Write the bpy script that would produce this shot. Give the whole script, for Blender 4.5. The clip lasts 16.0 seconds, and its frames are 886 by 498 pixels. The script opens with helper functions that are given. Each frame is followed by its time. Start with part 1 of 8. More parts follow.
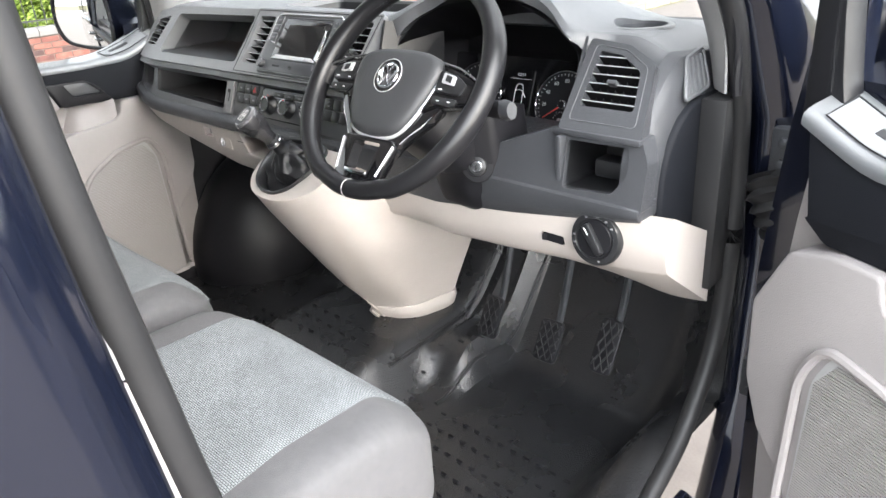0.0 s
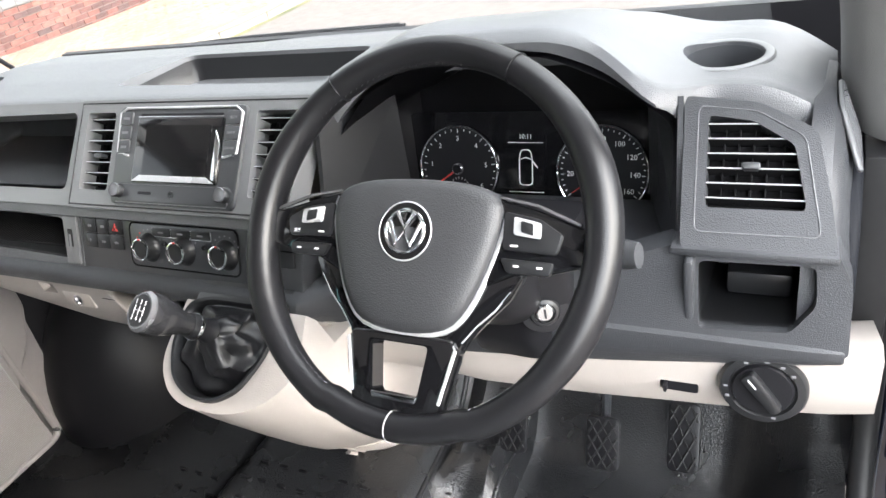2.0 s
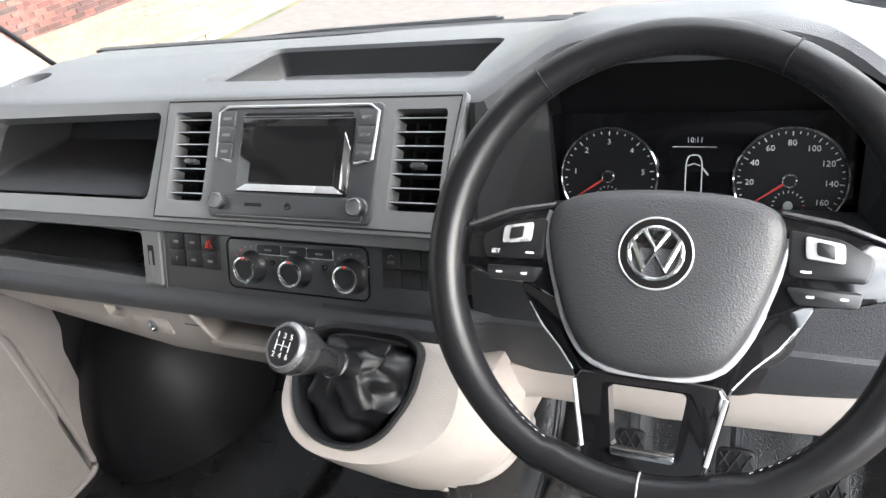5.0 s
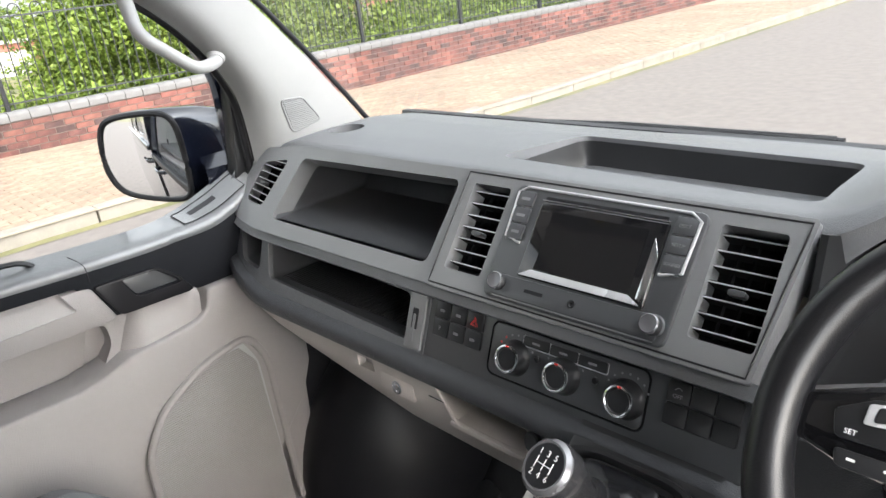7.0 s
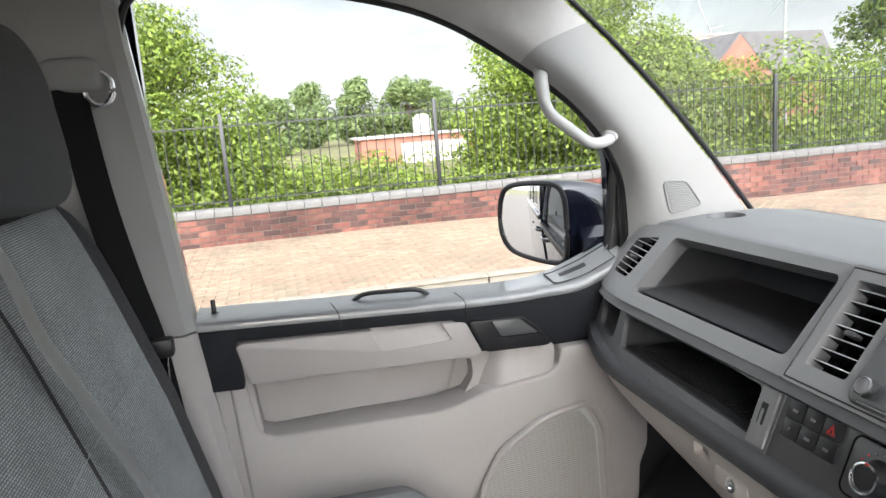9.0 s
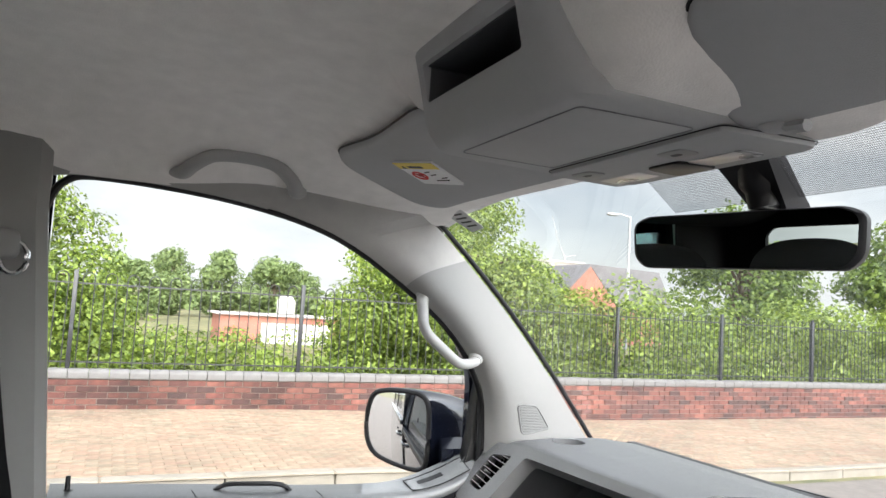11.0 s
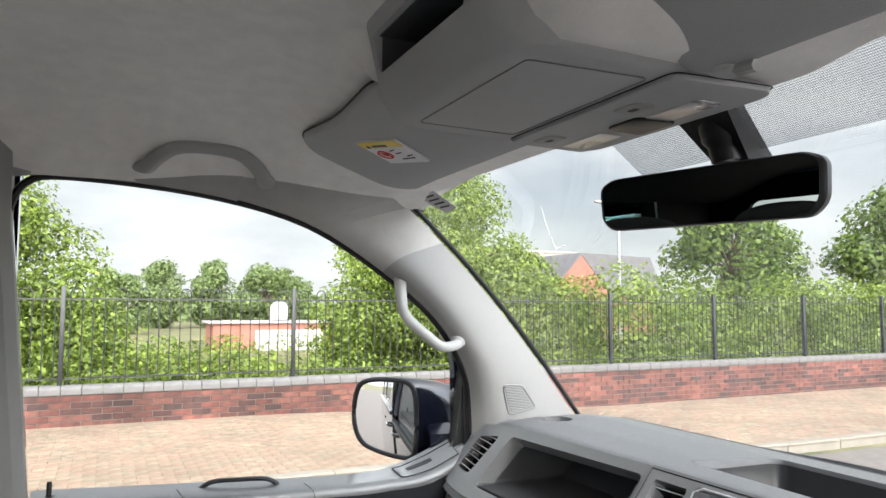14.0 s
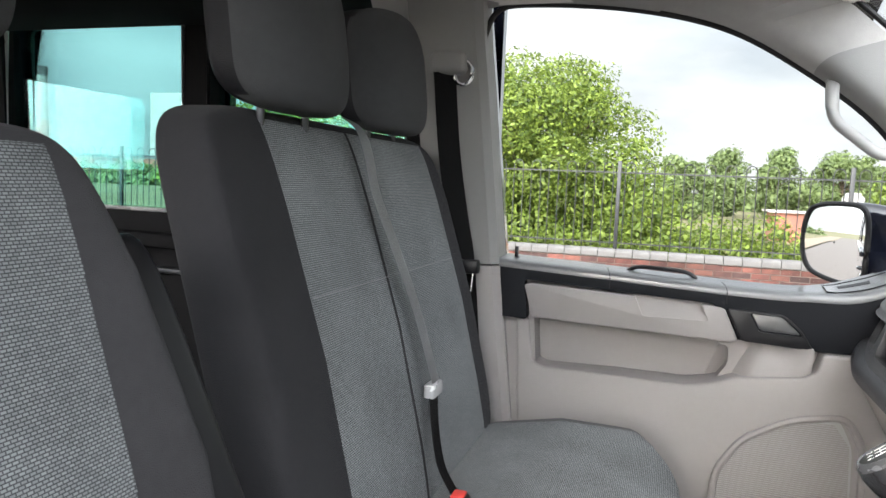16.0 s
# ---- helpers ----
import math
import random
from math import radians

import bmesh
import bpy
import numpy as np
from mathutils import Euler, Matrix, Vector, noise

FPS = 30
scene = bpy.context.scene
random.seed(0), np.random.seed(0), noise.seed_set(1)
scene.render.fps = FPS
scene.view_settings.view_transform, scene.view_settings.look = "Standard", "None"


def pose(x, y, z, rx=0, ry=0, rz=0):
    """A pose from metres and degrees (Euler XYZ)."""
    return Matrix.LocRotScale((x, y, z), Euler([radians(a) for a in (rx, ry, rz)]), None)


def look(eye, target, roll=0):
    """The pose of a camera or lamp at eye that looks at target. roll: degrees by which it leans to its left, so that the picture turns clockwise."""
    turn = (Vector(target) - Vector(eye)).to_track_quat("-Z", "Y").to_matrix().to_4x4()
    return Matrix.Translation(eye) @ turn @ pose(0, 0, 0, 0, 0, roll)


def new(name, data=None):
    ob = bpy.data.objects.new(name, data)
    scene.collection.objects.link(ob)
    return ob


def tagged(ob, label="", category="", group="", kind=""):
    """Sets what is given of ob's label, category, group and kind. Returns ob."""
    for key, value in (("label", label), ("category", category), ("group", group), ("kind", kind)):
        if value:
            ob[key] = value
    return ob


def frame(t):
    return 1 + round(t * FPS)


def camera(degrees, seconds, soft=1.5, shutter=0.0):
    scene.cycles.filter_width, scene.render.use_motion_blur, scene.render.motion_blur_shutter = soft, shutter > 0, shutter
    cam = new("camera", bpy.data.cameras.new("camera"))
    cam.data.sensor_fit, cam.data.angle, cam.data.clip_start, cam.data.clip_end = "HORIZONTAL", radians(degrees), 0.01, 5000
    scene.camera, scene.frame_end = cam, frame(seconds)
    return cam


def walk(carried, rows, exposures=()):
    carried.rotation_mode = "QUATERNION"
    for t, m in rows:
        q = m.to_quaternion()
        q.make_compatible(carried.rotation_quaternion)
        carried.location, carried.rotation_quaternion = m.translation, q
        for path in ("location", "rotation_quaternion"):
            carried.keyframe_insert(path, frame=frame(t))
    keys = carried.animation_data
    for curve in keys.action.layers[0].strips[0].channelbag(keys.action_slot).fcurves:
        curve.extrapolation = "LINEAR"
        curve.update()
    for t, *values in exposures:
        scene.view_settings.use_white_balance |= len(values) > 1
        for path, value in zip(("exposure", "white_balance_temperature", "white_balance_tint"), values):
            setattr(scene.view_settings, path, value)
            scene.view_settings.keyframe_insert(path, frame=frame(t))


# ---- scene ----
cam = camera(63.5, 16.0)
PATH = [
    (0, (1.4, -0.93, 1.475), (0.1, 0.343, 0.644), -4.1),
    (0.5, (1.242, -0.801, 1.487), (0.01, 0.504, 0.604), -5.2),
    (1, (1.09, -0.691, 1.512), (-0.112, 0.626, 0.604), -6.1),
    (1.5, (0.921, -0.658, 1.558), (-0.137, 0.749, 0.607), -8.8),
    (2, (0.841, -0.656, 1.597), (-0.055, 0.809, 0.572), -12.7),
    (2.5, (0.776, -0.65, 1.597), (-0.002, 0.848, 0.524), -12.7),
    (3, (0.731, -0.65, 1.593), (-0.048, 0.858, 0.534), -11.1),
    (3.2, (0.709, -0.647, 1.594), (-0.088, 0.852, 0.537), -11.6),
    (5.3, (0.535, -0.644, 1.584), (-0.306, 0.864, 0.574), -11.5),
    (5.5, (0.514, -0.635, 1.582), (-0.376, 0.874, 0.617), -10.8),
    (6, (0.485, -0.617, 1.585), (-0.54, 0.875, 0.734), -9.0),
    (6.5, (0.476, -0.612, 1.582), (-0.714, 0.794, 0.802), -7.8),
    (7, (0.453, -0.61, 1.576), (-0.915, 0.653, 0.847), -6.8),
    (7.5, (0.456, -0.619, 1.566), (-1.103, 0.426, 0.873), -5.7),
    (8, (0.464, -0.625, 1.557), (-1.247, 0.171, 0.894), -5.3),
    (8.5, (0.471, -0.619, 1.552), (-1.351, -0.025, 0.978), -5.9),
    (9, (0.518, -0.622, 1.538), (-1.396, -0.177, 1.169), -4.5),
    (9.5, (0.618, -0.647, 1.536), (-1.319, -0.185, 1.345), -0.3),
    (10, (0.647, -0.681, 1.527), (-1.256, -0.068, 1.472), 2.7),
    (10.2, (0.648, -0.69, 1.536), (-1.237, -0.022, 1.53), 3.2),
    (12.3, (0.626, -0.714, 1.611), (-1.096, 0.234, 1.98), 3.4),
    (12.5, (0.628, -0.715, 1.611), (-1.083, 0.241, 2.007), 3.6),
    (13, (0.631, -0.706, 1.614), (-1.075, 0.251, 2.032), 3.3),
    (13.5, (0.638, -0.698, 1.6), (-1.095, 0.243, 1.933), 2.3),
    (14, (0.642, -0.671, 1.552), (-1.164, 0.174, 1.706), 0.2),
    (14.5, (0.698, -0.605, 1.509), (-1.203, 0.017, 1.518), -0.4),
    (15, (0.74, -0.506, 1.453), (-1.237, -0.214, 1.372), 0.1),
    (15.3, (0.758, -0.489, 1.407), (-1.237, -0.4, 1.299), 0.9),
    (15.5, (0.778, -0.446, 1.395), (-1.214, -0.551, 1.253), 1.5),
    (16, (0.84, -0.393, 1.375), (-1.056, -1.004, 1.189), 2.4),
]
EXPOSURES = [(0.0, 1.7), (1.0, 1.9), (3.0, 1.85), (5.5, 1.8), (7.0, 1.4), (8.5, 1.35), (10.0, 1.2), (12.5, 1.35), (13.0, 1.5), (13.5, 1.4), (14.5, 0.95), (16.0, 1.2)]
walk(cam, [(t, look(eye, target, roll)) for t, eye, target, roll in PATH], EXPOSURES)


from mathutils.bvhtree import BVHTree


# ---- world and light ----
def build_world():
    w = bpy.data.worlds.new("overcast_sky")
    scene.world = w
    w.use_nodes = True
    nt = w.node_tree
    nt.nodes.clear()
    n = nt.nodes.new
    out, bg, sky, mix = n("ShaderNodeOutputWorld"), n("ShaderNodeBackground"), n("ShaderNodeTexSky"), n("ShaderNodeMixRGB")
    sky.sky_type, sky.sun_disc = "NISHITA", False
    sky.sun_elevation, sky.sun_rotation = radians(SUN_HIGH), radians(SUN_TURN)
    sky.air_density, sky.dust_density = 1.0, 2.0
    co, mp, cloud, ramp = n("ShaderNodeTexCoord"), n("ShaderNodeMapping"), n("ShaderNodeTexNoise"), n("ShaderNodeValToRGB")
    mp.inputs["Scale"].default_value = (1.4, 1.4, 4.0)
    cloud.inputs["Scale"].default_value, cloud.inputs["Detail"].default_value, cloud.inputs["Roughness"].default_value = 1.7, 8, 0.5
    ramp.color_ramp.elements[0].position, ramp.color_ramp.elements[1].position = 0.36, 0.62
    ramp.color_ramp.elements[0].color, ramp.color_ramp.elements[1].color = (0.60, 0.60, 0.60, 1), (1, 1, 1, 1)
    tone = n("ShaderNodeTexNoise")
    tone.inputs["Scale"].default_value, tone.inputs["Detail"].default_value = 2.4, 6
    white = n("ShaderNodeValToRGB")
    white.color_ramp.elements[0].position, white.color_ramp.elements[1].position = 0.34, 0.68
    white.color_ramp.elements[0].color, white.color_ramp.elements[1].color = (7.0, 7.3, 7.6, 1), (11.4, 11.5, 11.6, 1)
    link = nt.links.new
    link(co.outputs["Generated"], mp.inputs["Vector"])
    link(mp.outputs["Vector"], cloud.inputs["Vector"])
    link(mp.outputs["Vector"], tone.inputs["Vector"])
    link(cloud.outputs["Fac"], ramp.inputs["Fac"])
    link(tone.outputs["Fac"], white.inputs["Fac"])
    link(ramp.outputs["Color"], mix.inputs["Fac"])
    link(sky.outputs["Color"], mix.inputs["Color1"])
    link(white.outputs["Color"], mix.inputs["Color2"])
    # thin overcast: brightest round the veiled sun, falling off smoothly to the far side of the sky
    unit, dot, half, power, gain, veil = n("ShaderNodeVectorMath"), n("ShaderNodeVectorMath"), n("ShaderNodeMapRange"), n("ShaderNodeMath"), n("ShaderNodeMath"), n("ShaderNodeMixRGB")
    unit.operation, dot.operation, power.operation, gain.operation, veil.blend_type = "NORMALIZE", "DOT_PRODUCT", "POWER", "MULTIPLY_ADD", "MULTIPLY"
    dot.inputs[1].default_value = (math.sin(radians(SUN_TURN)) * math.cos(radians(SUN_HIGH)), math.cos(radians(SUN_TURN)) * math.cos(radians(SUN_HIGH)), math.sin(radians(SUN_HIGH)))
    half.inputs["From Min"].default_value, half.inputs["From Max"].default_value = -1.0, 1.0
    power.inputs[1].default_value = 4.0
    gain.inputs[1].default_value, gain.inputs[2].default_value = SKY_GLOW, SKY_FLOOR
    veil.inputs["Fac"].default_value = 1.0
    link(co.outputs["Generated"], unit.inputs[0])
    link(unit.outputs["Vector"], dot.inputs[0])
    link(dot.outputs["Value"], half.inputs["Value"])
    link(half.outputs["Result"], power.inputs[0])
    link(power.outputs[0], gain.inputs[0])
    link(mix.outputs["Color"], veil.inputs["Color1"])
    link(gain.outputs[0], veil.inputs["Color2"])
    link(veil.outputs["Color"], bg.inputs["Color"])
    bg.inputs["Strength"].default_value = 0.13
    link(bg.outputs["Background"], out.inputs["Surface"])
    sun = new("sun", bpy.data.lights.new("sun", "SUN"))
    sun.data.energy, sun.data.angle, sun.data.color = 0.5, radians(30), (1.0, 0.96, 0.9)
    sun.matrix_world = look((6, -4, 12), (6 - 12 * math.sin(radians(SUN_TURN)) / math.tan(radians(SUN_HIGH)), -4 - 12 * math.cos(radians(SUN_TURN)) / math.tan(radians(SUN_HIGH)), 0))


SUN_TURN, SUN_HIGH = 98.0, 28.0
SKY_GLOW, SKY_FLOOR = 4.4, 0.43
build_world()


# ---- materials ----
def material(name, color, rough=0.5, metal=0.0, vary=0.12, scale=6.0, bump=0.0, bump_scale=400.0, coat=0.0, second=None, spec=0.5, sheen=0.0):
    """A surface with broad tone variation, fine grain and optional relief."""
    m = bpy.data.materials.new(name)
    m.use_nodes = True
    nt = m.node_tree
    p = nt.nodes["Principled BSDF"]
    n, link = nt.nodes.new, nt.links.new
    co = n("ShaderNodeTexCoord")
    a, b, mixer = n("ShaderNodeTexNoise"), n("ShaderNodeTexNoise"), n("ShaderNodeMixRGB")
    a.inputs["Scale"].default_value, a.inputs["Detail"].default_value = scale, 5
    b.inputs["Scale"].default_value, b.inputs["Detail"].default_value = scale * 14, 3
    add = n("ShaderNodeMath")
    add.operation = "MULTIPLY_ADD"
    add.inputs[1].default_value = 0.35
    link(co.outputs["Object"], a.inputs["Vector"])
    link(co.outputs["Object"], b.inputs["Vector"])
    link(b.outputs["Fac"], add.inputs[0])
    link(a.outputs["Fac"], add.inputs[2])
    ramp = n("ShaderNodeMapRange")
    ramp.inputs["From Min"].default_value, ramp.inputs["From Max"].default_value = 0.4, 0.95
    link(add.outputs[0], ramp.inputs["Value"])
    lo = [max(0.0, c * (1 - vary)) for c in color]
    hi = [min(1.0, c * (1 + vary)) for c in (second or color)]
    mixer.inputs["Color1"].default_value, mixer.inputs["Color2"].default_value = (*lo, 1), (*hi, 1)
    link(ramp.outputs["Result"], mixer.inputs["Fac"])
    link(mixer.outputs["Color"], p.inputs["Base Color"])
    rr = n("ShaderNodeMapRange")
    rr.inputs["To Min"].default_value, rr.inputs["To Max"].default_value = (rough, rough) if rough < 0.05 else (max(0.02, rough - 0.06), min(1, rough + 0.08))
    link(a.outputs["Fac"], rr.inputs["Value"])
    link(rr.outputs["Result"], p.inputs["Roughness"])
    p.inputs["Metallic"].default_value = metal
    p.inputs["Coat Weight"].default_value = coat
    p.inputs["Coat Roughness"].default_value = 0.06
    p.inputs["Specular IOR Level"].default_value = spec
    p.inputs["Sheen Weight"].default_value = sheen
    if bump:
        v, bp = n("ShaderNodeTexVoronoi"), n("ShaderNodeBump")
        v.inputs["Scale"].default_value = bump_scale
        bp.inputs["Strength"].default_value, bp.inputs["Distance"].default_value = bump, 0.001
        link(co.outputs["Object"], v.inputs["Vector"])
        link(v.outputs["Distance"], bp.inputs["Height"])
        link(bp.outputs["Normal"], p.inputs["Normal"])
    return m


def fabric(name, dark, light, size=0.0055, rough=0.95):
    """Woven seat cloth: staggered raised dots over a darker ground."""
    m = bpy.data.materials.new(name)
    m.use_nodes = True
    nt = m.node_tree
    p = nt.nodes["Principled BSDF"]
    n, link = nt.nodes.new, nt.links.new
    co, mp, br, mixer, noi, bp = n("ShaderNodeTexCoord"), n("ShaderNodeMapping"), n("ShaderNodeTexBrick"), n("ShaderNodeMixRGB"), n("ShaderNodeTexNoise"), n("ShaderNodeBump")
    link(co.outputs["UV"], mp.inputs["Vector"])
    mp.inputs["Scale"].default_value = (1 / size, 1 / size, 1)
    br.inputs["Color1"].default_value, br.inputs["Color2"].default_value = (1, 1, 1, 1), (0.7, 0.7, 0.7, 1)
    br.inputs["Mortar"].default_value = (0, 0, 0, 1)
    br.inputs["Scale"].default_value, br.inputs["Mortar Size"].default_value, br.inputs["Mortar Smooth"].default_value = 1.0, 0.16, 1.0
    br.inputs["Brick Width"].default_value, br.inputs["Row Height"].default_value = 1.0, 0.55
    link(mp.outputs["Vector"], br.inputs["Vector"])
    mixer.inputs["Color1"].default_value, mixer.inputs["Color2"].default_value = (*dark, 1), (*light, 1)
    noi.inputs["Scale"].default_value = 900
    link(co.outputs["Object"], noi.inputs["Vector"])
    link(br.outputs["Color"], mixer.inputs["Fac"])
    soil, mul = n("ShaderNodeTexNoise"), n("ShaderNodeMixRGB")
    soil.inputs["Scale"].default_value, soil.inputs["Detail"].default_value = 7, 4
    link(co.outputs["Object"], soil.inputs["Vector"])
    mr = n("ShaderNodeMapRange")
    mr.inputs["From Min"].default_value, mr.inputs["From Max"].default_value = 0.3, 0.7
    mr.inputs["To Min"].default_value, mr.inputs["To Max"].default_value = 0.82, 1.12
    link(soil.outputs["Fac"], mr.inputs["Value"])
    mul.blend_type = "MULTIPLY"
    mul.inputs["Fac"].default_value = 1.0
    link(mixer.outputs["Color"], mul.inputs["Color1"])
    link(mr.outputs["Result"], mul.inputs["Color2"])
    link(mul.outputs["Color"], p.inputs["Base Color"])
    bp.inputs["Strength"].default_value, bp.inputs["Distance"].default_value = 0.5, 0.0008
    link(br.outputs["Color"], bp.inputs["Height"])
    link(bp.outputs["Normal"], p.inputs["Normal"])
    p.inputs["Roughness"].default_value = rough
    p.inputs["Specular IOR Level"].default_value = 0.08
    p.inputs["Sheen Weight"].default_value = 0.04
    return m


def glass(name, tint=(1, 1, 1), rough=0.0, gloss=0.06):
    """A thin pane: mostly see-through, with a faint sheen."""
    m = bpy.data.materials.new(name)
    m.use_nodes = True
    nt = m.node_tree
    nt.nodes.clear()
    n, link = nt.nodes.new, nt.links.new
    out, mixer, clear, sheen, fre, mul = n("ShaderNodeOutputMaterial"), n("ShaderNodeMixShader"), n("ShaderNodeBsdfTransparent"), n("ShaderNodeBsdfGlossy"), n("ShaderNodeFresnel"), n("ShaderNodeMath")
    clear.inputs["Color"].default_value = (*tint, 1)
    sheen.inputs["Roughness"].default_value = rough
    fre.inputs["IOR"].default_value = 1.35
    mul.operation = "MULTIPLY"
    mul.inputs[1].default_value = gloss * 5
    link(fre.outputs["Fac"], mul.inputs[0])
    link(mul.outputs[0], mixer.inputs["Fac"])
    link(clear.outputs["BSDF"], mixer.inputs[1])
    link(sheen.outputs["BSDF"], mixer.inputs[2])
    link(mixer.outputs["Shader"], out.inputs["Surface"])
    return m


DASH = material("dash_slate_plastic", (0.100, 0.103, 0.110), 0.36, vary=0.10, bump=0.5, bump_scale=700, spec=0.9)
BEAM = material("beam_dark_slate_plastic", (0.044, 0.046, 0.051), 0.34, vary=0.10, bump=0.5, bump_scale=700, spec=0.45)
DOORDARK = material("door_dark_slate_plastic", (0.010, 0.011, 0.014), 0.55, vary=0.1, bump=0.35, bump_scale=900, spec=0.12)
FACE = material("dash_grey_trim", (0.155, 0.157, 0.162), 0.33, vary=0.07, bump=0.2, bump_scale=900, spec=1.0)
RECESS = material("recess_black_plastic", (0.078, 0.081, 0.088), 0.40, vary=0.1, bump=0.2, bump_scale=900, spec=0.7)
CONTROL = material("control_panel_plastic", (0.044, 0.046, 0.050), 0.30, vary=0.08, bump=0.12, bump_scale=900, spec=0.9)
BUTTON = material("button_black_plastic", (0.016, 0.0165, 0.018), 0.30, vary=0.08, spec=0.6)
STONE = material("greige_moulded_plastic", (0.45, 0.41, 0.378), 0.5, vary=0.05, bump=0.35, bump_scale=600)
PANEL = material("door_taupe_plastic", (0.272, 0.254, 0.252), 0.5, vary=0.05, bump=0.4, bump_scale=520)
PILLAR = material("pillar_pale_grey_plastic", (0.22, 0.218, 0.218), 0.6, vary=0.04, bump=0.3, bump_scale=620)
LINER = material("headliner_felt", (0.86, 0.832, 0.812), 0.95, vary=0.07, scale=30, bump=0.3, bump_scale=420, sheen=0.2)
# the headliner's felt again: colour darkened in place of dimmer light on the rail
RAIL = material("rail_toned_down_felt", (0.37, 0.36, 0.354), 0.95, vary=0.07, scale=30, bump=0.3, bump_scale=420, sheen=0.2)
VISOR = material("visor_grey_vinyl", (0.43, 0.435, 0.445), 0.75, vary=0.05, bump=0.3, bump_scale=700)
LEATHER = material("black_leather", (0.011, 0.011, 0.0125), 0.31, vary=0.25, bump=0.12, bump_scale=750, spec=0.4)
RIMGREY = material("satin_grey_metal", (0.20, 0.20, 0.21), 0.25, metal=0.6, vary=0.05)
# DOORDARK's slate with its base colour raised to stand in for sky sheen
LEDGE = material("ledge_sky_sheen_plastic", (0.105, 0.110, 0.116), 0.30, vary=0.08, bump=0.3, bump_scale=900, spec=1.0, coat=0.6)
KNOB = material("satin_grey_black_knob", (0.022, 0.022, 0.024), 0.20, vary=0.1, coat=0.5)
PAD = material("wheel_hub_grained_plastic", (0.038, 0.039, 0.042), 0.42, vary=0.08, bump=0.35, bump_scale=620)
PIANO = material("piano_black", (0.006, 0.006, 0.007), 0.08, vary=0.05, coat=1.0)
BLACK = material("satin_black_plastic", (0.009, 0.009, 0.011), 0.42, vary=0.1, spec=0.35)
RUBBER = material("black_rubber_floor", (0.012, 0.0125, 0.014), 0.26, vary=0.3, bump=0.8, bump_scale=300, spec=0.8)
SEAL = material("grey_black_rubber_seal", (0.018, 0.018, 0.019), 0.45, vary=0.2, spec=0.3)
CHROME = material("brushed_chrome", (0.82, 0.83, 0.85), 0.16, metal=1.0, vary=0.03)
SILVER = material("satin_silver_plastic", (0.58, 0.585, 0.60), 0.28, metal=0.4, vary=0.04)
MIRROR = material("mirror_silvering", (0.93, 0.94, 0.95), 0.004, metal=1.0, vary=0.0)
DIMMED = material("dimmed_mirror_glass", (0.42, 0.47, 0.46), 0.004, metal=1.0, vary=0.0)
SCREEN = material("dark_display_glass", (0.006, 0.006, 0.007), 0.1, vary=0.05, coat=0.6)
PAINT = material("dark_blue_black_car_paint", (0.006, 0.008, 0.017), 0.16, metal=0.25, vary=0.1, coat=1.0)
STEEL = material("bare_dark_steel", (0.06, 0.063, 0.07), 0.42, metal=0.5, vary=0.3, scale=20)
CLOTH = fabric("charcoal_woven_seat_cloth", (0.052, 0.054, 0.058), (0.27, 0.288, 0.296), size=0.0055)
# same plain cloth as PLAIN, lightened where door light falls on the cushions
CUSHION_LIT = material("lit_plain_cushion_cloth", (0.105, 0.104, 0.108), 0.95, vary=0.15, bump=0.6, bump_scale=900, sheen=0.05, spec=0.05)
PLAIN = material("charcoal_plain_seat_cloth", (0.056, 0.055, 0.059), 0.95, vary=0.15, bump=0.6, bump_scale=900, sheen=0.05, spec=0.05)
REST_CLOTH = material("grey_headrest_cloth", (0.055, 0.057, 0.060), 0.95, vary=0.15, bump=0.6, bump_scale=900, sheen=0.05, spec=0.05)
# same plain cloth again, darkened for the shade on the bench back
SHADED_CLOTH = material("shaded_bench_back_cloth", (0.028, 0.028, 0.031), 0.95, vary=0.15, bump=0.6, bump_scale=900, sheen=0.05, spec=0.05)
HIDE = material("black_headrest_vinyl", (0.009, 0.009, 0.011), 0.6, vary=0.2, bump=0.3, bump_scale=700, spec=0.2)
CASE = material("matt_black_load_space", (0.008, 0.008, 0.009), 0.8, vary=0.2, spec=0.15)
BELT = material("black_belt_webbing", (0.007, 0.007, 0.008), 0.55, vary=0.2, bump=0.5, bump_scale=800, spec=0.2)
BELT_GREY = material("grey_belt_webbing", (0.30, 0.306, 0.315), 0.30, vary=0.2, bump=0.5, bump_scale=800, spec=0.9)
TRIM_GREY = material("handle_grey_plastic", (0.34, 0.34, 0.34), 0.5, vary=0.05, bump=0.25, bump_scale=600)
TWEED = material("tweeter_mid_grey_plastic", (0.17, 0.17, 0.172), 0.5, vary=0.05)
PALE_FILM = material("grey_sticker_film", (0.5, 0.5, 0.51), 0.5, vary=0.05)
WHITE = material("white_marking", (0.8, 0.8, 0.8), 0.5, vary=0.03)
FAINT = material("grey_marking", (0.20, 0.20, 0.21), 0.5, vary=0.05)
RED = material("red_marking", (0.75, 0.06, 0.05), 0.5, vary=0.05)
YELLOW = material("label_yellow", (0.78, 0.6, 0.08), 0.5, vary=0.04)
GLASS = glass("clear_window_glass", (0.97, 0.985, 0.98), gloss=0.03)
TINT = glass("green_tinted_rear_glass", (0.60, 0.86, 0.86))
FLANK_GLASS = glass("reflecting_side_glass", (0.95, 0.97, 0.97), gloss=0.2)


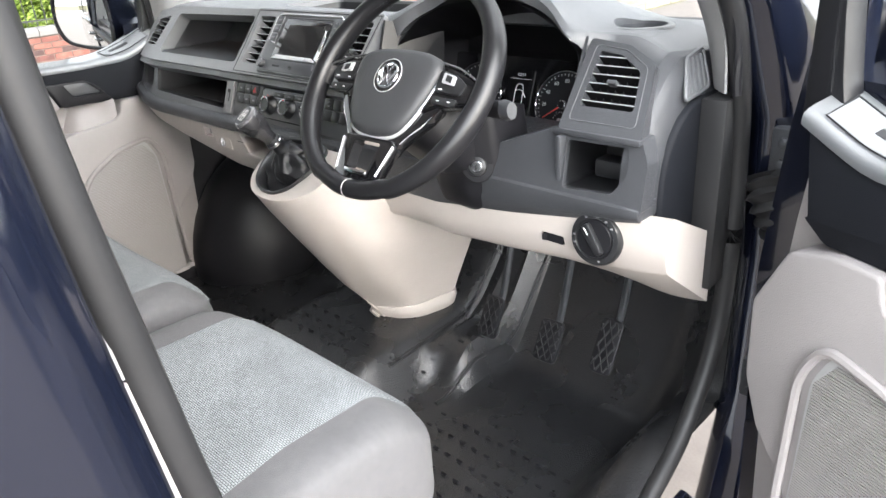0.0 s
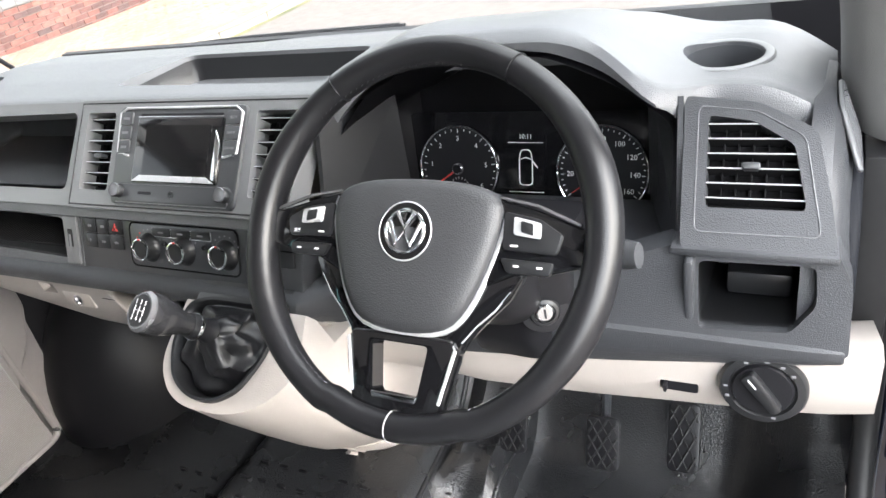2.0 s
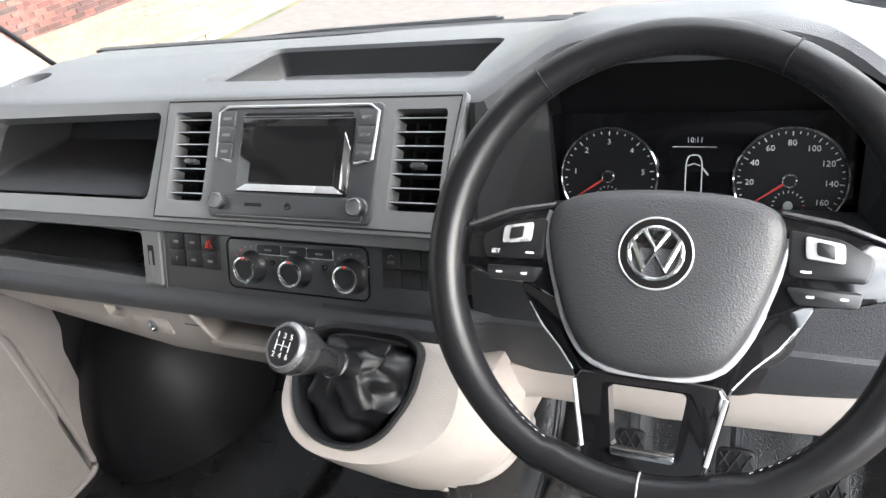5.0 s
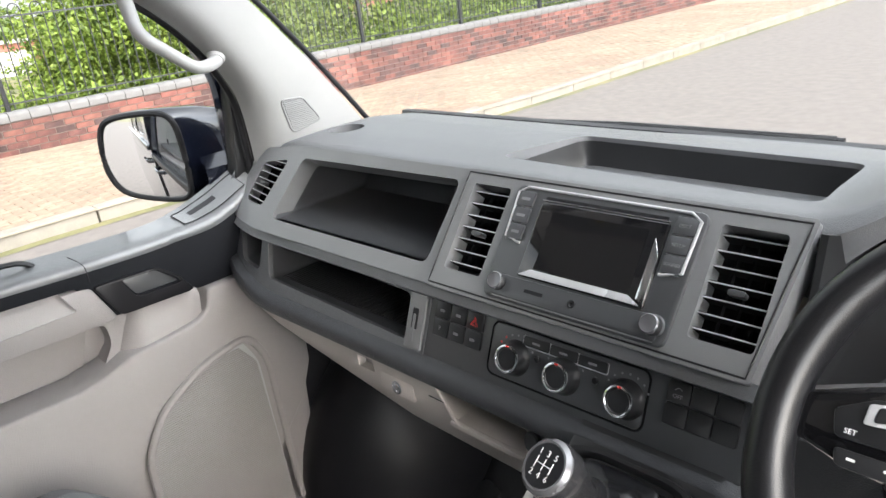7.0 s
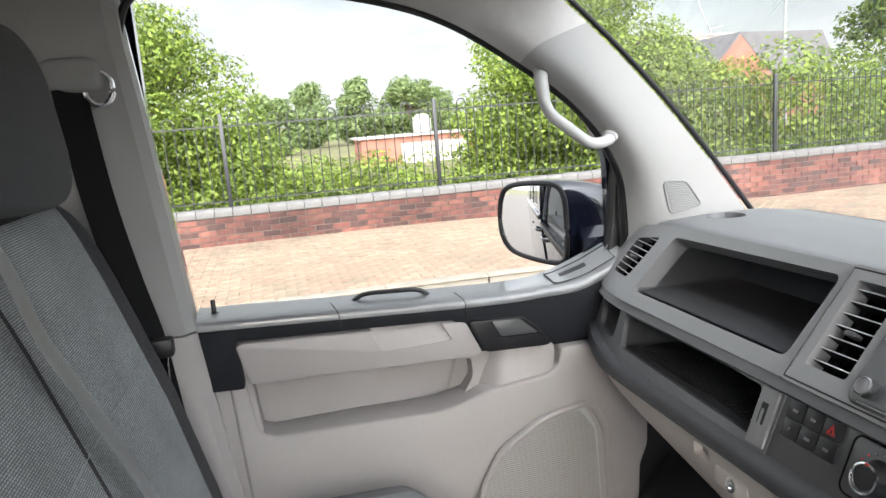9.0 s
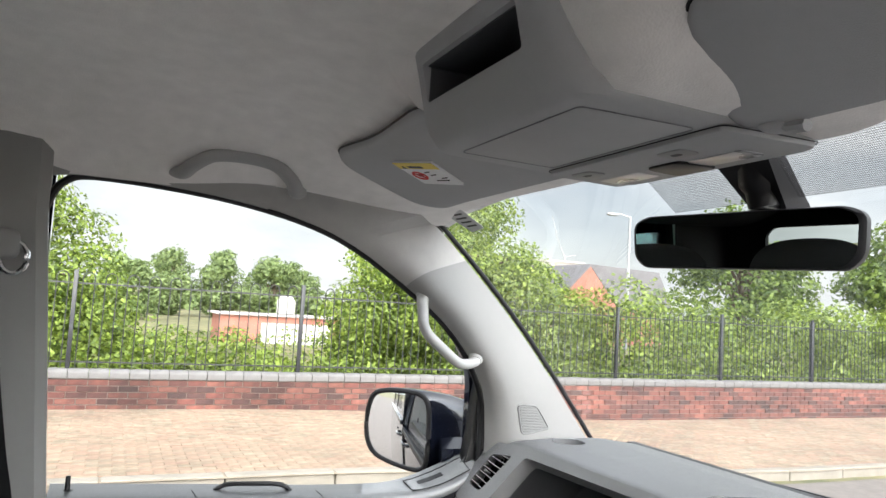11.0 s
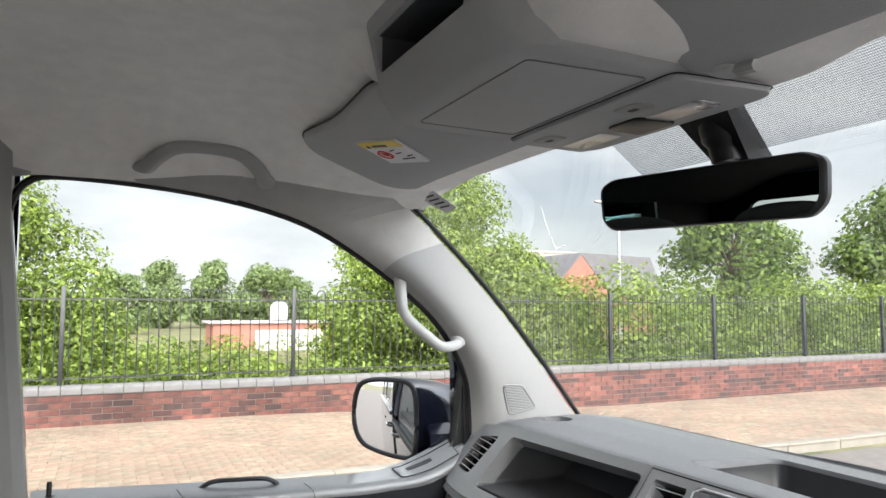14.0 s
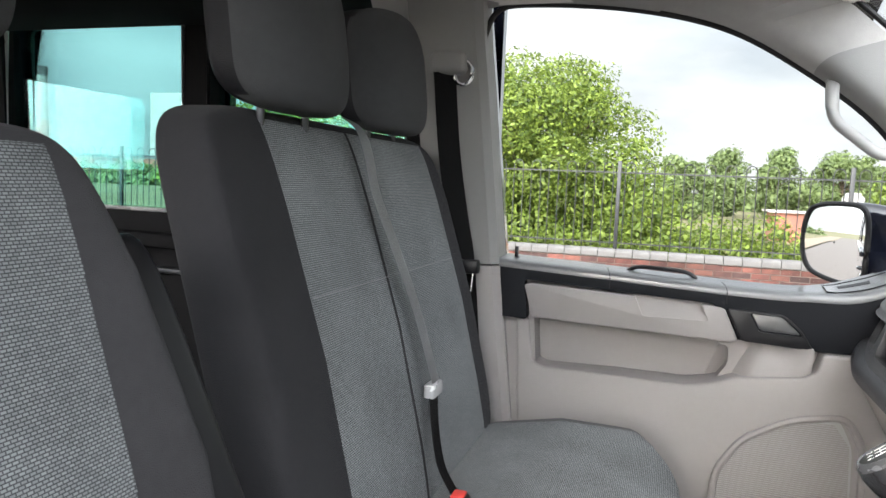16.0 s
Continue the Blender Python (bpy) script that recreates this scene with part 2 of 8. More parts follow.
# ---- mesh helpers ----
def thing(name, at=(0, 0, 0), label="", category="", group="", kind=""):
    ob = new(name)
    ob.empty_display_size = 0.05
    ob.matrix_world = Matrix.Translation(at)
    return tagged(ob, label, category, group, kind)


def finish(bm, angle=40):
    """Smooth shading with hard edges where faces meet sharply."""
    bm.normal_update()
    for f in bm.faces:
        f.smooth = True
    lim = radians(angle)
    for e in bm.edges:
        if len(e.link_faces) == 2 and e.calc_face_angle(0.0) > lim:
            e.smooth = False


def mesh_of(name, bm, mat):
    finish(bm)
    me = bpy.data.meshes.new(name)
    bm.to_mesh(me)
    bm.free()
    for m in mat if isinstance(mat, (list, tuple)) else (mat,):
        me.materials.append(m)
    return me


def place(name, me, parent=None, label=""):
    ob = new(name, me)
    if parent:
        ob.parent = parent
        base = Matrix.Identity(4)
        up = parent
        while up:
            base = up.matrix_basis @ base if up.type == "EMPTY" else base
            up = up.parent
        ob.matrix_parent_inverse = base.inverted() if parent.type == "EMPTY" else Matrix.Identity(4)
    if label:
        ob["label"] = label
    return ob


def part(name, bm, mat, parent=None, label=""):
    return place(name, mesh_of(name, bm, mat), parent, label)


def solo(name, bm, mat, label, category, group="", kind=""):
    return tagged(part(name, bm, mat), label, category, group, kind)


def bevel(bm, width, segments=2, angle=30):
    edges = [e for e in bm.edges if len(e.link_faces) == 2 and e.calc_face_angle(0.0) > radians(angle)]
    if edges and width > 0:
        bmesh.ops.bevel(bm, geom=edges, offset=width, segments=segments, profile=0.5, affect="EDGES", clamp_overlap=True)
    return bm


def box(x0, x1, y0, y1, z0, z1, r=0.0, seg=2, turn=None, bm=None):
    b = bmesh.new()
    bmesh.ops.create_cube(b, size=1)
    for v in b.verts:
        v.co = Vector(((x0 + x1) / 2 + v.co.x * (x1 - x0), (y0 + y1) / 2 + v.co.y * (y1 - y0), (z0 + z1) / 2 + v.co.z * (z1 - z0)))
    bevel(b, r, seg)
    if turn:
        b.transform(turn)
    return join(bm, b)


def join(bm, b):
    if bm is None:
        return b
    me = bpy.data.meshes.new("tmp")
    b.to_mesh(me)
    b.free()
    bm.from_mesh(me)
    bpy.data.meshes.remove(me)
    return bm


def prism(points, a, b, axis="y", r=0.0, seg=2, bm=None, m=None):
    """A polygon pushed along an axis from a to b. Its points are (x, z) for y, (y, z) for x, (x, y) for z."""
    put = {"y": lambda p, d: (p[0], d, p[1]), "x": lambda p, d: (d, p[0], p[1]), "z": lambda p, d: (p[0], p[1], d)}[axis]
    t = bmesh.new()
    lo = [t.verts.new(put(p, a)) for p in points]
    hi = [t.verts.new(put(p, b)) for p in points]
    n = len(points)
    t.faces.new(lo)
    t.faces.new(hi[::-1])
    for i in range(n):
        t.faces.new((lo[i], hi[i], hi[(i + 1) % n], lo[(i + 1) % n]))
    bmesh.ops.recalc_face_normals(t, faces=t.faces)
    bevel(t, r, seg)
    if m:
        t.transform(m)
    return join(bm, t)


def rounded(x0, x1, z0, z1, r, n=5):
    pts = []
    for cx, cz, a0 in ((x1 - r, z1 - r, 0), (x0 + r, z1 - r, 90), (x0 + r, z0 + r, 180), (x1 - r, z0 + r, 270)):
        for i in range(n + 1):
            a = radians(a0 + 90 * i / n)
            pts.append((cx + r * math.cos(a), cz + r * math.sin(a)))
    return pts


def smooth_corners(points, r, n=4):
    """A polygon with its corners rounded."""
    out, k = [], len(points)
    for i in range(k):
        p, a, b = Vector(points[i]), Vector(points[i - 1]), Vector(points[(i + 1) % k])
        da, db = (a - p), (b - p)
        d = min(r, da.length * 0.45, db.length * 0.45)
        s, e = p + da.normalized() * d, p + db.normalized() * d
        for j in range(n + 1):
            t = j / n
            out.append(tuple((1 - t) ** 2 * s + 2 * t * (1 - t) * p + t * t * e))
    return out


def loft(rings, caps=True, closed=True, bm=None):
    """Skin through rings that have the same count of points."""
    t = bmesh.new()
    rows = [[t.verts.new(p) for p in ring] for ring in rings]
    n = len(rows[0])
    for a, b in zip(rows, rows[1:]):
        for i in range(n if closed else n - 1):
            j = (i + 1) % n
            t.faces.new((a[i], a[j], b[j], b[i]))
    if caps and closed:
        t.faces.new(rows[0][::-1])
        t.faces.new(rows[-1])
    bmesh.ops.recalc_face_normals(t, faces=t.faces)
    return join(bm, t)


def spline(points, n=8, closed=False):
    """A Catmull-Rom line through points."""
    p = [Vector(q) for q in points]
    k, out = len(p), []
    for i in range(k if closed else k - 1):
        a, b, c, d = (p[(i + s) % k] if closed else p[min(max(i + s, 0), k - 1)] for s in (-1, 0, 1, 2))
        for j in range(n):
            t = j / n
            out.append(0.5 * (2 * b + (c - a) * t + (2 * a - 5 * b + 4 * c - d) * t * t + (3 * b - a - 3 * c + d) * t ** 3))
    if not closed:
        out.append(p[-1].copy())
    return out


def tube(path, radius, sides=10, closed=False, bm=None, flat=1.0, up=(0, 0, 1)):
    """A rod along a path; flat squeezes it across its up direction; radius may be a list."""
    path = [Vector(p) for p in path]
    n, rings, ref = len(path), [], Vector(up)
    for i, p in enumerate(path):
        a = path[i - 1] if i or closed else p
        b = path[(i + 1) % n] if i < n - 1 or closed else p
        d = (b - a).normalized()
        side = d.cross(ref)
        if side.length < 1e-4:
            side = d.cross(Vector((0.3, 1, 0.2)))
        side.normalize()
        high = side.cross(d)
        r = radius[i] if isinstance(radius, (list, tuple)) else radius
        rings.append([p + r * (math.cos(2 * math.pi * s / sides) * side + flat * math.sin(2 * math.pi * s / sides) * high) for s in range(sides)])
    if closed:
        rings.append(rings[0])
        t = loft(rings, caps=False)
        bmesh.ops.remove_doubles(t, verts=t.verts, dist=1e-6)
        return join(bm, t)
    return loft(rings, bm=bm)


def disc(center, axis, profile, sides=32, bm=None):
    """A turned shape: profile is (radius, height) along the axis."""
    axis = Vector(axis).normalized()
    u = axis.cross(Vector((0.13, 0.2, 1)) if abs(axis.z) < 0.9 else Vector((1, 0, 0))).normalized()
    v = axis.cross(u)
    c = Vector(center)
    rings = [[c + h * axis + max(r, 1e-4) * (math.cos(2 * math.pi * i / sides) * u + math.sin(2 * math.pi * i / sides) * v) for i in range(sides)] for r, h in profile]
    return loft(rings, bm=bm)


def sheet(f, us, vs, thick=0.0, bm=None):
    """A grid skin of f(u, v), given thickness along its normals."""
    t = bmesh.new()
    rows = [[t.verts.new(f(u, v)) for u in us] for v in vs]
    for a, b in zip(rows, rows[1:]):
        for i in range(len(us) - 1):
            t.faces.new((a[i], a[i + 1], b[i + 1], b[i]))
    t.normal_update()
    if thick:
        bmesh.ops.solidify(t, geom=t.faces[:], thickness=thick)
        bmesh.ops.recalc_face_normals(t, faces=t.faces)
    return join(bm, t)


def cut(bm, *tools):
    """Takes the tools' shapes out of a closed mesh."""
    def temp(b):
        bmesh.ops.recalc_face_normals(b, faces=b.faces)
        me = bpy.data.meshes.new("tmp")
        b.to_mesh(me)
        b.free()
        return new("tmp", me)
    body = temp(bm)
    cutters = [temp(t) for t in tools]
    for c in cutters:
        mod = body.modifiers.new("cut", "BOOLEAN")
        mod.operation, mod.solver, mod.object = "DIFFERENCE", "EXACT", c
    bpy.context.view_layer.update()
    me = bpy.data.meshes.new_from_object(body.evaluated_get(bpy.context.evaluated_depsgraph_get()))
    out = bmesh.new()
    out.from_mesh(me)
    for o in (body, *cutters):
        d = o.data
        bpy.data.objects.remove(o)
        bpy.data.meshes.remove(d)
    bpy.data.meshes.remove(me)
    return out


def mirrored(bm):
    b = bm.copy()
    b.transform(Matrix.Diagonal((-1, 1, 1, 1)))
    bmesh.ops.reverse_faces(b, faces=b.faces)
    return b


def letters(text, size, m, mat, parent, name="lettering", align="CENTER"):
    """Raised writing, turned into a mesh; m places its plane."""
    cu = bpy.data.curves.new("tmp", "FONT")
    cu.body, cu.size, cu.align_x, cu.align_y, cu.extrude, cu.resolution_u = text, size, align, "CENTER", 0.0002, 2
    ob = new("tmp", cu)
    bpy.context.view_layer.update()
    me = bpy.data.meshes.new_from_object(ob.evaluated_get(bpy.context.evaluated_depsgraph_get()))
    bpy.data.objects.remove(ob)
    me.transform(m)
    me.materials.append(mat)
    return place(name, me, parent)


def plane_at(origin, right, up):
    """A pose whose x runs to the right, y up and z out of the plane."""
    r, u = Vector(right).normalized(), Vector(up)
    n = r.cross(u).normalized()
    u = n.cross(r)
    m = Matrix((r, u, n)).transposed().to_4x4()
    m.translation = origin
    return m


def uv_box(me, axis_u, axis_v):
    """Lays cloth coordinates in metres over a mesh."""
    layer = me.uv_layers.new(name="cloth")
    for lp in me.loops:
        co = me.vertices[lp.vertex_index].co
        layer.data[lp.index].uv = (co.dot(Vector(axis_u)), co.dot(Vector(axis_v)))


# face planes of the dashboard, leaning away from the seats
def upper(x, z, out=0.0):
    """A place on the upper dash face, out metres proud of it."""
    return Vector((x, 0.092 + 0.8 * (z - 1.287) - out * 0.78, z + out * 0.62))


def lower(x, z, out=0.0):
    return Vector((x, -0.005 + 0.4 * (z - 1.12) - out * 0.93, z + out * 0.37))


def right_face(x, z, out=0.0):
    return Vector((x, 0.03 + 0.9 * (z - 1.165) - out * 0.74, z + out * 0.67))


def slab(face, outline, out, depth, r=0.0, seg=2, bm=None):
    """A plate on a face plane: its outline in (x, z), from out metres proud back to depth behind."""
    t = bmesh.new()
    a = [t.verts.new(face(x, z, out)) for x, z in outline]
    b = [t.verts.new(face(x, z, -depth)) for x, z in outline]
    n = len(a)
    t.faces.new(a)
    t.faces.new(b[::-1])
    for i in range(n):
        t.faces.new((a[i], b[i], b[(i + 1) % n], a[(i + 1) % n]))
    bmesh.ops.recalc_face_normals(t, faces=t.faces)
    bevel(t, r, seg)
    return join(bm, t)


# ---- the van's shell ----
def ease(t):
    t = min(max(t, 0.0), 1.0)
    return t * t * (3 - 2 * t)


def poly(x, pts):
    """Straight-line interpolation through (x, value) pairs."""
    return float(np.interp(x, [p[0] for p in pts], [p[1] for p in pts]))


def roof_z(x, y):
    side = poly(abs(x), [(0, 1.890), (0.3, 1.886), (0.45, 1.874), (0.55, 1.852), (0.64, 1.815), (0.70, 1.785), (0.75, 1.768)])
    side -= 0.010 * ease((y + 0.72) / 0.3) * (1 - ease((abs(x) - 0.35) / 0.2))
    front = poly(abs(x), [(0, 1.785), (0.5, 1.785), (0.65, 1.772), (0.75, 1.75)])
    shoulder = 0.0 if x > 0 else 0.05 * ease((abs(x - 0.005) - 0.155) / 0.025) * (1 - ease((abs(x - 0.01) - 0.16) / 0.09)) * ease((y + 0.42) / 0.05) * (1 - ease((y + 0.30) / 0.2))
    fall = ease((y + 0.44 + 0.08 * ease((abs(x) - 0.17) / 0.08)) / 0.36)
    # beside the console the felt drops steeply to the level of its underside
    beside = ease((x - 0.125) / 0.025) * (1 - ease((x - 0.17) / 0.085)) if x > 0 else 0.0
    fall += (max(fall, ease((y + 0.402) / 0.075)) - fall) * beside
    return side + (front - 0.012 * beside - side) * fall - shoulder


def steps(a, b, n):
    return [a + (b - a) * i / n for i in range(n + 1)]


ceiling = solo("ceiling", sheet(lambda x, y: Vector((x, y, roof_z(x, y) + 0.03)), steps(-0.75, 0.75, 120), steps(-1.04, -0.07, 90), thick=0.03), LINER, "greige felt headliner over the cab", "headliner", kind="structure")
solo("ceiling_rear", sheet(lambda x, y: Vector((x, y, roof_z(x, y) + 0.028)), steps(-0.86, 0.86, 20), steps(-3.2, -1.03, 20), thick=0.02), CASE, "black lined ceiling of the load space", "headliner", kind="structure")
solo("roof", sheet(lambda x, y: Vector((x, y, 1.945 - 0.10 * (abs(x) / 0.9) ** 4 - 0.10 * ease((y + 0.40) / 0.37))), steps(-0.9, 0.9, 24), steps(-3.2, -0.03, 24), thick=0.01), PAINT, "dark painted steel roof of the van", "roof", kind="structure")


def screen_point(u, v, inset=0.0):
    """u across from -1 to 1, v from the roof (0) to the bonnet (1)."""
    x = u * (0.74 + 0.05 * v)
    y = -0.05 - 0.07 * u * u + v * (0.66 - 0.13 * u * u)
    z = 1.80 - 0.02 * u * u - v * (0.58 - 0.02 * u * u) + 0.035 * math.sin(math.pi * v)
    return Vector((x, y - inset * 0.7, z - inset * 0.7))


windscreen = solo("windscreen", sheet(lambda u, v: screen_point(u, v), steps(-1, 1, 24), steps(0, 1, 14)), GLASS, "large clear laminated windscreen", "windscreen", kind="structure")
windscreen.visible_shadow = False
header = thing("trim", (0, -0.09, 1.79), "dark rubber edge of the windscreen", "trim", kind="structure")
part("seal", tube([screen_point(u, 0.0) + Vector((0, 0.012, 0.004)) for u in steps(-1, 1, 20)], 0.007), BLACK, header)
part("seal", tube([screen_point(-1, v) for v in steps(0, 1, 10)], 0.0055), BLACK, header)
part("seal", tube([screen_point(1, v) for v in steps(0, 0.55, 10)], 0.005), BLACK, header)

# the edge of each side window opening, roof rail to sill, for the left; mirrored for the right
WINDOW_EDGE = [(-0.742, -0.83, 1.70), (-0.742, -0.805, 1.755), (-0.742, -0.74, 1.772), (-0.744, -0.52, 1.757), (-0.752, -0.33, 1.715), (-0.767, -0.18, 1.638), (-0.787, -0.03, 1.529), (-0.808, 0.058, 1.413), (-0.828, 0.085, 1.306), (-0.838, 0.088, 1.20)]


SEAM_ROW = 13


def pillar_trim(side, lo=0, hi=None):
    """The cover from the roof rail down the pillar; rows lo to hi of it."""
    edge = spline(WINDOW_EDGE[3:], 6)
    rows = []
    for i, p in enumerate(edge):
        t = i / (len(edge) - 1)
        if p.z > 1.70:
            k = ease((p.y + 0.52) / 0.22)
            far = Vector((-0.66, p.y + 0.02, roof_z(-0.66, p.y) + 0.008)).lerp(Vector((-0.69, -0.16, 1.765)), k)
        else:
            v = poly(p.z, [(1.20, 1.02), (1.306, 0.78), (1.413, 0.62), (1.529, 0.40), (1.638, 0.16), (1.70, 0.02)])
            far = screen_point(-1, v, 0.012)
        mid = (p + far) / 2 + Vector((0.035, -0.03, 0.0)) * ease(t * 2.4)
        lip = p + Vector((0.006, 0.004, 0))
        lift = Vector((0, 0, 0.006 * (1 - ease(t * 4))))
        rows.append([q + lift for q in spline([lip, lip.lerp(mid, 0.45) + Vector((0.016, -0.010, 0)) * ease(t * 2.4), mid + Vector((0.004, 0, 0)), far], 4)])
    rows = rows[lo:hi]
    b = bmesh.new()
    shift = 0.098 if side > 0 else 0.0
    grid = [[b.verts.new((-side * q.x + shift * ease((1.72 - q.z) / 0.25), q.y + 0.87 * shift * ease((1.6 - q.z) / 0.35), max(q.z, 1.194) if side > 0 else q.z)) for q in row] for row in rows]
    for r0, r1 in zip(grid, grid[1:]):
        for i in range(len(r0) - 1):
            b.faces.new((r0[i], r0[i + 1], r1[i + 1], r1[i]))
    bmesh.ops.recalc_face_normals(b, faces=b.faces)
    bmesh.ops.solidify(b, geom=b.faces[:], thickness=0.004)
    bmesh.ops.recalc_face_normals(b, faces=b.faces)
    return b


for side, name in ((-1, "near-side"), (1, "off-side")):
    a_pillar = thing("trim", (side * 0.77, 0.1, 1.4), "pale grey moulded windscreen pillar cover", "pillar trim", kind="structure")
    part("pillar_cover", pillar_trim(side, SEAM_ROW), PILLAR, a_pillar)
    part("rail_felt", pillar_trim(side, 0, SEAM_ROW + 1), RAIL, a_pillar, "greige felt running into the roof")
    seam_mesh = pillar_trim(side, SEAM_ROW, SEAM_ROW + 2)
    seam_mesh.verts.ensure_lookup_table()
    part("joint", tube([v.co + Vector((-side * 0.0006, 0, 0)) for v in seam_mesh.verts[:13]], 0.0013, 6), BLACK, a_pillar)
    seam_mesh.free()
    edge = [Vector((-side * p.x + (0.098 * ease((1.72 - p.z) / 0.25) if side > 0 else 0.0) + side * 0.012, p.y + (0.085 * ease((1.6 - p.z) / 0.35) if side > 0 else 0.0), p.z)) for p in spline(WINDOW_EDGE, 8)]
    part("door_seal", tube(edge, 0.007, 8), BLACK, a_pillar, "black rubber door seal")

# felt-covered rail between the roof and each door opening
for side in (-1, 1):
    rows = []
    for p in [q for q in spline([(-0.735, -1.08, 1.735), (-0.742, -0.95, 1.745), (-0.742, -0.87, 1.756)] + WINDOW_EDGE[2:6], 6) if q.y < -0.44]:
        k = ease((p.y + 0.50) / 0.25)
        rows.append([Vector((-side * x, y, z)) for x, y, z in ((p.x - 0.020, p.y, p.z + 0.010), (p.x - 0.004, p.y, p.z), (p.x + 0.010, p.y, p.z + 0.004), (p.x + 0.035, p.y, p.z + 0.020 - 0.006 * k), (-0.665, p.y, roof_z(-0.665, p.y) + 0.006), (-0.665, p.y, roof_z(-0.665, p.y) + 0.03), (p.x - 0.020, p.y, p.z + 0.06))])
    rail = thing("trim", (side * 0.72, -0.6, 1.78), "felt-covered roof rail above the front door", "roof rail", kind="structure")
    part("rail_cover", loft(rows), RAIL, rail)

# small ribbed vent cover on the near-side pillar
tweeter = thing("speaker_grille", (-0.765, 0.17, 1.35), "small grey ribbed tweeter cover on the windscreen pillar", "speaker grille")
near_pillar = BVHTree.FromBMesh(pillar_trim(-1))


def on_pillar(y, z, out):
    hit = near_pillar.ray_cast(Vector((-0.5, y, z)), Vector((-1, 0, 0)))[0]
    return Vector(((hit.x if hit else -0.765) + out, y, z))


TWEETER = smooth_corners([(0.130, 1.374), (0.184, 1.370), (0.224, 1.318), (0.150, 1.306)], 0.012)
part("frame", tube([on_pillar(y, z, 0.0005) for y, z in TWEETER], 0.0022, 8, closed=True), TWEED, tweeter)
for i in range(17):
    z = 1.3115 + i * 0.0036
    y0 = poly(z, [(1.306, 0.150), (1.374, 0.130)]) + 0.004
    y1 = min(poly(z, [(1.306, 0.150), (1.318, 0.224), (1.370, 0.184), (1.374, 0.14)]), poly(z, [(1.318, 0.224), (1.370, 0.184)])) - 0.004
    part("rib", tube([on_pillar(y0 + (y1 - y0) * k / 6, z, 0.0012) for k in range(7)], 0.0012, 5), TWEED, tweeter)

# door post covers behind each front door
def post_cover(side, z0, z1, deep):
    ys = lambda z: poly(z, [(0.4, -0.70), (0.8, -0.745), (1.19, -0.788), (1.70, -0.825), (1.80, -0.82)])
    xs = lambda z: poly(z, [(0.4, -0.845), (1.19, -0.80), (1.60, -0.735), (1.70, -0.71), (1.82, -0.65)])
    rings = []
    for z in steps(z0, z1, 14):
        x, y = xs(z), ys(z)
        pts = [(x - 0.118, y - 0.003), (x - 0.012, y + 0.004), (x + 0.008, y - 0.012), (x + 0.014, y - 0.06), (x + 0.010, y - 0.13), (x - 0.01, y - deep), (x - 0.118, y - deep)]
        rings.append([Vector((-side * px, py, z)) for px, py in pts])
    return loft(rings)


for side in (-1, 1):
    slot = box(*sorted((side * 0.725, side * 0.60)), -0.948, -0.845, 1.444, 1.60, 0.012)
    post = thing("trim", (side * 0.80, -0.86, 0.5), "grey moulded door post cover in two pieces", "pillar trim", kind="structure")
    part("upper_cover", cut(post_cover(side, 1.187, 1.82, 0.17), slot), PILLAR, post)
    part("lower_cover", post_cover(side, 0.42, 1.183, 0.17), PANEL, post, "taupe lower cover")

# load space behind the seats
rear = thing("wall_rear", (0, -2.6, 0.5), "dark trimmed load space behind the seats", "wall", kind="structure")
WIN_A, WIN_B = (-2.36, -1.72, 1.262, 1.80), (-1.64, -1.05, 1.262, 1.79)
wall_l = prism([(-3.2, 0.4), (-0.98, 0.4), (-0.98, 1.86), (-3.2, 1.86)], -0.93, -0.86, "x")
wall_l = cut(wall_l, prism(smooth_corners([(WIN_A[0], WIN_A[2]), (WIN_A[1], WIN_A[2]), (WIN_A[1] - 0.01, WIN_A[3]), (WIN_A[0] - 0.03, WIN_A[3])], 0.03), -1.0, -0.8, "x"),
             prism(smooth_corners([(WIN_B[0] + 0.02, WIN_B[2]), (WIN_B[1], WIN_B[2]), (WIN_B[1], WIN_B[3]), (WIN_B[0], WIN_B[3])], 0.03), -1.0, -0.8, "x"))
part("side_panel", wall_l, CASE, rear)
wall_r = cut(prism([(-3.2, 0.4), (-0.98, 0.4), (-0.98, 1.86), (-3.2, 1.86)], 0.86, 0.93, "x"), prism(rounded(-2.36, -1.72, 1.262, 1.80, 0.03), 0.8, 1.0, "x"), prism(rounded(-1.64, -1.05, 1.262, 1.79, 0.03), 0.8, 1.0, "x"))
part("side_panel", wall_r, CASE, rear)
part("end_panel", cut(box(-0.9, 0.9, -3.24, -3.18, 0.4, 1.88), prism(rounded(-0.66, 0.66, 1.25, 1.76, 0.06), -3.4, -3.1, "y")), CASE, rear)
part("ledge", box(-0.862, -0.80, -3.0, -1.0, 1.16, 1.20, 0.01), CASE, rear)
part("ledge", box(-0.862, -0.83, -3.0, -1.0, 1.085, 1.10, 0.004), STEEL, rear)
for w in (WIN_A, WIN_B):
    pane = part("window_pane", box(-0.905, -0.900, w[0] - 0.02, w[1] + 0.02, w[2] - 0.02, w[3] + 0.02), TINT, rear, "green-tinted side glass")
    pane.visible_shadow = False
    part("window_rim", tube([Vector((-0.858, a, b)) for a, b in smooth_corners([(w[0], w[2]), (w[1], w[2]), (w[1], w[3]), (w[0], w[3])], 0.03)], 0.006, 8, closed=True), SILVER if w is WIN_A else BLACK, rear)
part("latch", box(-0.875, -0.845, -1.735, -1.665, 1.46, 1.55, 0.006), BLACK, rear)

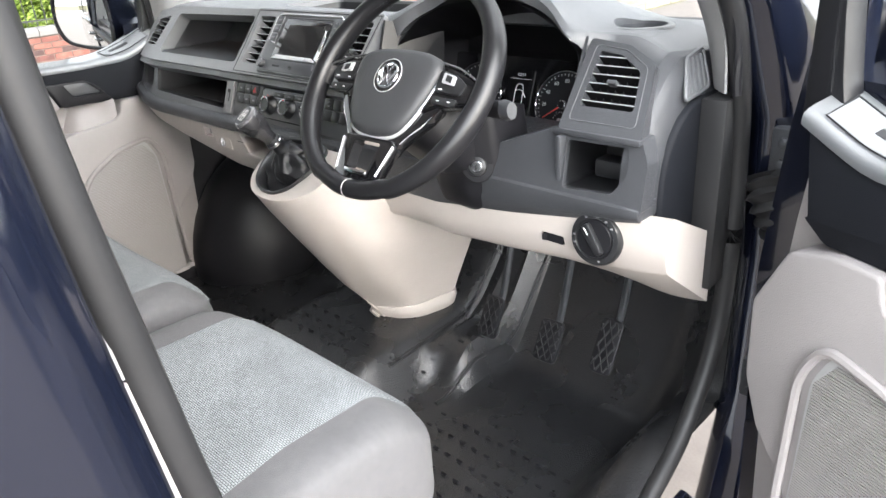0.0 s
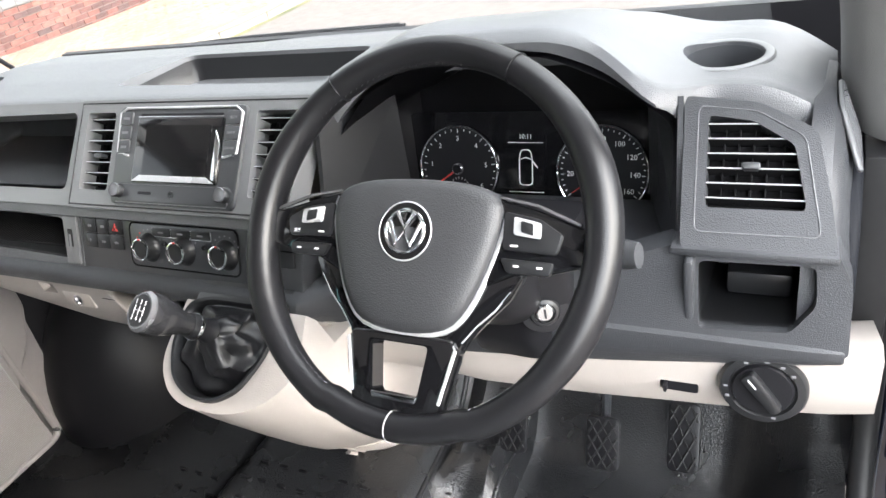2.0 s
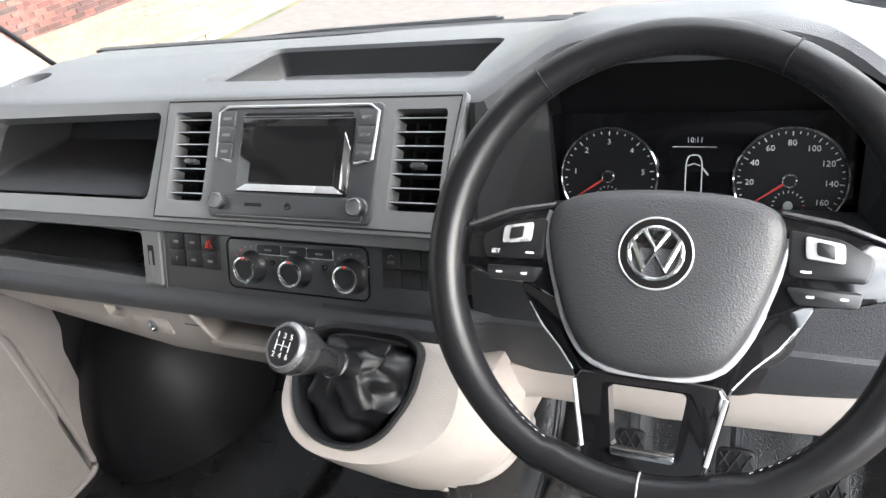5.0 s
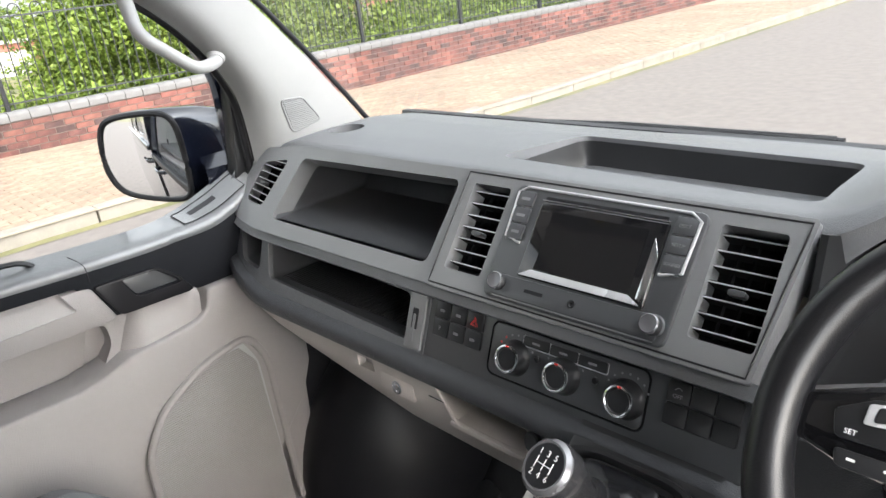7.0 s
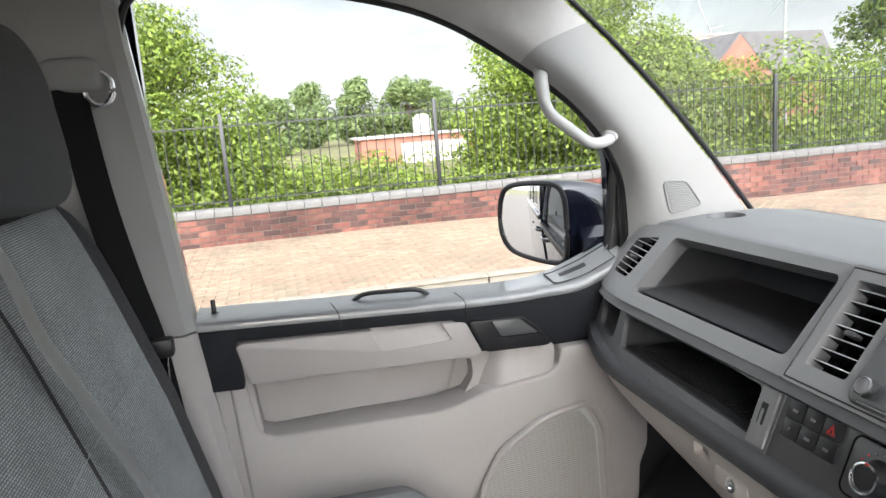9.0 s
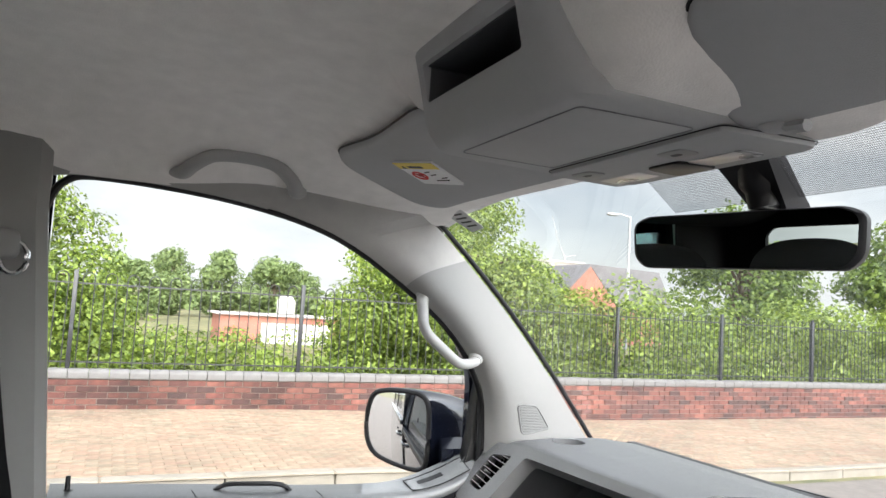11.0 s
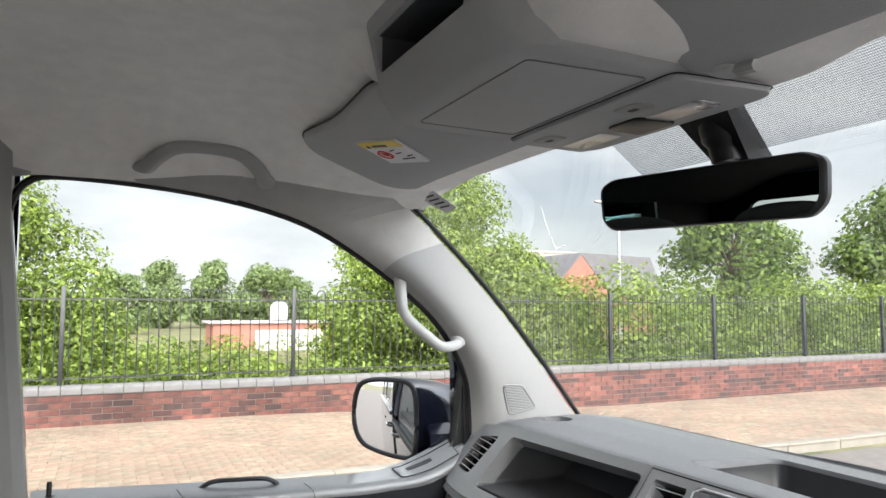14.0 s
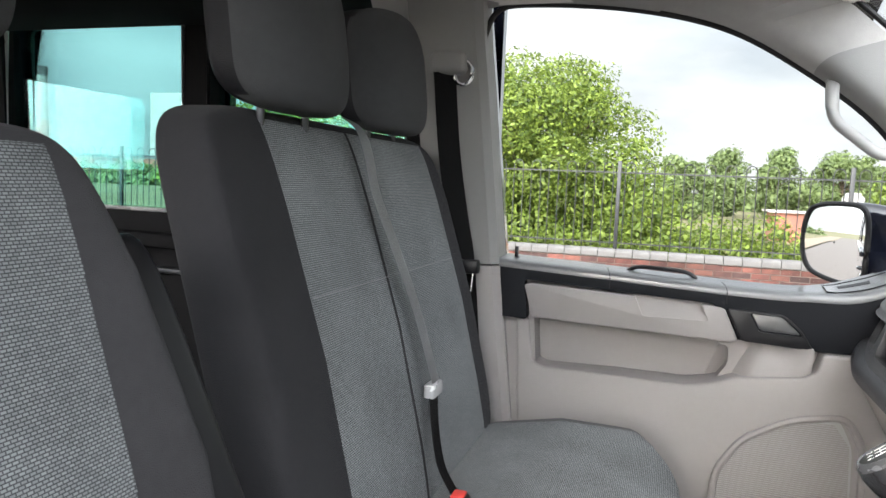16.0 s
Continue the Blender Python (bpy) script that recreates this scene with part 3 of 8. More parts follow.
# outer near-side flank, which the door mirror shows
flank = thing("van_flank", (-0.95, -2.0, 0.3), "glossy dark painted side of the van with tinted windows", "van side", kind="structure")
outer = cut(prism([(-3.3, 0.32), (-0.83, 0.32), (-0.83, 1.86), (-3.3, 1.86)], -0.965, -0.935, "x"),
            prism([(-2.42, 1.24), (-1.66, 1.24), (-1.66, 1.82), (-2.42, 1.82)], -1.1, -0.9, "x"), prism([(-1.62, 1.24), (-1.0, 1.24), (-1.0, 1.82), (-1.62, 1.82)], -1.1, -0.9, "x"))
part("body_panel", outer, PAINT, flank)
for y0, y1 in ((-2.43, -1.65), (-1.63, -0.99)):
    part("window_pane", box(-0.958, -0.954, y0, y1, 1.23, 1.83), FLANK_GLASS, flank, "glossy side glass").visible_shadow = False
part("side_rail", box(-0.985, -0.96, -3.3, -0.83, 1.17, 1.20, 0.008), PAINT, flank)
for y0 in (-1.12,):
    hd = part("door_handle", tube(spline([(-0.962, y0, 1.07), (-0.990, y0 + 0.03, 1.075), (-0.990, y0 + 0.15, 1.085), (-0.962, y0 + 0.19, 1.085)], 5), 0.010, 10), PAINT, flank)
part("off_side_panel", cut(prism([(-3.3, 0.32), (-0.90, 0.32), (-0.90, 1.86), (-3.3, 1.86)], 0.935, 0.965, "x"), prism([(-2.42, 1.24), (-1.66, 1.24), (-1.66, 1.82), (-2.42, 1.82)], 0.9, 1.1, "x"), prism([(-1.62, 1.24), (-1.0, 1.24), (-1.0, 1.82), (-1.62, 1.82)], 0.9, 1.1, "x")), PAINT, flank)
part("tail_panel", cut(box(-0.96, 0.96, -3.34, -3.26, 0.32, 1.93, 0.02), prism(rounded(-0.68, 0.68, 1.23, 1.78, 0.06), -3.5, -3.1, "y")), PAINT, flank)

# cab floor, toe board and bulkhead
floor = thing("floor", (0, 0, 0.38), "black grained rubber floor with moulded ribs and a raised toe board", "floor", kind="structure")


def floor_z(x, y):
    z = 0.385 + 0.30 * ease((y - 0.30) / 0.30) * (1 if x > 0.30 else 0.8)
    tunnel = 0.115 * ease((x + 0.32) / 0.14) * (1 - ease((x - 0.17) / 0.10)) * ease((y + 0.30) / 0.30)
    rest = 0.10 * ease((x - 0.20) / 0.05) * (1 - ease((x - 0.31) / 0.05)) * ease((y - 0.08) / 0.14)
    arch = 0.17 * ease((x - 0.74) / 0.14) * ease((y + 0.22) / 0.34)
    return z + tunnel + rest + arch


part("mat", sheet(lambda x, y: Vector((x, y, floor_z(x, y))), steps(-0.93, 0.93, 90), steps(-0.9, 0.72, 80), thick=0.02), RUBBER, floor)
# unseen load floor, set to mid grey to bounce light up to the headliner
part("load_bounce_floor", box(-0.9, 0.9, -3.2, -0.9, 0.34, 0.40), TRIM_GREY, floor, "unseen grey load floor added to bounce light up")
part("toe_board", sheet(lambda x, z: Vector((x, 0.62 - 0.05 * (z - 0.5), z)), steps(-0.93, 0.93, 8), steps(0.36, 1.25, 8), thick=0.02), BLACK, floor)
for i in range(26):
    for x0 in (0.235, 0.275):
        y = 0.10 + (i % 13) * 0.034
        if i < 13:
            part("rib", box(x0, x0 + 0.014, y, y + 0.006, floor_z(x0, y), floor_z(x0, y) + 0.003, 0.001), RUBBER, floor)
for i in range(9):
    for j in range(12):
        x, y = -0.46 + j * 0.05 + (i % 2) * 0.025, -0.30 + i * 0.045
        part("stud", box(x, x + 0.02, y, y + 0.006, floor_z(x, y), floor_z(x, y) + 0.005, 0.0015), BLACK, floor)
for i in range(9):
    for j in range(11):
        x, y = 0.36 + j * 0.036, -0.36 + i * 0.05
        part("stud", box(x, x + 0.016, y, y + 0.006, floor_z(x, y), floor_z(x, y) + 0.005, 0.0015), BLACK, floor)
for x0, x1, y0, y1 in ((0.205, 0.19, 0.02, 0.52), (0.325, 0.345, 0.06, 0.52)):
    part("moulded_edge", tube([Vector((x0 + (x1 - x0) * t, y0 + (y1 - y0) * t, floor_z(x0 + (x1 - x0) * t, y0 + (y1 - y0) * t) + 0.002)) for t in steps(0, 1, 16)], 0.006, 8), RUBBER, floor)

# the big moulded wheel housing in the passenger's foot space
housing = bmesh.new()
bmesh.ops.create_uvsphere(housing, u_segments=36, v_segments=20, radius=1)
for v in housing.verts:
    v.co = Vector((-0.80 + v.co.x * 0.24, 0.40 + v.co.y * 0.36, 0.42 + v.co.z * 0.40))
part("wheel_housing", housing, BLACK, floor, "smooth black wheel housing")
part("side_wall", box(-0.94, -0.86, -0.05, 0.70, 0.34, 1.1, 0.02), BLACK, floor)

# off-side door opening: sill, front post, seal, hinges
sill = thing("door_frame", (0.95, -0.2, 0.4), "dark painted door opening with a grey rubber seal", "door frame", kind="structure")
seal_path = [(0.885, -0.792, 1.76), (0.895, -0.80, 1.45), (0.905, -0.778, 1.20), (0.915, -0.752, 1.0), (0.92, -0.70, 0.75), (0.925, -0.60, 0.52), (0.93, -0.40, 0.46), (0.935, -0.10, 0.468), (0.94, 0.03, 0.53), (0.94, 0.121, 0.60), (0.94, 0.209, 0.738), (0.94, 0.231, 0.904), (0.94, 0.226, 1.063), (0.94, 0.20, 1.211), (0.93, 0.158, 1.343), (0.905, 0.06, 1.47), (0.87, -0.08, 1.62), (0.84, -0.25, 1.75), (0.84, -0.55, 1.80), (0.86, -0.75, 1.80)]
part("rubber_seal", tube(spline(seal_path, 6, closed=True), 0.017, 10, closed=True), SEAL, sill, "grey-black rubber seal")
part("sill_panel", prism(smooth_corners([(0.945, 0.30), (1.02, 0.30), (1.03, 0.40), (1.01, 0.44), (0.945, 0.465)], 0.02), -0.80, 0.10, "y"), PAINT, sill)
post_rings = []
for y, x, z in ((0.22, 0.96, 0.30), (0.30, 0.965, 0.6), (0.31, 0.965, 0.9), (0.29, 0.96, 1.15), (0.22, 0.93, 1.33), (0.09, 0.88, 1.50), (-0.10, 0.83, 1.68), (-0.22, 0.80, 1.80)):
    post_rings.append([Vector((x, y - 0.045, z)), Vector((x + 0.05, y - 0.03, z)), Vector((x + 0.075, y + 0.03, z)), Vector((x + 0.08, y + 0.14, z)), Vector((x - 0.06, y + 0.14, z)), Vector((x - 0.03, y - 0.02, z))])
part("front_post", bevel(loft(post_rings), 0.008, 2, 25), PAINT, sill)
rear_rings = []
for y, x, z in ((-0.64, 0.93, 0.36), (-0.745, 0.925, 0.75), (-0.775, 0.915, 1.05), (-0.80, 0.905, 1.30), (-0.815, 0.895, 1.5), (-0.81, 0.87, 1.80)):
    rear_rings.append([Vector((x - 0.02, y, z)), Vector((x + 0.02, y - 0.006, z)), Vector((x + 0.045, y - 0.04, z)), Vector((x + 0.055, y - 0.12, z)), Vector((x + 0.06, y - 0.30, z)), Vector((x - 0.02, y - 0.30, z))])
part("rear_post", bevel(loft(rear_rings), 0.006, 2, 25), PAINT, sill)
for z in (1.10, 0.66):
    hinge = part("hinge", box(0.985, 1.03, 0.235, 0.262, z - 0.04, z + 0.04, 0.004), STEEL, sill)
    part("bolt", disc((1.007, 0.235, z + 0.018), (0, -1, 0), [(0.009, 0), (0.009, 0.007), (0.006, 0.009), (0.001, 0.009)], 6), STEEL, hinge)
    part("bolt", disc((1.007, 0.235, z - 0.018), (0, -1, 0), [(0.009, 0), (0.009, 0.007), (0.006, 0.009), (0.001, 0.009)], 6), STEEL, hinge)
gaiter_path = spline([(0.978, 0.262, 1.05), (0.998, 0.246, 1.01), (1.024, 0.256, 0.955), (1.044, 0.30, 0.90), (1.052, 0.36, 0.85)], 12)
part("cable_gaiter", tube([p for p in gaiter_path], [0.036 + 0.0055 * math.sin(i * 1.6) for i in range(len(gaiter_path))], 18), SEAL, sill, "ribbed grey cable gaiter")
part("check_strap", box(1.0, 1.05, 0.22, 0.30, 0.74, 0.78, 0.004), STEEL, sill)


# ---- dashboard ----
dash = thing("dashboard", (0, 0.1, 1.0), "slate grey van dashboard with open shelves, vents and greige lower panels", "dashboard")


def bow(x):
    return 1.1 * max(0.0, -x - 0.66) ** 2 + 1.1 * max(0.0, x - 0.84) ** 2


def hood(x):
    """Height of the brow over the dials."""
    return 0.058 * ease((x - 0.205) / 0.17) * (1 - ease((x - 0.54) / 0.20))


def top_z(x, y):
    base = poly(y, [(0.09, 1.296), (0.12, 1.303), (0.2, 1.307), (0.32, 1.306), (0.42, 1.292), (0.56, 1.25)])
    droop = 0.09 * ease((-x - 0.70) / 0.25) + 0.09 * ease((x - 0.77) / 0.2) + 0.018 * ease((x - 0.60) / 0.12)
    return base + hood(x) * (1 - ease((y - 0.15) / 0.34)) - droop


def top_y(x, v):
    front = 0.095 + bow(x) + 0.04 * ease(hood(x) / 0.05) + 0.05 * ease((x - 0.68) / 0.06)
    back = 0.585 - 0.17 * (x / 0.77) ** 2
    return front + (max(back, front + 0.1) - front) * v


top = bmesh.new()
us, vs = steps(-0.90, 0.862, 110), steps(0, 1, 40)
up = [[top.verts.new((x, top_y(x, v), top_z(x, top_y(x, v)) - 0.012 * (1 - min(v / 0.04, 1)) ** 2)) for x in us] for v in vs]
dn = [[top.verts.new((x, top_y(x, v) + 0.006, top_z(x, top_y(x, v)) - 0.018 - 0.057 * ease((x - 0.215) / 0.03))) for x in us] for v in vs]
for a, b in zip(up, up[1:]):
    for i in range(len(us) - 1):
        top.faces.new((a[i], a[i + 1], b[i + 1], b[i]))
for a, b in zip(dn, dn[1:]):
    for i in range(len(us) - 1):
        top.faces.new((a[i], b[i], b[i + 1], a[i + 1]))
for i in range(len(us) - 1):
    top.faces.new((up[0][i], dn[0][i], dn[0][i + 1], up[0][i + 1]))
    top.faces.new((up[-1][i], up[-1][i + 1], dn[-1][i + 1], dn[-1][i]))
for j in range(len(vs) - 1):
    top.faces.new((up[j][0], up[j + 1][0], dn[j + 1][0], dn[j][0]))
    top.faces.new((up[j][-1], dn[j][-1], dn[j + 1][-1], up[j + 1][-1]))
TRAY = [(-0.243, 0.170), (0.212, 0.152), (0.212, 0.306), (-0.192, 0.318)]
top = cut(top, prism(smooth_corners(TRAY, 0.02), 1.225, 1.4, "z"),
          disc((0.739, 0.239, 1.20), (0, 0, 1), [(0.046, 0), (0.046, 0.2)], 40),
          disc((-0.675, 0.215, 1.268), (0, 0, 1), [(0.036, 0), (0.036, 0.1)], 32))
# the space under the brow, in front of the dials
top = cut(top, prism(smooth_corners([(0.262, 1.12), (0.245, 1.255), (0.29, 1.298), (0.37, 1.334), (0.47, 1.346), (0.556, 1.337), (0.638, 1.306), (0.706, 1.268), (0.711, 1.12)], 0.02), 0.0, 0.262, "y"))
part("top_pad", top, DASH, dash)
tray_wall = bmesh.new()
ins = [Vector((x, y, 0)) for x, y in smooth_corners(TRAY, 0.02)]
mid = sum(ins, Vector()) / len(ins)
rings = [[Vector((mid.x + (p.x - mid.x) * k, mid.y + (p.y - mid.y) * k, z if p.y > 0.24 else min(z, 1.29))) for p in ins] for k, z in ((0.994, 1.299), (0.985, 1.258), (0.975, 1.254))]
liner = loft(rings, caps=False)
bmesh.ops.recalc_face_normals(liner, faces=liner.faces)
part("tray_wall", liner, BUTTON, dash, "black wall of the dash top tray")
base = bmesh.new()
base.faces.new([base.verts.new((p.x, p.y, p.z + 0.001)) for p in rings[-2]])
bmesh.ops.recalc_face_normals(base, faces=base.faces)
part("tray_floor", base, DASH, dash, "slate floor of the dash top tray")
for arc in ([(-0.222, 0.182, 1.287), (-0.196, 0.222, 1.286), (-0.150, 0.236, 1.283), (-0.100, 0.230, 1.278), (-0.085, 0.224, 1.272)],
            [(0.085, 0.180, 1.272), (0.105, 0.198, 1.279), (0.145, 0.216, 1.284), (0.185, 0.218, 1.285), (0.206, 0.212, 1.285)]):
    part("tray_ridge", tube([p - Vector((0, 0, 0.016)) for p in spline(arc, 6)], 0.006, 10, flat=0.7), DASH, dash)
part("tray_clip", box(0.145, 0.192, 0.176, 0.206, 1.257, 1.270, 0.004), BLACK, dash)
cup = disc((0.739, 0.239, 1.190), (0, 0, 1), [(0.046, 0.004), (0.0465, 0.0995), (0.049, 0.1005), (0.056, 0.0995), (0.058, 0.097), (0.058, 0.090), (0.047, 0.091), (0.044, 0.004)], 40)
part("cup_holder", cup, [FACE], dash, "round cup holder ring")
part("cup_well", disc((0.739, 0.239, 1.178), (0, 0, 1), [(0.0455, 0), (0.0455, 0.003), (0.001, 0.003)], 32), RECESS, dash)
part("cup_lining", disc((0.739, 0.239, 1.187), (0, 0, 1), [(0.0445, 0.0), (0.0452, 0.098), (0.0445, 0.098), (0.0435, 0.0)], 40), RECESS, dash)
part("top_speaker", disc((-0.675, 0.215, 1.262), (0, 0, 1), [(0.0355, 0), (0.0355, 0.028), (0.031, 0.030), (0.001, 0.026)], 32), RECESS, dash)
part("screen_slot", prism([(-0.5, 0.44), (0.5, 0.44), (0.5, 0.452), (-0.5, 0.452)], 1.22, 1.275, "z"), RECESS, dash)


def bowed(f):
    """The same face, sweeping back towards the dash's ends."""
    return lambda x, z, out=0.0: f(x, z, out) + Vector((0, bow(x), 0))


up_face, low_face = bowed(upper), bowed(lower)


def ribbon(face, pts, out, depth, r=0.004, n=40):
    """A plate whose outline is cut finely along x, so that it can bow."""
    fine = []
    for a, b in zip(pts, pts[1:] + pts[:1]):
        k = max(1, int(abs(b[0] - a[0]) / 0.03))
        fine += [(a[0] + (b[0] - a[0]) * i / k, a[1] + (b[1] - a[1]) * i / k) for i in range(k)]
    return fine


def shelf_frame(face, outer, holes, out, depth, mat, name, label=""):
    """A face plate with openings through it."""
    def skin(outline, o, d):
        t = bmesh.new()
        a = [t.verts.new(face(x, z, o)) for x, z in outline]
        b = [t.verts.new(face(x, z, -d)) for x, z in outline]
        k = len(a)
        fa, fb = t.faces.new(a), t.faces.new(b[::-1])
        for i in range(k):
            t.faces.new((a[i], b[i], b[(i + 1) % k], a[(i + 1) % k]))
        bmesh.ops.triangulate(t, faces=[fa, fb])
        bmesh.ops.recalc_face_normals(t, faces=t.faces)
        return t
    body = skin(ribbon(face, outer, out, depth), out, depth)
    body = cut(body, *[skin(ribbon(face, h, 0, 0), out + 0.05, depth + 0.05) for h in holes])
    return part(name, body, mat, dash, label)


R = smooth_corners
# upper glove shelf with the side vent
SHELF_UP = R([(-0.640, 1.282), (-0.250, 1.288), (-0.257, 1.187), (-0.664, 1.187)], 0.012)
VENT_SIDE = R([(-0.772, 1.262), (-0.683, 1.276), (-0.712, 1.200), (-0.792, 1.198)], 0.010)
shelf_frame(up_face, R([(-0.845, 1.255), (-0.78, 1.285), (-0.66, 1.299), (-0.238, 1.302), (-0.240, 1.166), (-0.845, 1.166)], 0.006), [SHELF_UP, VENT_SIDE], 0.004, 0.03, FACE, "upper_shelf_frame")


def pocket(face, outline, depth, name, label, shrink=0.0, drop=0.0):
    """An open box behind an opening."""
    cx, cz = sum(p[0] for p in outline) / len(outline), sum(p[1] for p in outline) / len(outline)
    t = bmesh.new()
    rings = []
    for d, k in ((0.004, 1.0), (0.01, 1.0), (depth * 0.5, 1 - shrink / 2), (depth, 1 - shrink)):
        rings.append([face(cx + (x - cx) * k, cz + (z - cz) * k, 0) + Vector((0, d, -drop * d)) for x, z in outline])
    rows = [[t.verts.new(p) for p in ring] for ring in rings]
    n = len(outline)
    for a, b in zip(rows, rows[1:]):
        for i in range(n):
            t.faces.new((a[i], b[i], b[(i + 1) % n], a[(i + 1) % n]))
    t.faces.new(rows[-1])
    bmesh.ops.solidify(t, geom=t.faces[:], thickness=0.002)
    bmesh.ops.recalc_face_normals(t, faces=t.faces)
    return part(name, t, RECESS, dash, label)


pocket(up_face, SHELF_UP, 0.20, "upper_shelf", "deep black open shelf", 0.06)


def vent(face, outline, slats, name="air_vent", knob=0.45):
    """An air vent: dark duct, bright-edged slats, fins behind and a thumb wheel."""
    zs = [p[1] for p in outline]
    z0, z1 = min(zs), max(zs)
    duct = part(name, slab(face, outline, -0.02, 0.028), CASE, dash)
    def span(z):
        xs = []
        k = len(outline)
        for i in range(k):
            (xa, za), (xb, zb) = outline[i], outline[(i + 1) % k]
            if (za - z) * (zb - z) <= 0 and abs(za - zb) > 1e-9:
                xs.append(xa + (xb - xa) * (z - za) / (zb - za))
        return min(xs), max(xs)
    for i in range(slats):
        z = z0 + (z1 - z0) * (i + 0.6) / (slats + 0.2)
        a, b = span(z)
        t = bmesh.new()
        vs = [face(x, z + dz, o) for x in (a, b) for dz, o in ((0.0, 0.001), (0.0022, 0.001), (0.0012, -0.020), (-0.001, -0.020))]
        vv = [t.verts.new(v) for v in vs]
        for q in ((0, 1, 5, 4), (1, 2, 6, 5), (2, 3, 7, 6), (3, 0, 4, 7), (0, 3, 2, 1), (4, 5, 6, 7)):
            t.faces.new([vv[k] for k in q])
        bmesh.ops.recalc_face_normals(t, faces=t.faces)
        part("slat", t, CASE, duct)
        e = tube([face(a, z + 0.001, 0.0016), face(b, z + 0.001, 0.0016)], 0.0008, 6)
        part("slat_edge", e, SILVER, duct, "bright slat edge")
    xa, xb = span((z0 + z1) / 2)
    nf = max(4, int((xb - xa) / 0.014))
    for i in range(1, nf):
        x = xa + (xb - xa) * i / nf
        s = slab(face, [(x - 0.0008, z0 + 0.006), (x + 0.0008, z0 + 0.006), (x + 0.0008, z1 - 0.006), (x - 0.0008, z1 - 0.006)], -0.012, 0.026)
        part("fin", s, CASE, duct)
    zc, xc = z0 + (z1 - z0) * knob, (xa + xb) / 2
    part("thumb_slide", slab(face, rounded(xc - 0.009, xc + 0.009, zc - 0.0026, zc + 0.0026, 0.002, 3), 0.009, 0.004, 0.0015), CONTROL, duct, "satin grey vent slide")
    return duct


vent(up_face, VENT_SIDE, 7)
# centre panel: vents either side of the radio
VENT_L = rounded(-0.216, -0.150, 1.188, 1.286, 0.004)
VENT_R = rounded(0.140, 0.209, 1.188, 1.286, 0.004)
shelf_frame(up_face, R([(-0.236, 1.302), (0.232, 1.302), (0.214, 1.165), (-0.238, 1.165)], 0.006), [VENT_L, VENT_R], 0.010, 0.03, FACE, "centre_panel")
for v_ in (VENT_L, VENT_R):
    vent(upper, v_, 7)

# strip that parts the upper and lower faces
part("parting_strip", slab(up_face, ribbon(None, [(-0.845, 1.168), (0.235, 1.168), (0.235, 1.154), (-0.845, 1.154)], 0, 0), 0.000, 0.03), DASH, dash)

# lower shelf, small side pocket and button fields
SHELF_LOW = R([(-0.676, 1.152), (-0.283, 1.138), (-0.279, 1.074), (-0.655, 1.084)], 0.010)
POCKET = R([(-0.806, 1.150), (-0.696, 1.152), (-0.690, 1.090), (-0.772, 1.092)], 0.014)
shelf_frame(low_face, R([(-0.865, 1.150), (-0.24, 1.150), (-0.242, 1.052), (-0.80, 1.060), (-0.855, 1.09)], 0.01), [SHELF_LOW, POCKET], 0.006, 0.03, DASH, "lower_shelf_frame")
pocket(low_face, SHELF_LOW, 0.22, "lower_shelf", "black shelf with a ribbed rubber mat", 0.04, 0.05)
pocket(low_face, POCKET, 0.10, "side_pocket", "small black side pocket", 0.1)
shelf_mat = part("shelf_mat", prism([(-0.65, 1.0785), (-0.285, 1.0785), (-0.285, 1.0805), (-0.65, 1.0805)], -0.003, 0.165, "y"), BLACK, dash, "ribbed black shelf mat")
for i in range(46):
    x = -0.645 + i * 0.0078
    part("rib", prism([(x, 1.080), (x + 0.0036, 1.080), (x + 0.0036, 1.0835), (x, 1.0835)], -0.003 + bow(x), 0.16, "y"), SEAL, shelf_mat)

CTRL = R([(-0.240, 1.150), (0.224, 1.150), (0.216, 1.050), (-0.246, 1.050)], 0.006)
ctrl_panel = part("control_panel", slab(lower, CTRL, 0.004, 0.05, 0.003), CONTROL, dash, "dark control panel under the radio")


def button(face, x0, x1, z0, z1, parent, mat=BUTTON, name="button", out=0.0075, r=0.0018):
    return part(name, slab(face, rounded(x0, x1, z0, z1, 0.002, 2), out, 0.0, r), mat, parent)


def text_on(face, x, z, out, text, size, mat, parent, name="lettering"):
    return letters(text, size, plane_at(face(x, z, out), (1, 0, 0), face(0, 0.1, 0) - face(0, 0, 0)), mat, parent, name)


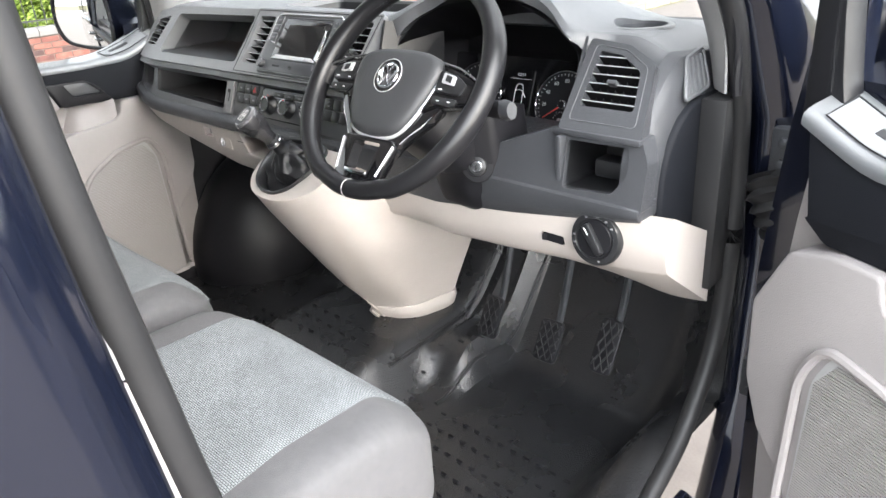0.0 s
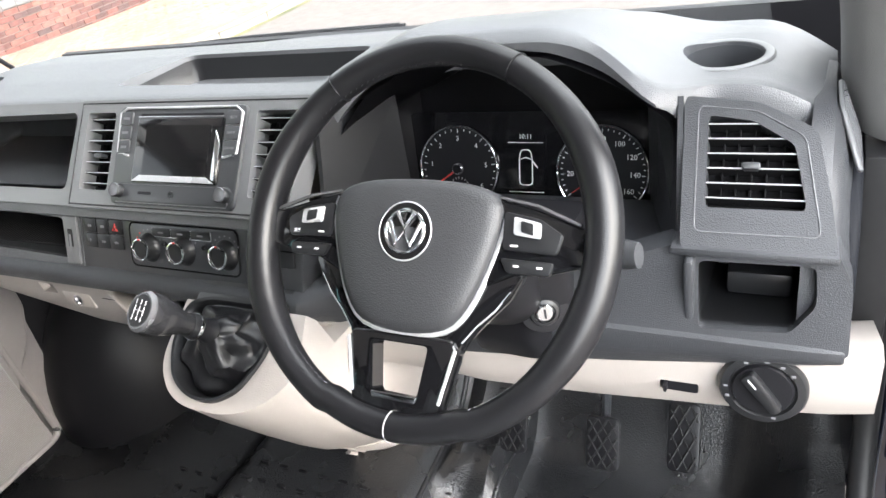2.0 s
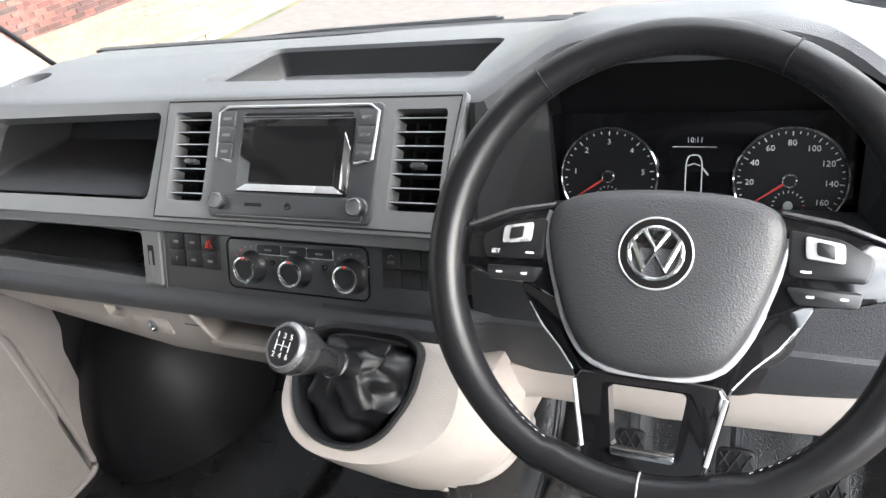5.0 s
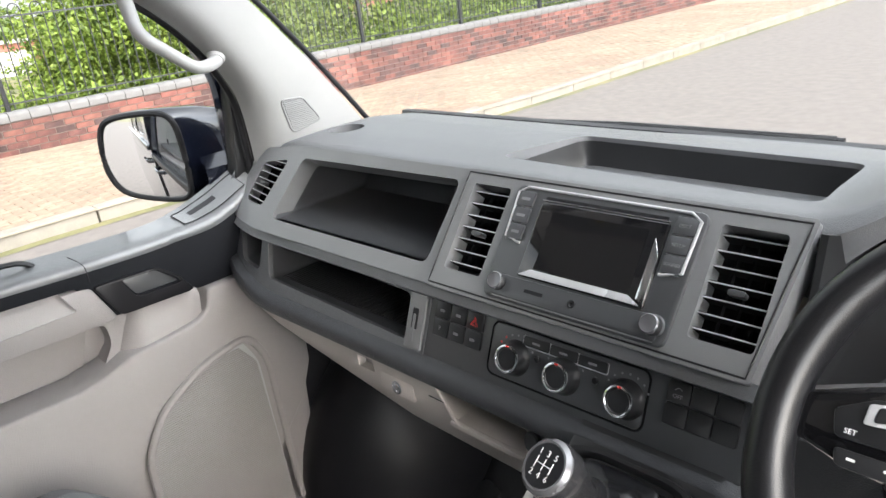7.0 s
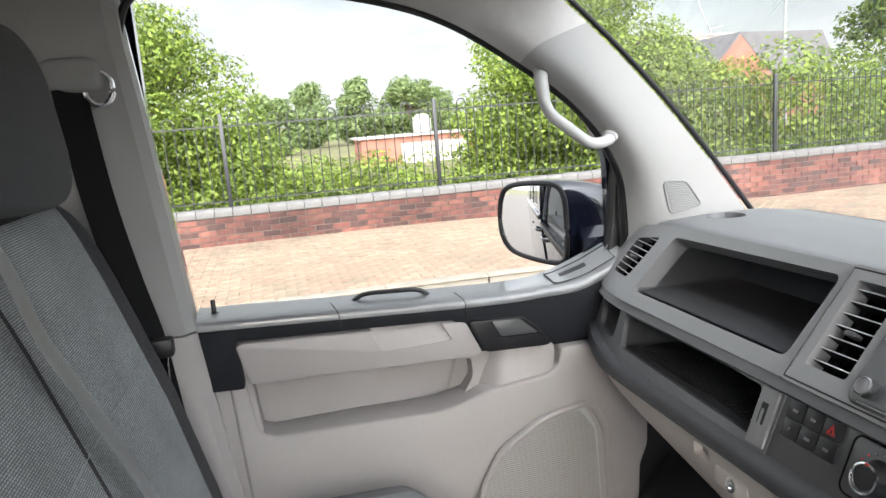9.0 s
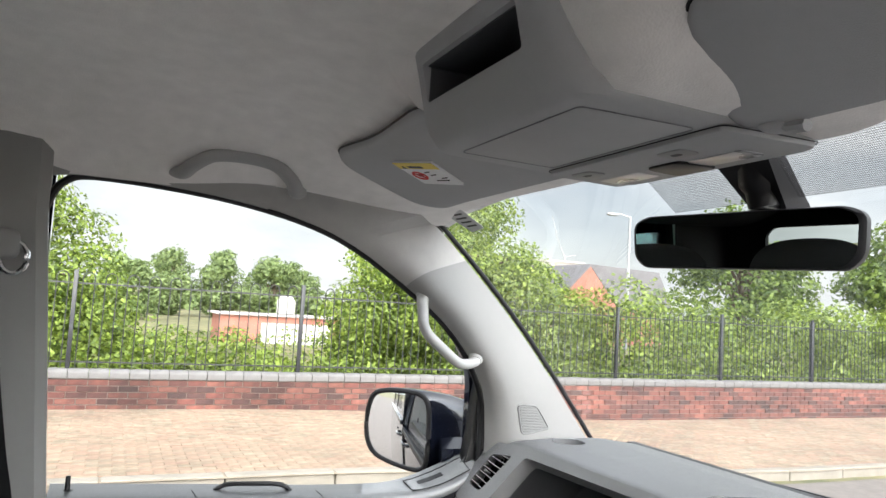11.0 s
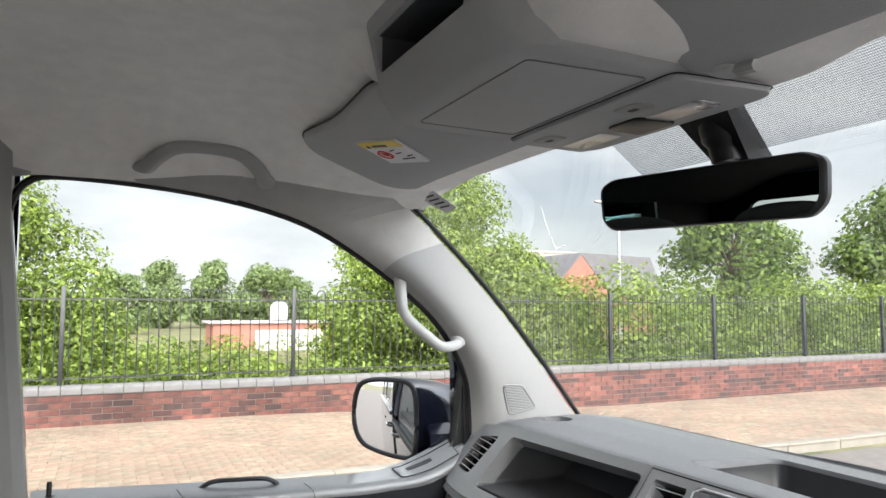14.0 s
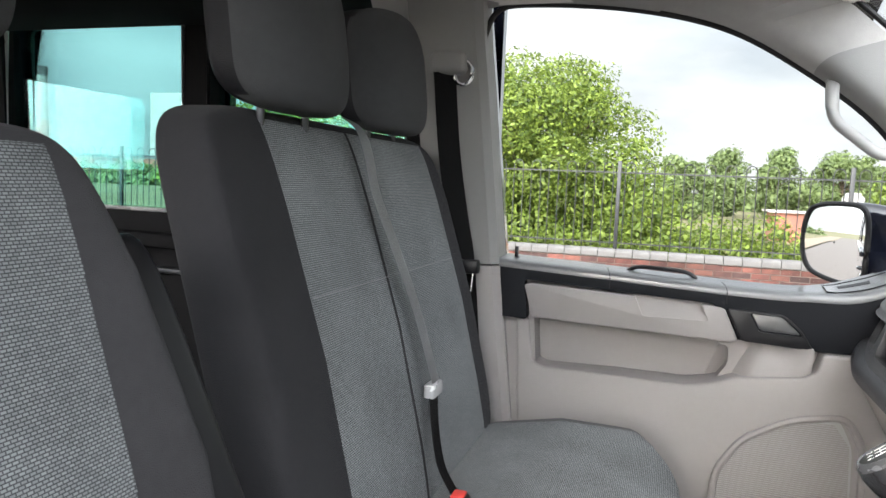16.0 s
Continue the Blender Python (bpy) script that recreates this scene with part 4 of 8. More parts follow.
for row in range(2):
    for col in range(3):
        x0, z0 = -0.229 + col * 0.0305, 1.119 - row * 0.0235
        bt = button(lower, x0, x0 + 0.0295, z0, z0 + 0.0225, ctrl_panel)
        if (row, col) == (0, 2):
            outer_tri, inner_tri = [(x0 + 0.0148, z0 + 0.0165), (x0 + 0.0085, z0 + 0.0055), (x0 + 0.021, z0 + 0.0055)], [(x0 + 0.0148, z0 + 0.0128), (x0 + 0.0115, z0 + 0.0071), (x0 + 0.018, z0 + 0.0071)]
            part("hazard_mark", tube([lower(a, b, 0.0082) for a, b in outer_tri], 0.0006, 4, closed=True), RED, bt)
            part("hazard_mark", tube([lower(a, b, 0.0082) for a, b in inner_tri], 0.0005, 4, closed=True), RED, bt)
        elif (row, col) == (1, 0):
            text_on(lower, x0 + 0.014, z0 + 0.011, 0.0078, "P", 0.008, FAINT, bt)
        else:
            part("mark", slab(lower, rounded(x0 + 0.010, x0 + 0.019, z0 + 0.009, z0 + 0.0125, 0.001, 2), 0.0079, -0.0075), FAINT, bt)
        x1 = 0.126 + col * 0.0275
        bt = button(lower, x1, x1 + 0.0265, z0 - 0.001, z0 + 0.0215, ctrl_panel)
        if (row, col) == (0, 0):
            text_on(lower, x1 + 0.013, z0 + 0.006, 0.0078, "OFF", 0.0065, FAINT, bt)
            part("mark", tube(spline([lower(x1 + 0.009, z0 + 0.012, 0.0078), lower(x1 + 0.013, z0 + 0.015, 0.0078), lower(x1 + 0.017, z0 + 0.013, 0.0078)], 4), 0.0006, 4), FAINT, bt)

climate = part("climate_panel", slab(lower, rounded(-0.121, 0.104, 1.076, 1.139, 0.010), 0.0065, 0.0, 0.002), CONTROL, ctrl_panel)
part("panel_joint", tube([lower(x, z, 0.0052) for x, z in rounded(-0.1222, 0.1052, 1.0748, 1.1402, 0.011)], 0.0014, 6, closed=True), CASE, climate)
part("button_strip", slab(lower, rounded(-0.071, 0.054, 1.121, 1.1345, 0.002, 2), 0.0072, 0.0, 0.001), SILVER, climate, "thin bright surround of the climate buttons")
for i in range(3):
    x0 = -0.0695 + i * 0.0412
    button(lower, x0, x0 + 0.0402, 1.1225, 1.1345, climate, out=0.0085, r=0.001)
    part("mark", slab(lower, rounded(x0 + 0.014, x0 + 0.026, 1.127, 1.1295, 0.001, 2), 0.0088, -0.008), FAINT, climate)
normal_low = (Vector((0, -1, 0.4))).normalized()
for x in (-0.079, -0.004, 0.081):
    c = lower(x, 1.104, 0.004)
    kn = part("climate_knob", disc(c, normal_low, [(0.0235, 0), (0.0235, 0.003), (0.021, 0.006), (0.0185, 0.012), (0.0175, 0.020), (0.0168, 0.022), (0.0138, 0.022), (0.013, 0.0205), (0.001, 0.0205)], 40), BUTTON, climate)
    part("knob_ring", disc(c, normal_low, [(0.0178, 0.0195), (0.0178, 0.0222), (0.0158, 0.0228), (0.0148, 0.0220), (0.0148, 0.020)], 40), CHROME, kn, "bright knob ring")
    part("pointer", slab(lower, [(x - 0.0022, 1.1180), (x + 0.0022, 1.1180), (x + 0.0022, 1.1202), (x - 0.0022, 1.1202)], 0.0272, -0.024), RED, kn, "red pointer")
    for a in range(-60, 61, 20):
        dx, dz = 0.029 * math.sin(radians(a)), 0.029 * math.cos(radians(a)) * 0.93
        part("mark", slab(lower, rounded(x + dx - 0.0012, x + dx + 0.0012, 1.104 + dz - 0.0012, 1.104 + dz + 0.0012, 0.0005, 1), 0.0071, -0.0066), RED if a < -20 and x < -0.05 else FAINT, climate)
for x in (-0.044, 0.040):
    part("button", disc(lower(x, 1.112, 0.006), normal_low, [(0.004, 0), (0.004, 0.004), (0.003, 0.005), (0.001, 0.005)], 16), BLACK, climate)

# panel with a small data socket beside the lower shelf
sock = part("socket_panel", slab(low_face, rounded(-0.280, -0.246, 1.066, 1.142, 0.003), 0.010, 0.01, 0.002), FACE, dash)
part("data_socket", slab(low_face, rounded(-0.269, -0.2575, 1.094, 1.122, 0.001), 0.0106, -0.008), BLACK, sock)
part("socket_tongue", slab(low_face, rounded(-0.2665, -0.2615, 1.092, 1.114, 0.001), 0.0112, -0.008), FAINT, sock)
part("mark", slab(low_face, rounded(-0.2655, -0.2625, 1.076, 1.088, 0.001), 0.0106, -0.009), FAINT, sock)

# padded beam that runs the whole width, and its driver-side end
DRIVER_EDGE = [(0.20, 0.985), (0.30, 0.968), (0.44, 0.967), (0.63, 0.988), (0.886, 1.028)]


def beam_ring(x):
    y = bow(x) * 1.3
    lift = 0.03 * ease((-x - 0.62) / 0.25)
    pts = [(0.02, 1.066), (-0.030, 1.066), (-0.046, 1.060), (-0.053, 1.048), (-0.051, 1.034), (-0.040, 1.026), (0.02, 1.026)]
    if x > 0.22:
        k = ease((x - 0.22) / 0.03)
        low = poly(x, DRIVER_EDGE)
        alt = [(0.05, 1.056), (0.000, 1.056), (-0.008, 1.050), (-0.009, 1.042), (-0.006, (1.04 + low) / 2), (0.002, low), (0.05, low)]
        pts = [(a[0] + (b[0] - a[0]) * k, a[1] + (b[1] - a[1]) * k) for a, b in zip(pts, alt)]
    return [Vector((x, a + y, b + lift)) for a, b in pts]


part("padded_beam", bevel(loft([beam_ring(x) for x in steps(-0.86, 0.888, 70)]), 0.003, 2, 50), BEAM, dash, "grained padded beam along the dash")
part("beam_end", loft([[Vector((-0.868, y, z)) for y, z in ((0.06, 1.05), (0.02, 1.05), (0.0, 1.08), (0.0, 1.13), (0.03, 1.20), (0.08, 1.26), (0.12, 1.26), (0.12, 1.05))], [Vector((-0.895, y, z)) for y, z in ((0.10, 1.04), (0.08, 1.05), (0.07, 1.08), (0.07, 1.13), (0.09, 1.19), (0.12, 1.22), (0.14, 1.22), (0.14, 1.04))]]), DASH, dash)

# greige lower panels
def low_ring(x):
    """Profile of the greige underside at x: passenger side, then deeper on the driver's side."""
    bot = poly(x, [(-0.86, 1.012), (-0.57, 0.962), (-0.30, 0.922), (0.0, 0.915), (0.22, 0.90), (0.40, 0.90), (0.45, 0.895), (0.60, 0.905), (0.92, 0.935)])
    k = ease((x - 0.20) / 0.1)
    y0, b = -0.034 + 0.036 * k, bow(x) * 1.2
    top = 1.028 - 0.038 * k + 0.03 * ease((-x - 0.62) / 0.25)
    top += (poly(x, DRIVER_EDGE) + 0.004 - top) * k
    bk = 0.05 + 0.13 * k
    return [Vector((x, y0 + 0.03 + b, top)), Vector((x, y0 + b, top)), Vector((x, y0 + 0.004 + b, (top * 0.55 + bot * 0.45))), Vector((x, y0 + 0.016 + b, bot + 0.008)), Vector((x, y0 + 0.03 + b, bot - 0.004)), Vector((x, y0 + bk + b, bot - 0.055 * k - 0.01 - 0.05 * ease((x - 0.6) / 0.3))), Vector((x, y0 + bk + b, bot + 0.02))]


lowp = loft([low_ring(x) for x in steps(-0.862, 0.925, 80)])
BIN = R([(-0.224, 1.024), (-0.05, 1.020), (-0.056, 0.972), (-0.188, 0.972)], 0.008)
lowp = cut(lowp, prism(BIN, -0.2, 0.02, "y"),
           prism(rounded(-0.407, -0.367, 0.990, 1.013, 0.003), -0.2, -0.012, "y"), prism(rounded(0.697, 0.742, 0.950, 0.968, 0.003), -0.2, 0.022, "y"))
part("lower_panel", lowp, STONE, dash, "greige moulded lower dash panel")
bin_ = pocket(lambda x, z, out=0.0: Vector((x, -0.03, z)), BIN, 0.10, "open_bin", "small greige open bin", 0.06)
bin_.data.materials[0] = STONE
part("bin_rim", tube([Vector((x, -0.0335 + bow(x) * 1.2, z)) for x, z in BIN], 0.0032, 8, closed=True), STONE, dash)
part("cubby_lip", prism(rounded(-0.196, -0.050, 0.964, 0.974, 0.004), -0.038, 0.0, "y", 0.002), STONE, dash)
part("slot_recess", prism(rounded(-0.408, -0.366, 0.988, 1.014, 0.003), -0.016, -0.012, "y"), PANEL, dash)
part("slot_recess", prism(rounded(0.698, 0.741, 0.951, 0.967, 0.003), 0.008, 0.0225, "y"), BLACK, dash)
part("slot_lever", box(0.702, 0.706, -0.002, 0.018, 0.955, 0.966, 0.001), BLACK, dash)
part("aux_plate", slab(lambda x, z, out=0.0: Vector((x, -0.028 - out, z)), rounded(-0.352, -0.276, 0.968, 0.999, 0.004), 0.004, 0.01, 0.0015), STONE, dash)
part("aux_socket", disc((-0.312, -0.032, 0.984), (0, -1, 0.1), [(0.011, 0), (0.011, 0.003), (0.006, 0.0035), (0.005, 0.0), (0.001, 0.0)], 20), CHROME, dash)
socket = part("power_socket", disc((-0.034, -0.02, 1.004), (-0.2, -1, 0.25), [(0.021, 0), (0.021, 0.016), (0.019, 0.019), (0.001, 0.019)], 28), BLACK, dash, "black twelve volt socket")
part("socket_cap", disc((-0.0378, -0.039, 1.009), (-0.2, -1, 0.25), [(0.014, 0), (0.014, 0.006), (0.012, 0.008), (0.001, 0.008)], 24), BUTTON, socket)
letters("12V", 0.008, plane_at(Vector((-0.0392, -0.0462, 1.0095)), (1, -0.2, 0), (0, 0.25, 1)), FAINT, socket)
part("seam", tube([Vector((x, -0.036 + bow(x), 1.0 - 0.0 * x)) for x in (-0.236, -0.228, -0.215, -0.205)], 0.001, 4), BLACK, dash)

# driver-side face: vent panel, cubby, knee panel
D_OUT = R([(0.712, 1.279), (0.79, 1.272), (0.846, 1.250), (0.862, 1.20), (0.874, 1.152), (0.722, 1.152)], 0.008)
D_VENT = R([(0.739, 1.262), (0.785, 1.257), (0.826, 1.238), (0.842, 1.186), (0.744, 1.186)], 0.006)
shelf_frame(right_face, D_OUT, [D_VENT], 0.004, 0.03, BEAM, "driver_vent_panel")
vent(right_face, D_VENT, 6)
part("vent_bezel", tube([right_face(x, z, 0.0045) for x, z in R([(0.728, 1.270), (0.788, 1.265), (0.836, 1.244), (0.857, 1.166), (0.735, 1.166)], 0.008)], 0.0007, 6, closed=True), DASH, dash)


def side_plane(x, z, out=0.0):
    return Vector((x, 0.012 + 0.25 * (z - 1.09) - out + 0.9 * max(0, x - 0.86) ** 2, z))


CUBBY = R([(0.741, 1.138), (0.855, 1.140), (0.858, 1.098), (0.835, 1.066), (0.743, 1.060)], 0.008)
shelf_frame(side_plane, R([(0.235, 1.112), (0.60, 1.112), (0.725, 1.158), (0.872, 1.158), (0.889, 1.12), (0.891, 1.045), (0.235, 1.045)], 0.006), [CUBBY], 0.006, 0.03, BEAM, "driver_face")
pocket(side_plane, CUBBY, 0.12, "cubby", "small black open cubby", 0.05).data.materials[0] = BUTTON
part("cubby_step", box(0.765, 0.835, 0.06, 0.10, 1.066, 1.098, 0.006), BUTTON, dash)
part("cubby_ledge", prism(rounded(0.728, 0.738, 1.052, 1.146, 0.004), 0.001, 0.03, "y", 0.002), BEAM, dash)
part("vent_underside", prism([(0.712, 1.156), (0.875, 1.156), (0.875, 1.146), (0.712, 1.146)], 0.012, 0.06, "y", 0.003), BEAM, dash)
END = smooth_corners([(0.30, 1.19), (0.15, 1.192), (0.10, 1.165), (0.066, 1.12), (0.055, 1.064), (0.058, 1.0), (0.085, 0.93), (0.162, 0.862), (0.30, 0.85)], 0.03)
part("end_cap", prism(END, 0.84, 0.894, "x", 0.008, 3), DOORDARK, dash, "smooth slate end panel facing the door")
part("end_filler", box(0.894, 0.938, 0.164, 0.235, 0.858, 1.192, 0.004), SEAL, dash, "dark slate filler strip beside the door seal")
corner_rings = []
for x, back, z1 in ((0.840, 0.0, 1.262), (0.862, 0.002, 1.256), (0.872, 0.008, 1.238), (0.880, 0.018, 1.212), (0.886, 0.032, 1.186)):
    corner_rings.append([Vector((x, y + back, 1.05 + (z - 1.05) * (z1 - 1.05) / 0.212)) for y, z in ((0.012, 1.05), (0.020, 1.11), (0.032, 1.155), (0.070, 1.200), (0.108, 1.238), (0.150, 1.262), (0.30, 1.258), (0.30, 1.05))])
part("end_corner", loft(corner_rings), BEAM, dash)
sv = thing("side_vent", (0.868, 0.155, 1.22), "narrow demister vent at the dash end", "air vent")
svm = plane_at(Vector((0.8770, 0.168, 1.226)), (0.0, 1, 0.06), (-0.36, 0.0, 0.93))
part("duct", prism(R([(-0.044, -0.028), (-0.006, 0.026), (0.046, 0.032), (0.032, -0.024)], 0.006), -0.002, 0.002, "z", m=svm), RECESS, sv)
part("frame", tube([svm @ Vector((x, y, 0.001)) for x, y in R([(-0.048, -0.031), (-0.008, 0.029), (0.050, 0.035), (0.035, -0.027)], 0.008)], 0.003, 8, closed=True), DASH, sv)
for i in range(4):
    part("slat", prism([(-0.030 + i * 0.016, -0.024), (-0.027 + i * 0.016, -0.024), (-0.005 + i * 0.014, 0.027), (-0.008 + i * 0.014, 0.027)], 0.0, 0.005, "z", m=svm), DASH, sv)

lamp_switch = thing("headlamp_switch", (0.812, 0.0, 0.985), "round black rotary headlamp switch with white symbols", "switch")
ls_n = Vector((0, -1, 0.12)).normalized()
part("bezel", disc((0.812, 0.006, 0.985), ls_n, [(0.047, 0), (0.047, 0.008), (0.044, 0.013), (0.036, 0.014), (0.034, 0.011), (0.001, 0.011)], 44), BUTTON, lamp_switch)
lsm = plane_at(Vector((0.812, -0.0055, 0.9865)), (1, 0, 0), (0, 0.12, 1))
part("dial", disc((0.812, -0.005, 0.9865), ls_n, [(0.033, 0), (0.031, 0.004), (0.001, 0.004)], 36), BLACK, lamp_switch)
part("grip", prism(R([(-0.007, -0.028), (0.007, -0.028), (0.009, 0.028), (-0.009, 0.028)], 0.006), 0.0, 0.013, "z", 0.003, m=lsm @ pose(0, 0, 0, 0, 0, 38)), BUTTON, lamp_switch, "moulded turning grip")
for a, kind in ((118, 0), (85, 1), (60, 1), (38, 0), (180, 2), (200, 2), (290, 0)):
    rr = 0.0385
    px, py = rr * math.cos(radians(a)), rr * math.sin(radians(a))
    part("symbol", prism(rounded(px - 0.0024, px + 0.0024, py - 0.0014, py + 0.0014, 0.0010, 2), 0.0010, 0.0028, "z", m=lsm), FAINT, lamp_switch)
part("pointer", prism(rounded(-0.001, 0.001, 0.010, 0.024, 0.0008, 2), 0.0, 0.0134, "z", m=lsm @ pose(0, 0, 0, 0, 0, 38)), WHITE, lamp_switch)

# ---- dials ----
cluster = thing("instrument_cluster", (0.47, 0.23, 1.13), "black instrument cluster with two white-ringed dials and a display", "instrument cluster")
CL = plane_at(Vector((0.470, 0.232, 1.130)), (1, 0, 0), (0, 0.32, 0.95))


def cowl_ring(y, grow, lift):
    pts = R([(0.262 - grow, 1.075), (0.246 - grow, 1.235), (0.30, 1.296 + lift), (0.37, 1.326 + lift), (0.47, 1.340 + lift), (0.56, 1.331 + lift), (0.638, 1.300 + lift), (0.704 + grow, 1.258), (0.708 + grow, 1.075)], 0.02, 5)
    return [Vector((x, y + 0.35 * (z - 1.2), z)) for x, z in pts]


cowl = bmesh.new()
rings = [cowl_ring(0.085, 0.0, 0.0), cowl_ring(0.11, -0.004, -0.003), cowl_ring(0.285, -0.035, -0.06)]
rows = [[cowl.verts.new(p) for p in ring] for ring in rings]
for a, b in zip(rows, rows[1:]):
    for i in range(len(a)):
        cowl.faces.new((a[i], b[i], b[(i + 1) % len(a)], a[(i + 1) % len(a)]))
cowl.faces.new(rows[-1])
bmesh.ops.solidify(cowl, geom=cowl.faces[:], thickness=0.003)
bmesh.ops.recalc_face_normals(cowl, faces=cowl.faces)
part("cowl", cowl, BLACK, cluster, "black hooded cowl")
part("cowl_cheek", loft([[Vector(p) for p in ((0.236, 0.085, 1.298), (0.236, 0.02, 1.10), (0.243, 0.02, 1.10), (0.243, 0.085, 1.298))], [Vector(p) for p in ((0.285, 0.205, 1.262), (0.285, 0.19, 1.08), (0.292, 0.19, 1.08), (0.292, 0.205, 1.262))]]), BUTTON, cluster)
part("cowl_cheek", loft([[Vector(p) for p in ((0.706, 0.12, 1.285), (0.716, 0.02, 1.11), (0.722, 0.02, 1.11), (0.712, 0.12, 1.285))], [Vector(p) for p in ((0.655, 0.205, 1.262), (0.655, 0.19, 1.08), (0.662, 0.19, 1.08), (0.662, 0.205, 1.262))]]), BEAM, cluster)
part("cowl_floor", prism([(0.24, 1.085), (0.715, 1.085), (0.715, 1.108), (0.24, 1.108)], 0.02, 0.2, "y", 0.004), BEAM, cluster)
part("face", prism(rounded(-0.20, 0.20, -0.085, 0.085, 0.02), -0.006, 0.0, "z", m=CL), SCREEN, cluster)


def dial(cx, marks, start, stop, value, parent):
    ring = [CL @ Vector((cx + 0.065 * math.cos(a), 0.065 * math.sin(a), 0.004)) for a in np.linspace(0, 2 * math.pi, 56, endpoint=False)]
    d = part("dial", prism([(cx + 0.063 * math.cos(a), 0.063 * math.sin(a)) for a in np.linspace(0, 2 * math.pi, 48, endpoint=False)], 0.0005, 0.0015, "z", m=CL), BLACK, parent)
    part("rim", tube(ring, 0.0016, 8, closed=True), CHROME, d, "bright dial rim")
    total = len(marks) - 1
    for i in range(total * 4 + 1):
        a = radians(start + (stop - start) * i / (total * 4))
        big = i % 4 == 0
        mm = CL @ Matrix.Translation((cx, 0, 0)) @ Matrix.Rotation(a, 4, "Z")
        part("tick", prism([(0.055 if big else 0.0575, -0.0006), (0.0605, -0.0006), (0.0605, 0.0006), (0.055 if big else 0.0575, 0.0006)], 0.0014, 0.0020, "z", m=mm), WHITE, d)
        if big and marks[i // 4]:
            letters(marks[i // 4], 0.0105, CL @ Matrix.Translation((cx + 0.046 * math.cos(a), 0.046 * math.sin(a), 0.002)), WHITE, d, "numeral")
    sub = Vector((cx, -0.032, 0))
    for i in range(13):
        a = radians(200 - i * 18)
        mm = CL @ Matrix.Translation(sub) @ Matrix.Rotation(a, 4, "Z")
        part("tick", prism([(0.016, -0.0004), (0.019, -0.0004), (0.019, 0.0004), (0.016, 0.0004)], 0.0014, 0.0020, "z", m=mm), WHITE if i < 11 else RED, d)
    a = radians(value)
    mm = CL @ Matrix.Translation((cx, 0, 0)) @ Matrix.Rotation(a, 4, "Z")
    part("needle", prism([(0.0, -0.0016), (0.052, -0.0005), (0.052, 0.0005), (0.0, 0.0016)], 0.004, 0.0055, "z", m=mm), RED, d, "red needle")
    part("needle_hub", disc(CL @ Vector((cx, 0, 0.002)), CL.to_3x3() @ Vector((0, 0, 1)), [(0.0085, 0), (0.0085, 0.006), (0.007, 0.0075), (0.001, 0.0075)], 24), BLACK, d)
    part("hub_ring", tube([CL @ Vector((cx + 0.0075 * math.cos(t), 0.0075 * math.sin(t), 0.0085)) for t in np.linspace(0, 2 * math.pi, 24, endpoint=False)], 0.0011, 6, closed=True), CHROME, d)
    mm = CL @ Matrix.Translation((cx, -0.032, 0)) @ Matrix.Rotation(radians(212), 4, "Z")
    part("needle", prism([(0.0, -0.001), (0.015, -0.0004), (0.015, 0.0004), (0.0, 0.001)], 0.004, 0.005, "z", m=mm), RED, d)
    part("needle_hub", disc(CL @ Vector((cx, -0.032, 0.002)), CL.to_3x3() @ Vector((0, 0, 1)), [(0.0055, 0), (0.0055, 0.0045), (0.001, 0.005)], 20), SILVER, d)


dial(-0.111, ["", "1", "2", "3", "4", "5", "6"], 214, -34, 214, cluster)
dial(0.112, ["", "20", "40", "60", "80", "100", "120", "140", "160"], 216, -36, 216, cluster)
disp = part("display", prism(rounded(-0.033, 0.030, -0.052, 0.060, 0.003), 0.001, 0.002, "z", m=CL), SCREEN, cluster, "small central trip display")
letters("10:11", 0.0095, CL @ Matrix.Translation((-0.001, 0.049, 0.0023)), WHITE, disp, "clock_digits")
letters("33646", 0.0075, CL @ Matrix.Translation((-0.017, -0.045, 0.0023)), WHITE, disp, "trip_digits")
letters("0.0", 0.0075, CL @ Matrix.Translation((0.020, -0.045, 0.0023)), WHITE, disp, "trip_digits")
for yy in (0.040, -0.033):
    part("display_rule", prism([(-0.028, yy), (0.026, yy), (0.026, yy + 0.0008), (-0.028, yy + 0.0008)], 0.0021, 0.0024, "z", m=CL), WHITE, disp)
car = [(-0.011, -0.022), (-0.011, 0.018), (-0.008, 0.030), (0.006, 0.030), (0.009, 0.018), (0.009, -0.022)]
part("door_symbol", tube([CL @ Vector((x, y, 0.0025)) for x, y in R(car, 0.006)], 0.0008, 5, closed=True), WHITE, disp)
part("door_symbol", tube([CL @ Vector(p) for p in ((-0.009, 0.016, 0.0025), (-0.001, 0.019, 0.0025), (0.007, 0.016, 0.0025))], 0.0008, 5), WHITE, disp)
part("door_symbol", tube([CL @ Vector(p) for p in ((0.009, 0.014, 0.0025), (0.017, 0.004, 0.0025))], 0.001, 5), WHITE, disp)
part("reset_button", prism(rounded(-0.150, -0.112, -0.088, -0.074, 0.003), 0.0, 0.006, "z", 0.002, m=CL @ Matrix.Translation((-0.03, 0.0, 0))), BUTTON, cluster)

# ---- radio ----
def seam_line(corners, out):
    """A dark joint that follows a panel's outline on the dash face."""
    pts = []
    for (xa, za), (xb, zb) in zip(corners, corners[1:] + corners[:1]):
        pts += [up_face(xa + (xb - xa) * k / 12, za + (zb - za) * k / 12, out) for k in range(12)]
    part("panel_seam", tube(pts, 0.0013, 6, closed=True), BLACK, dash, "dark joint round the panel")


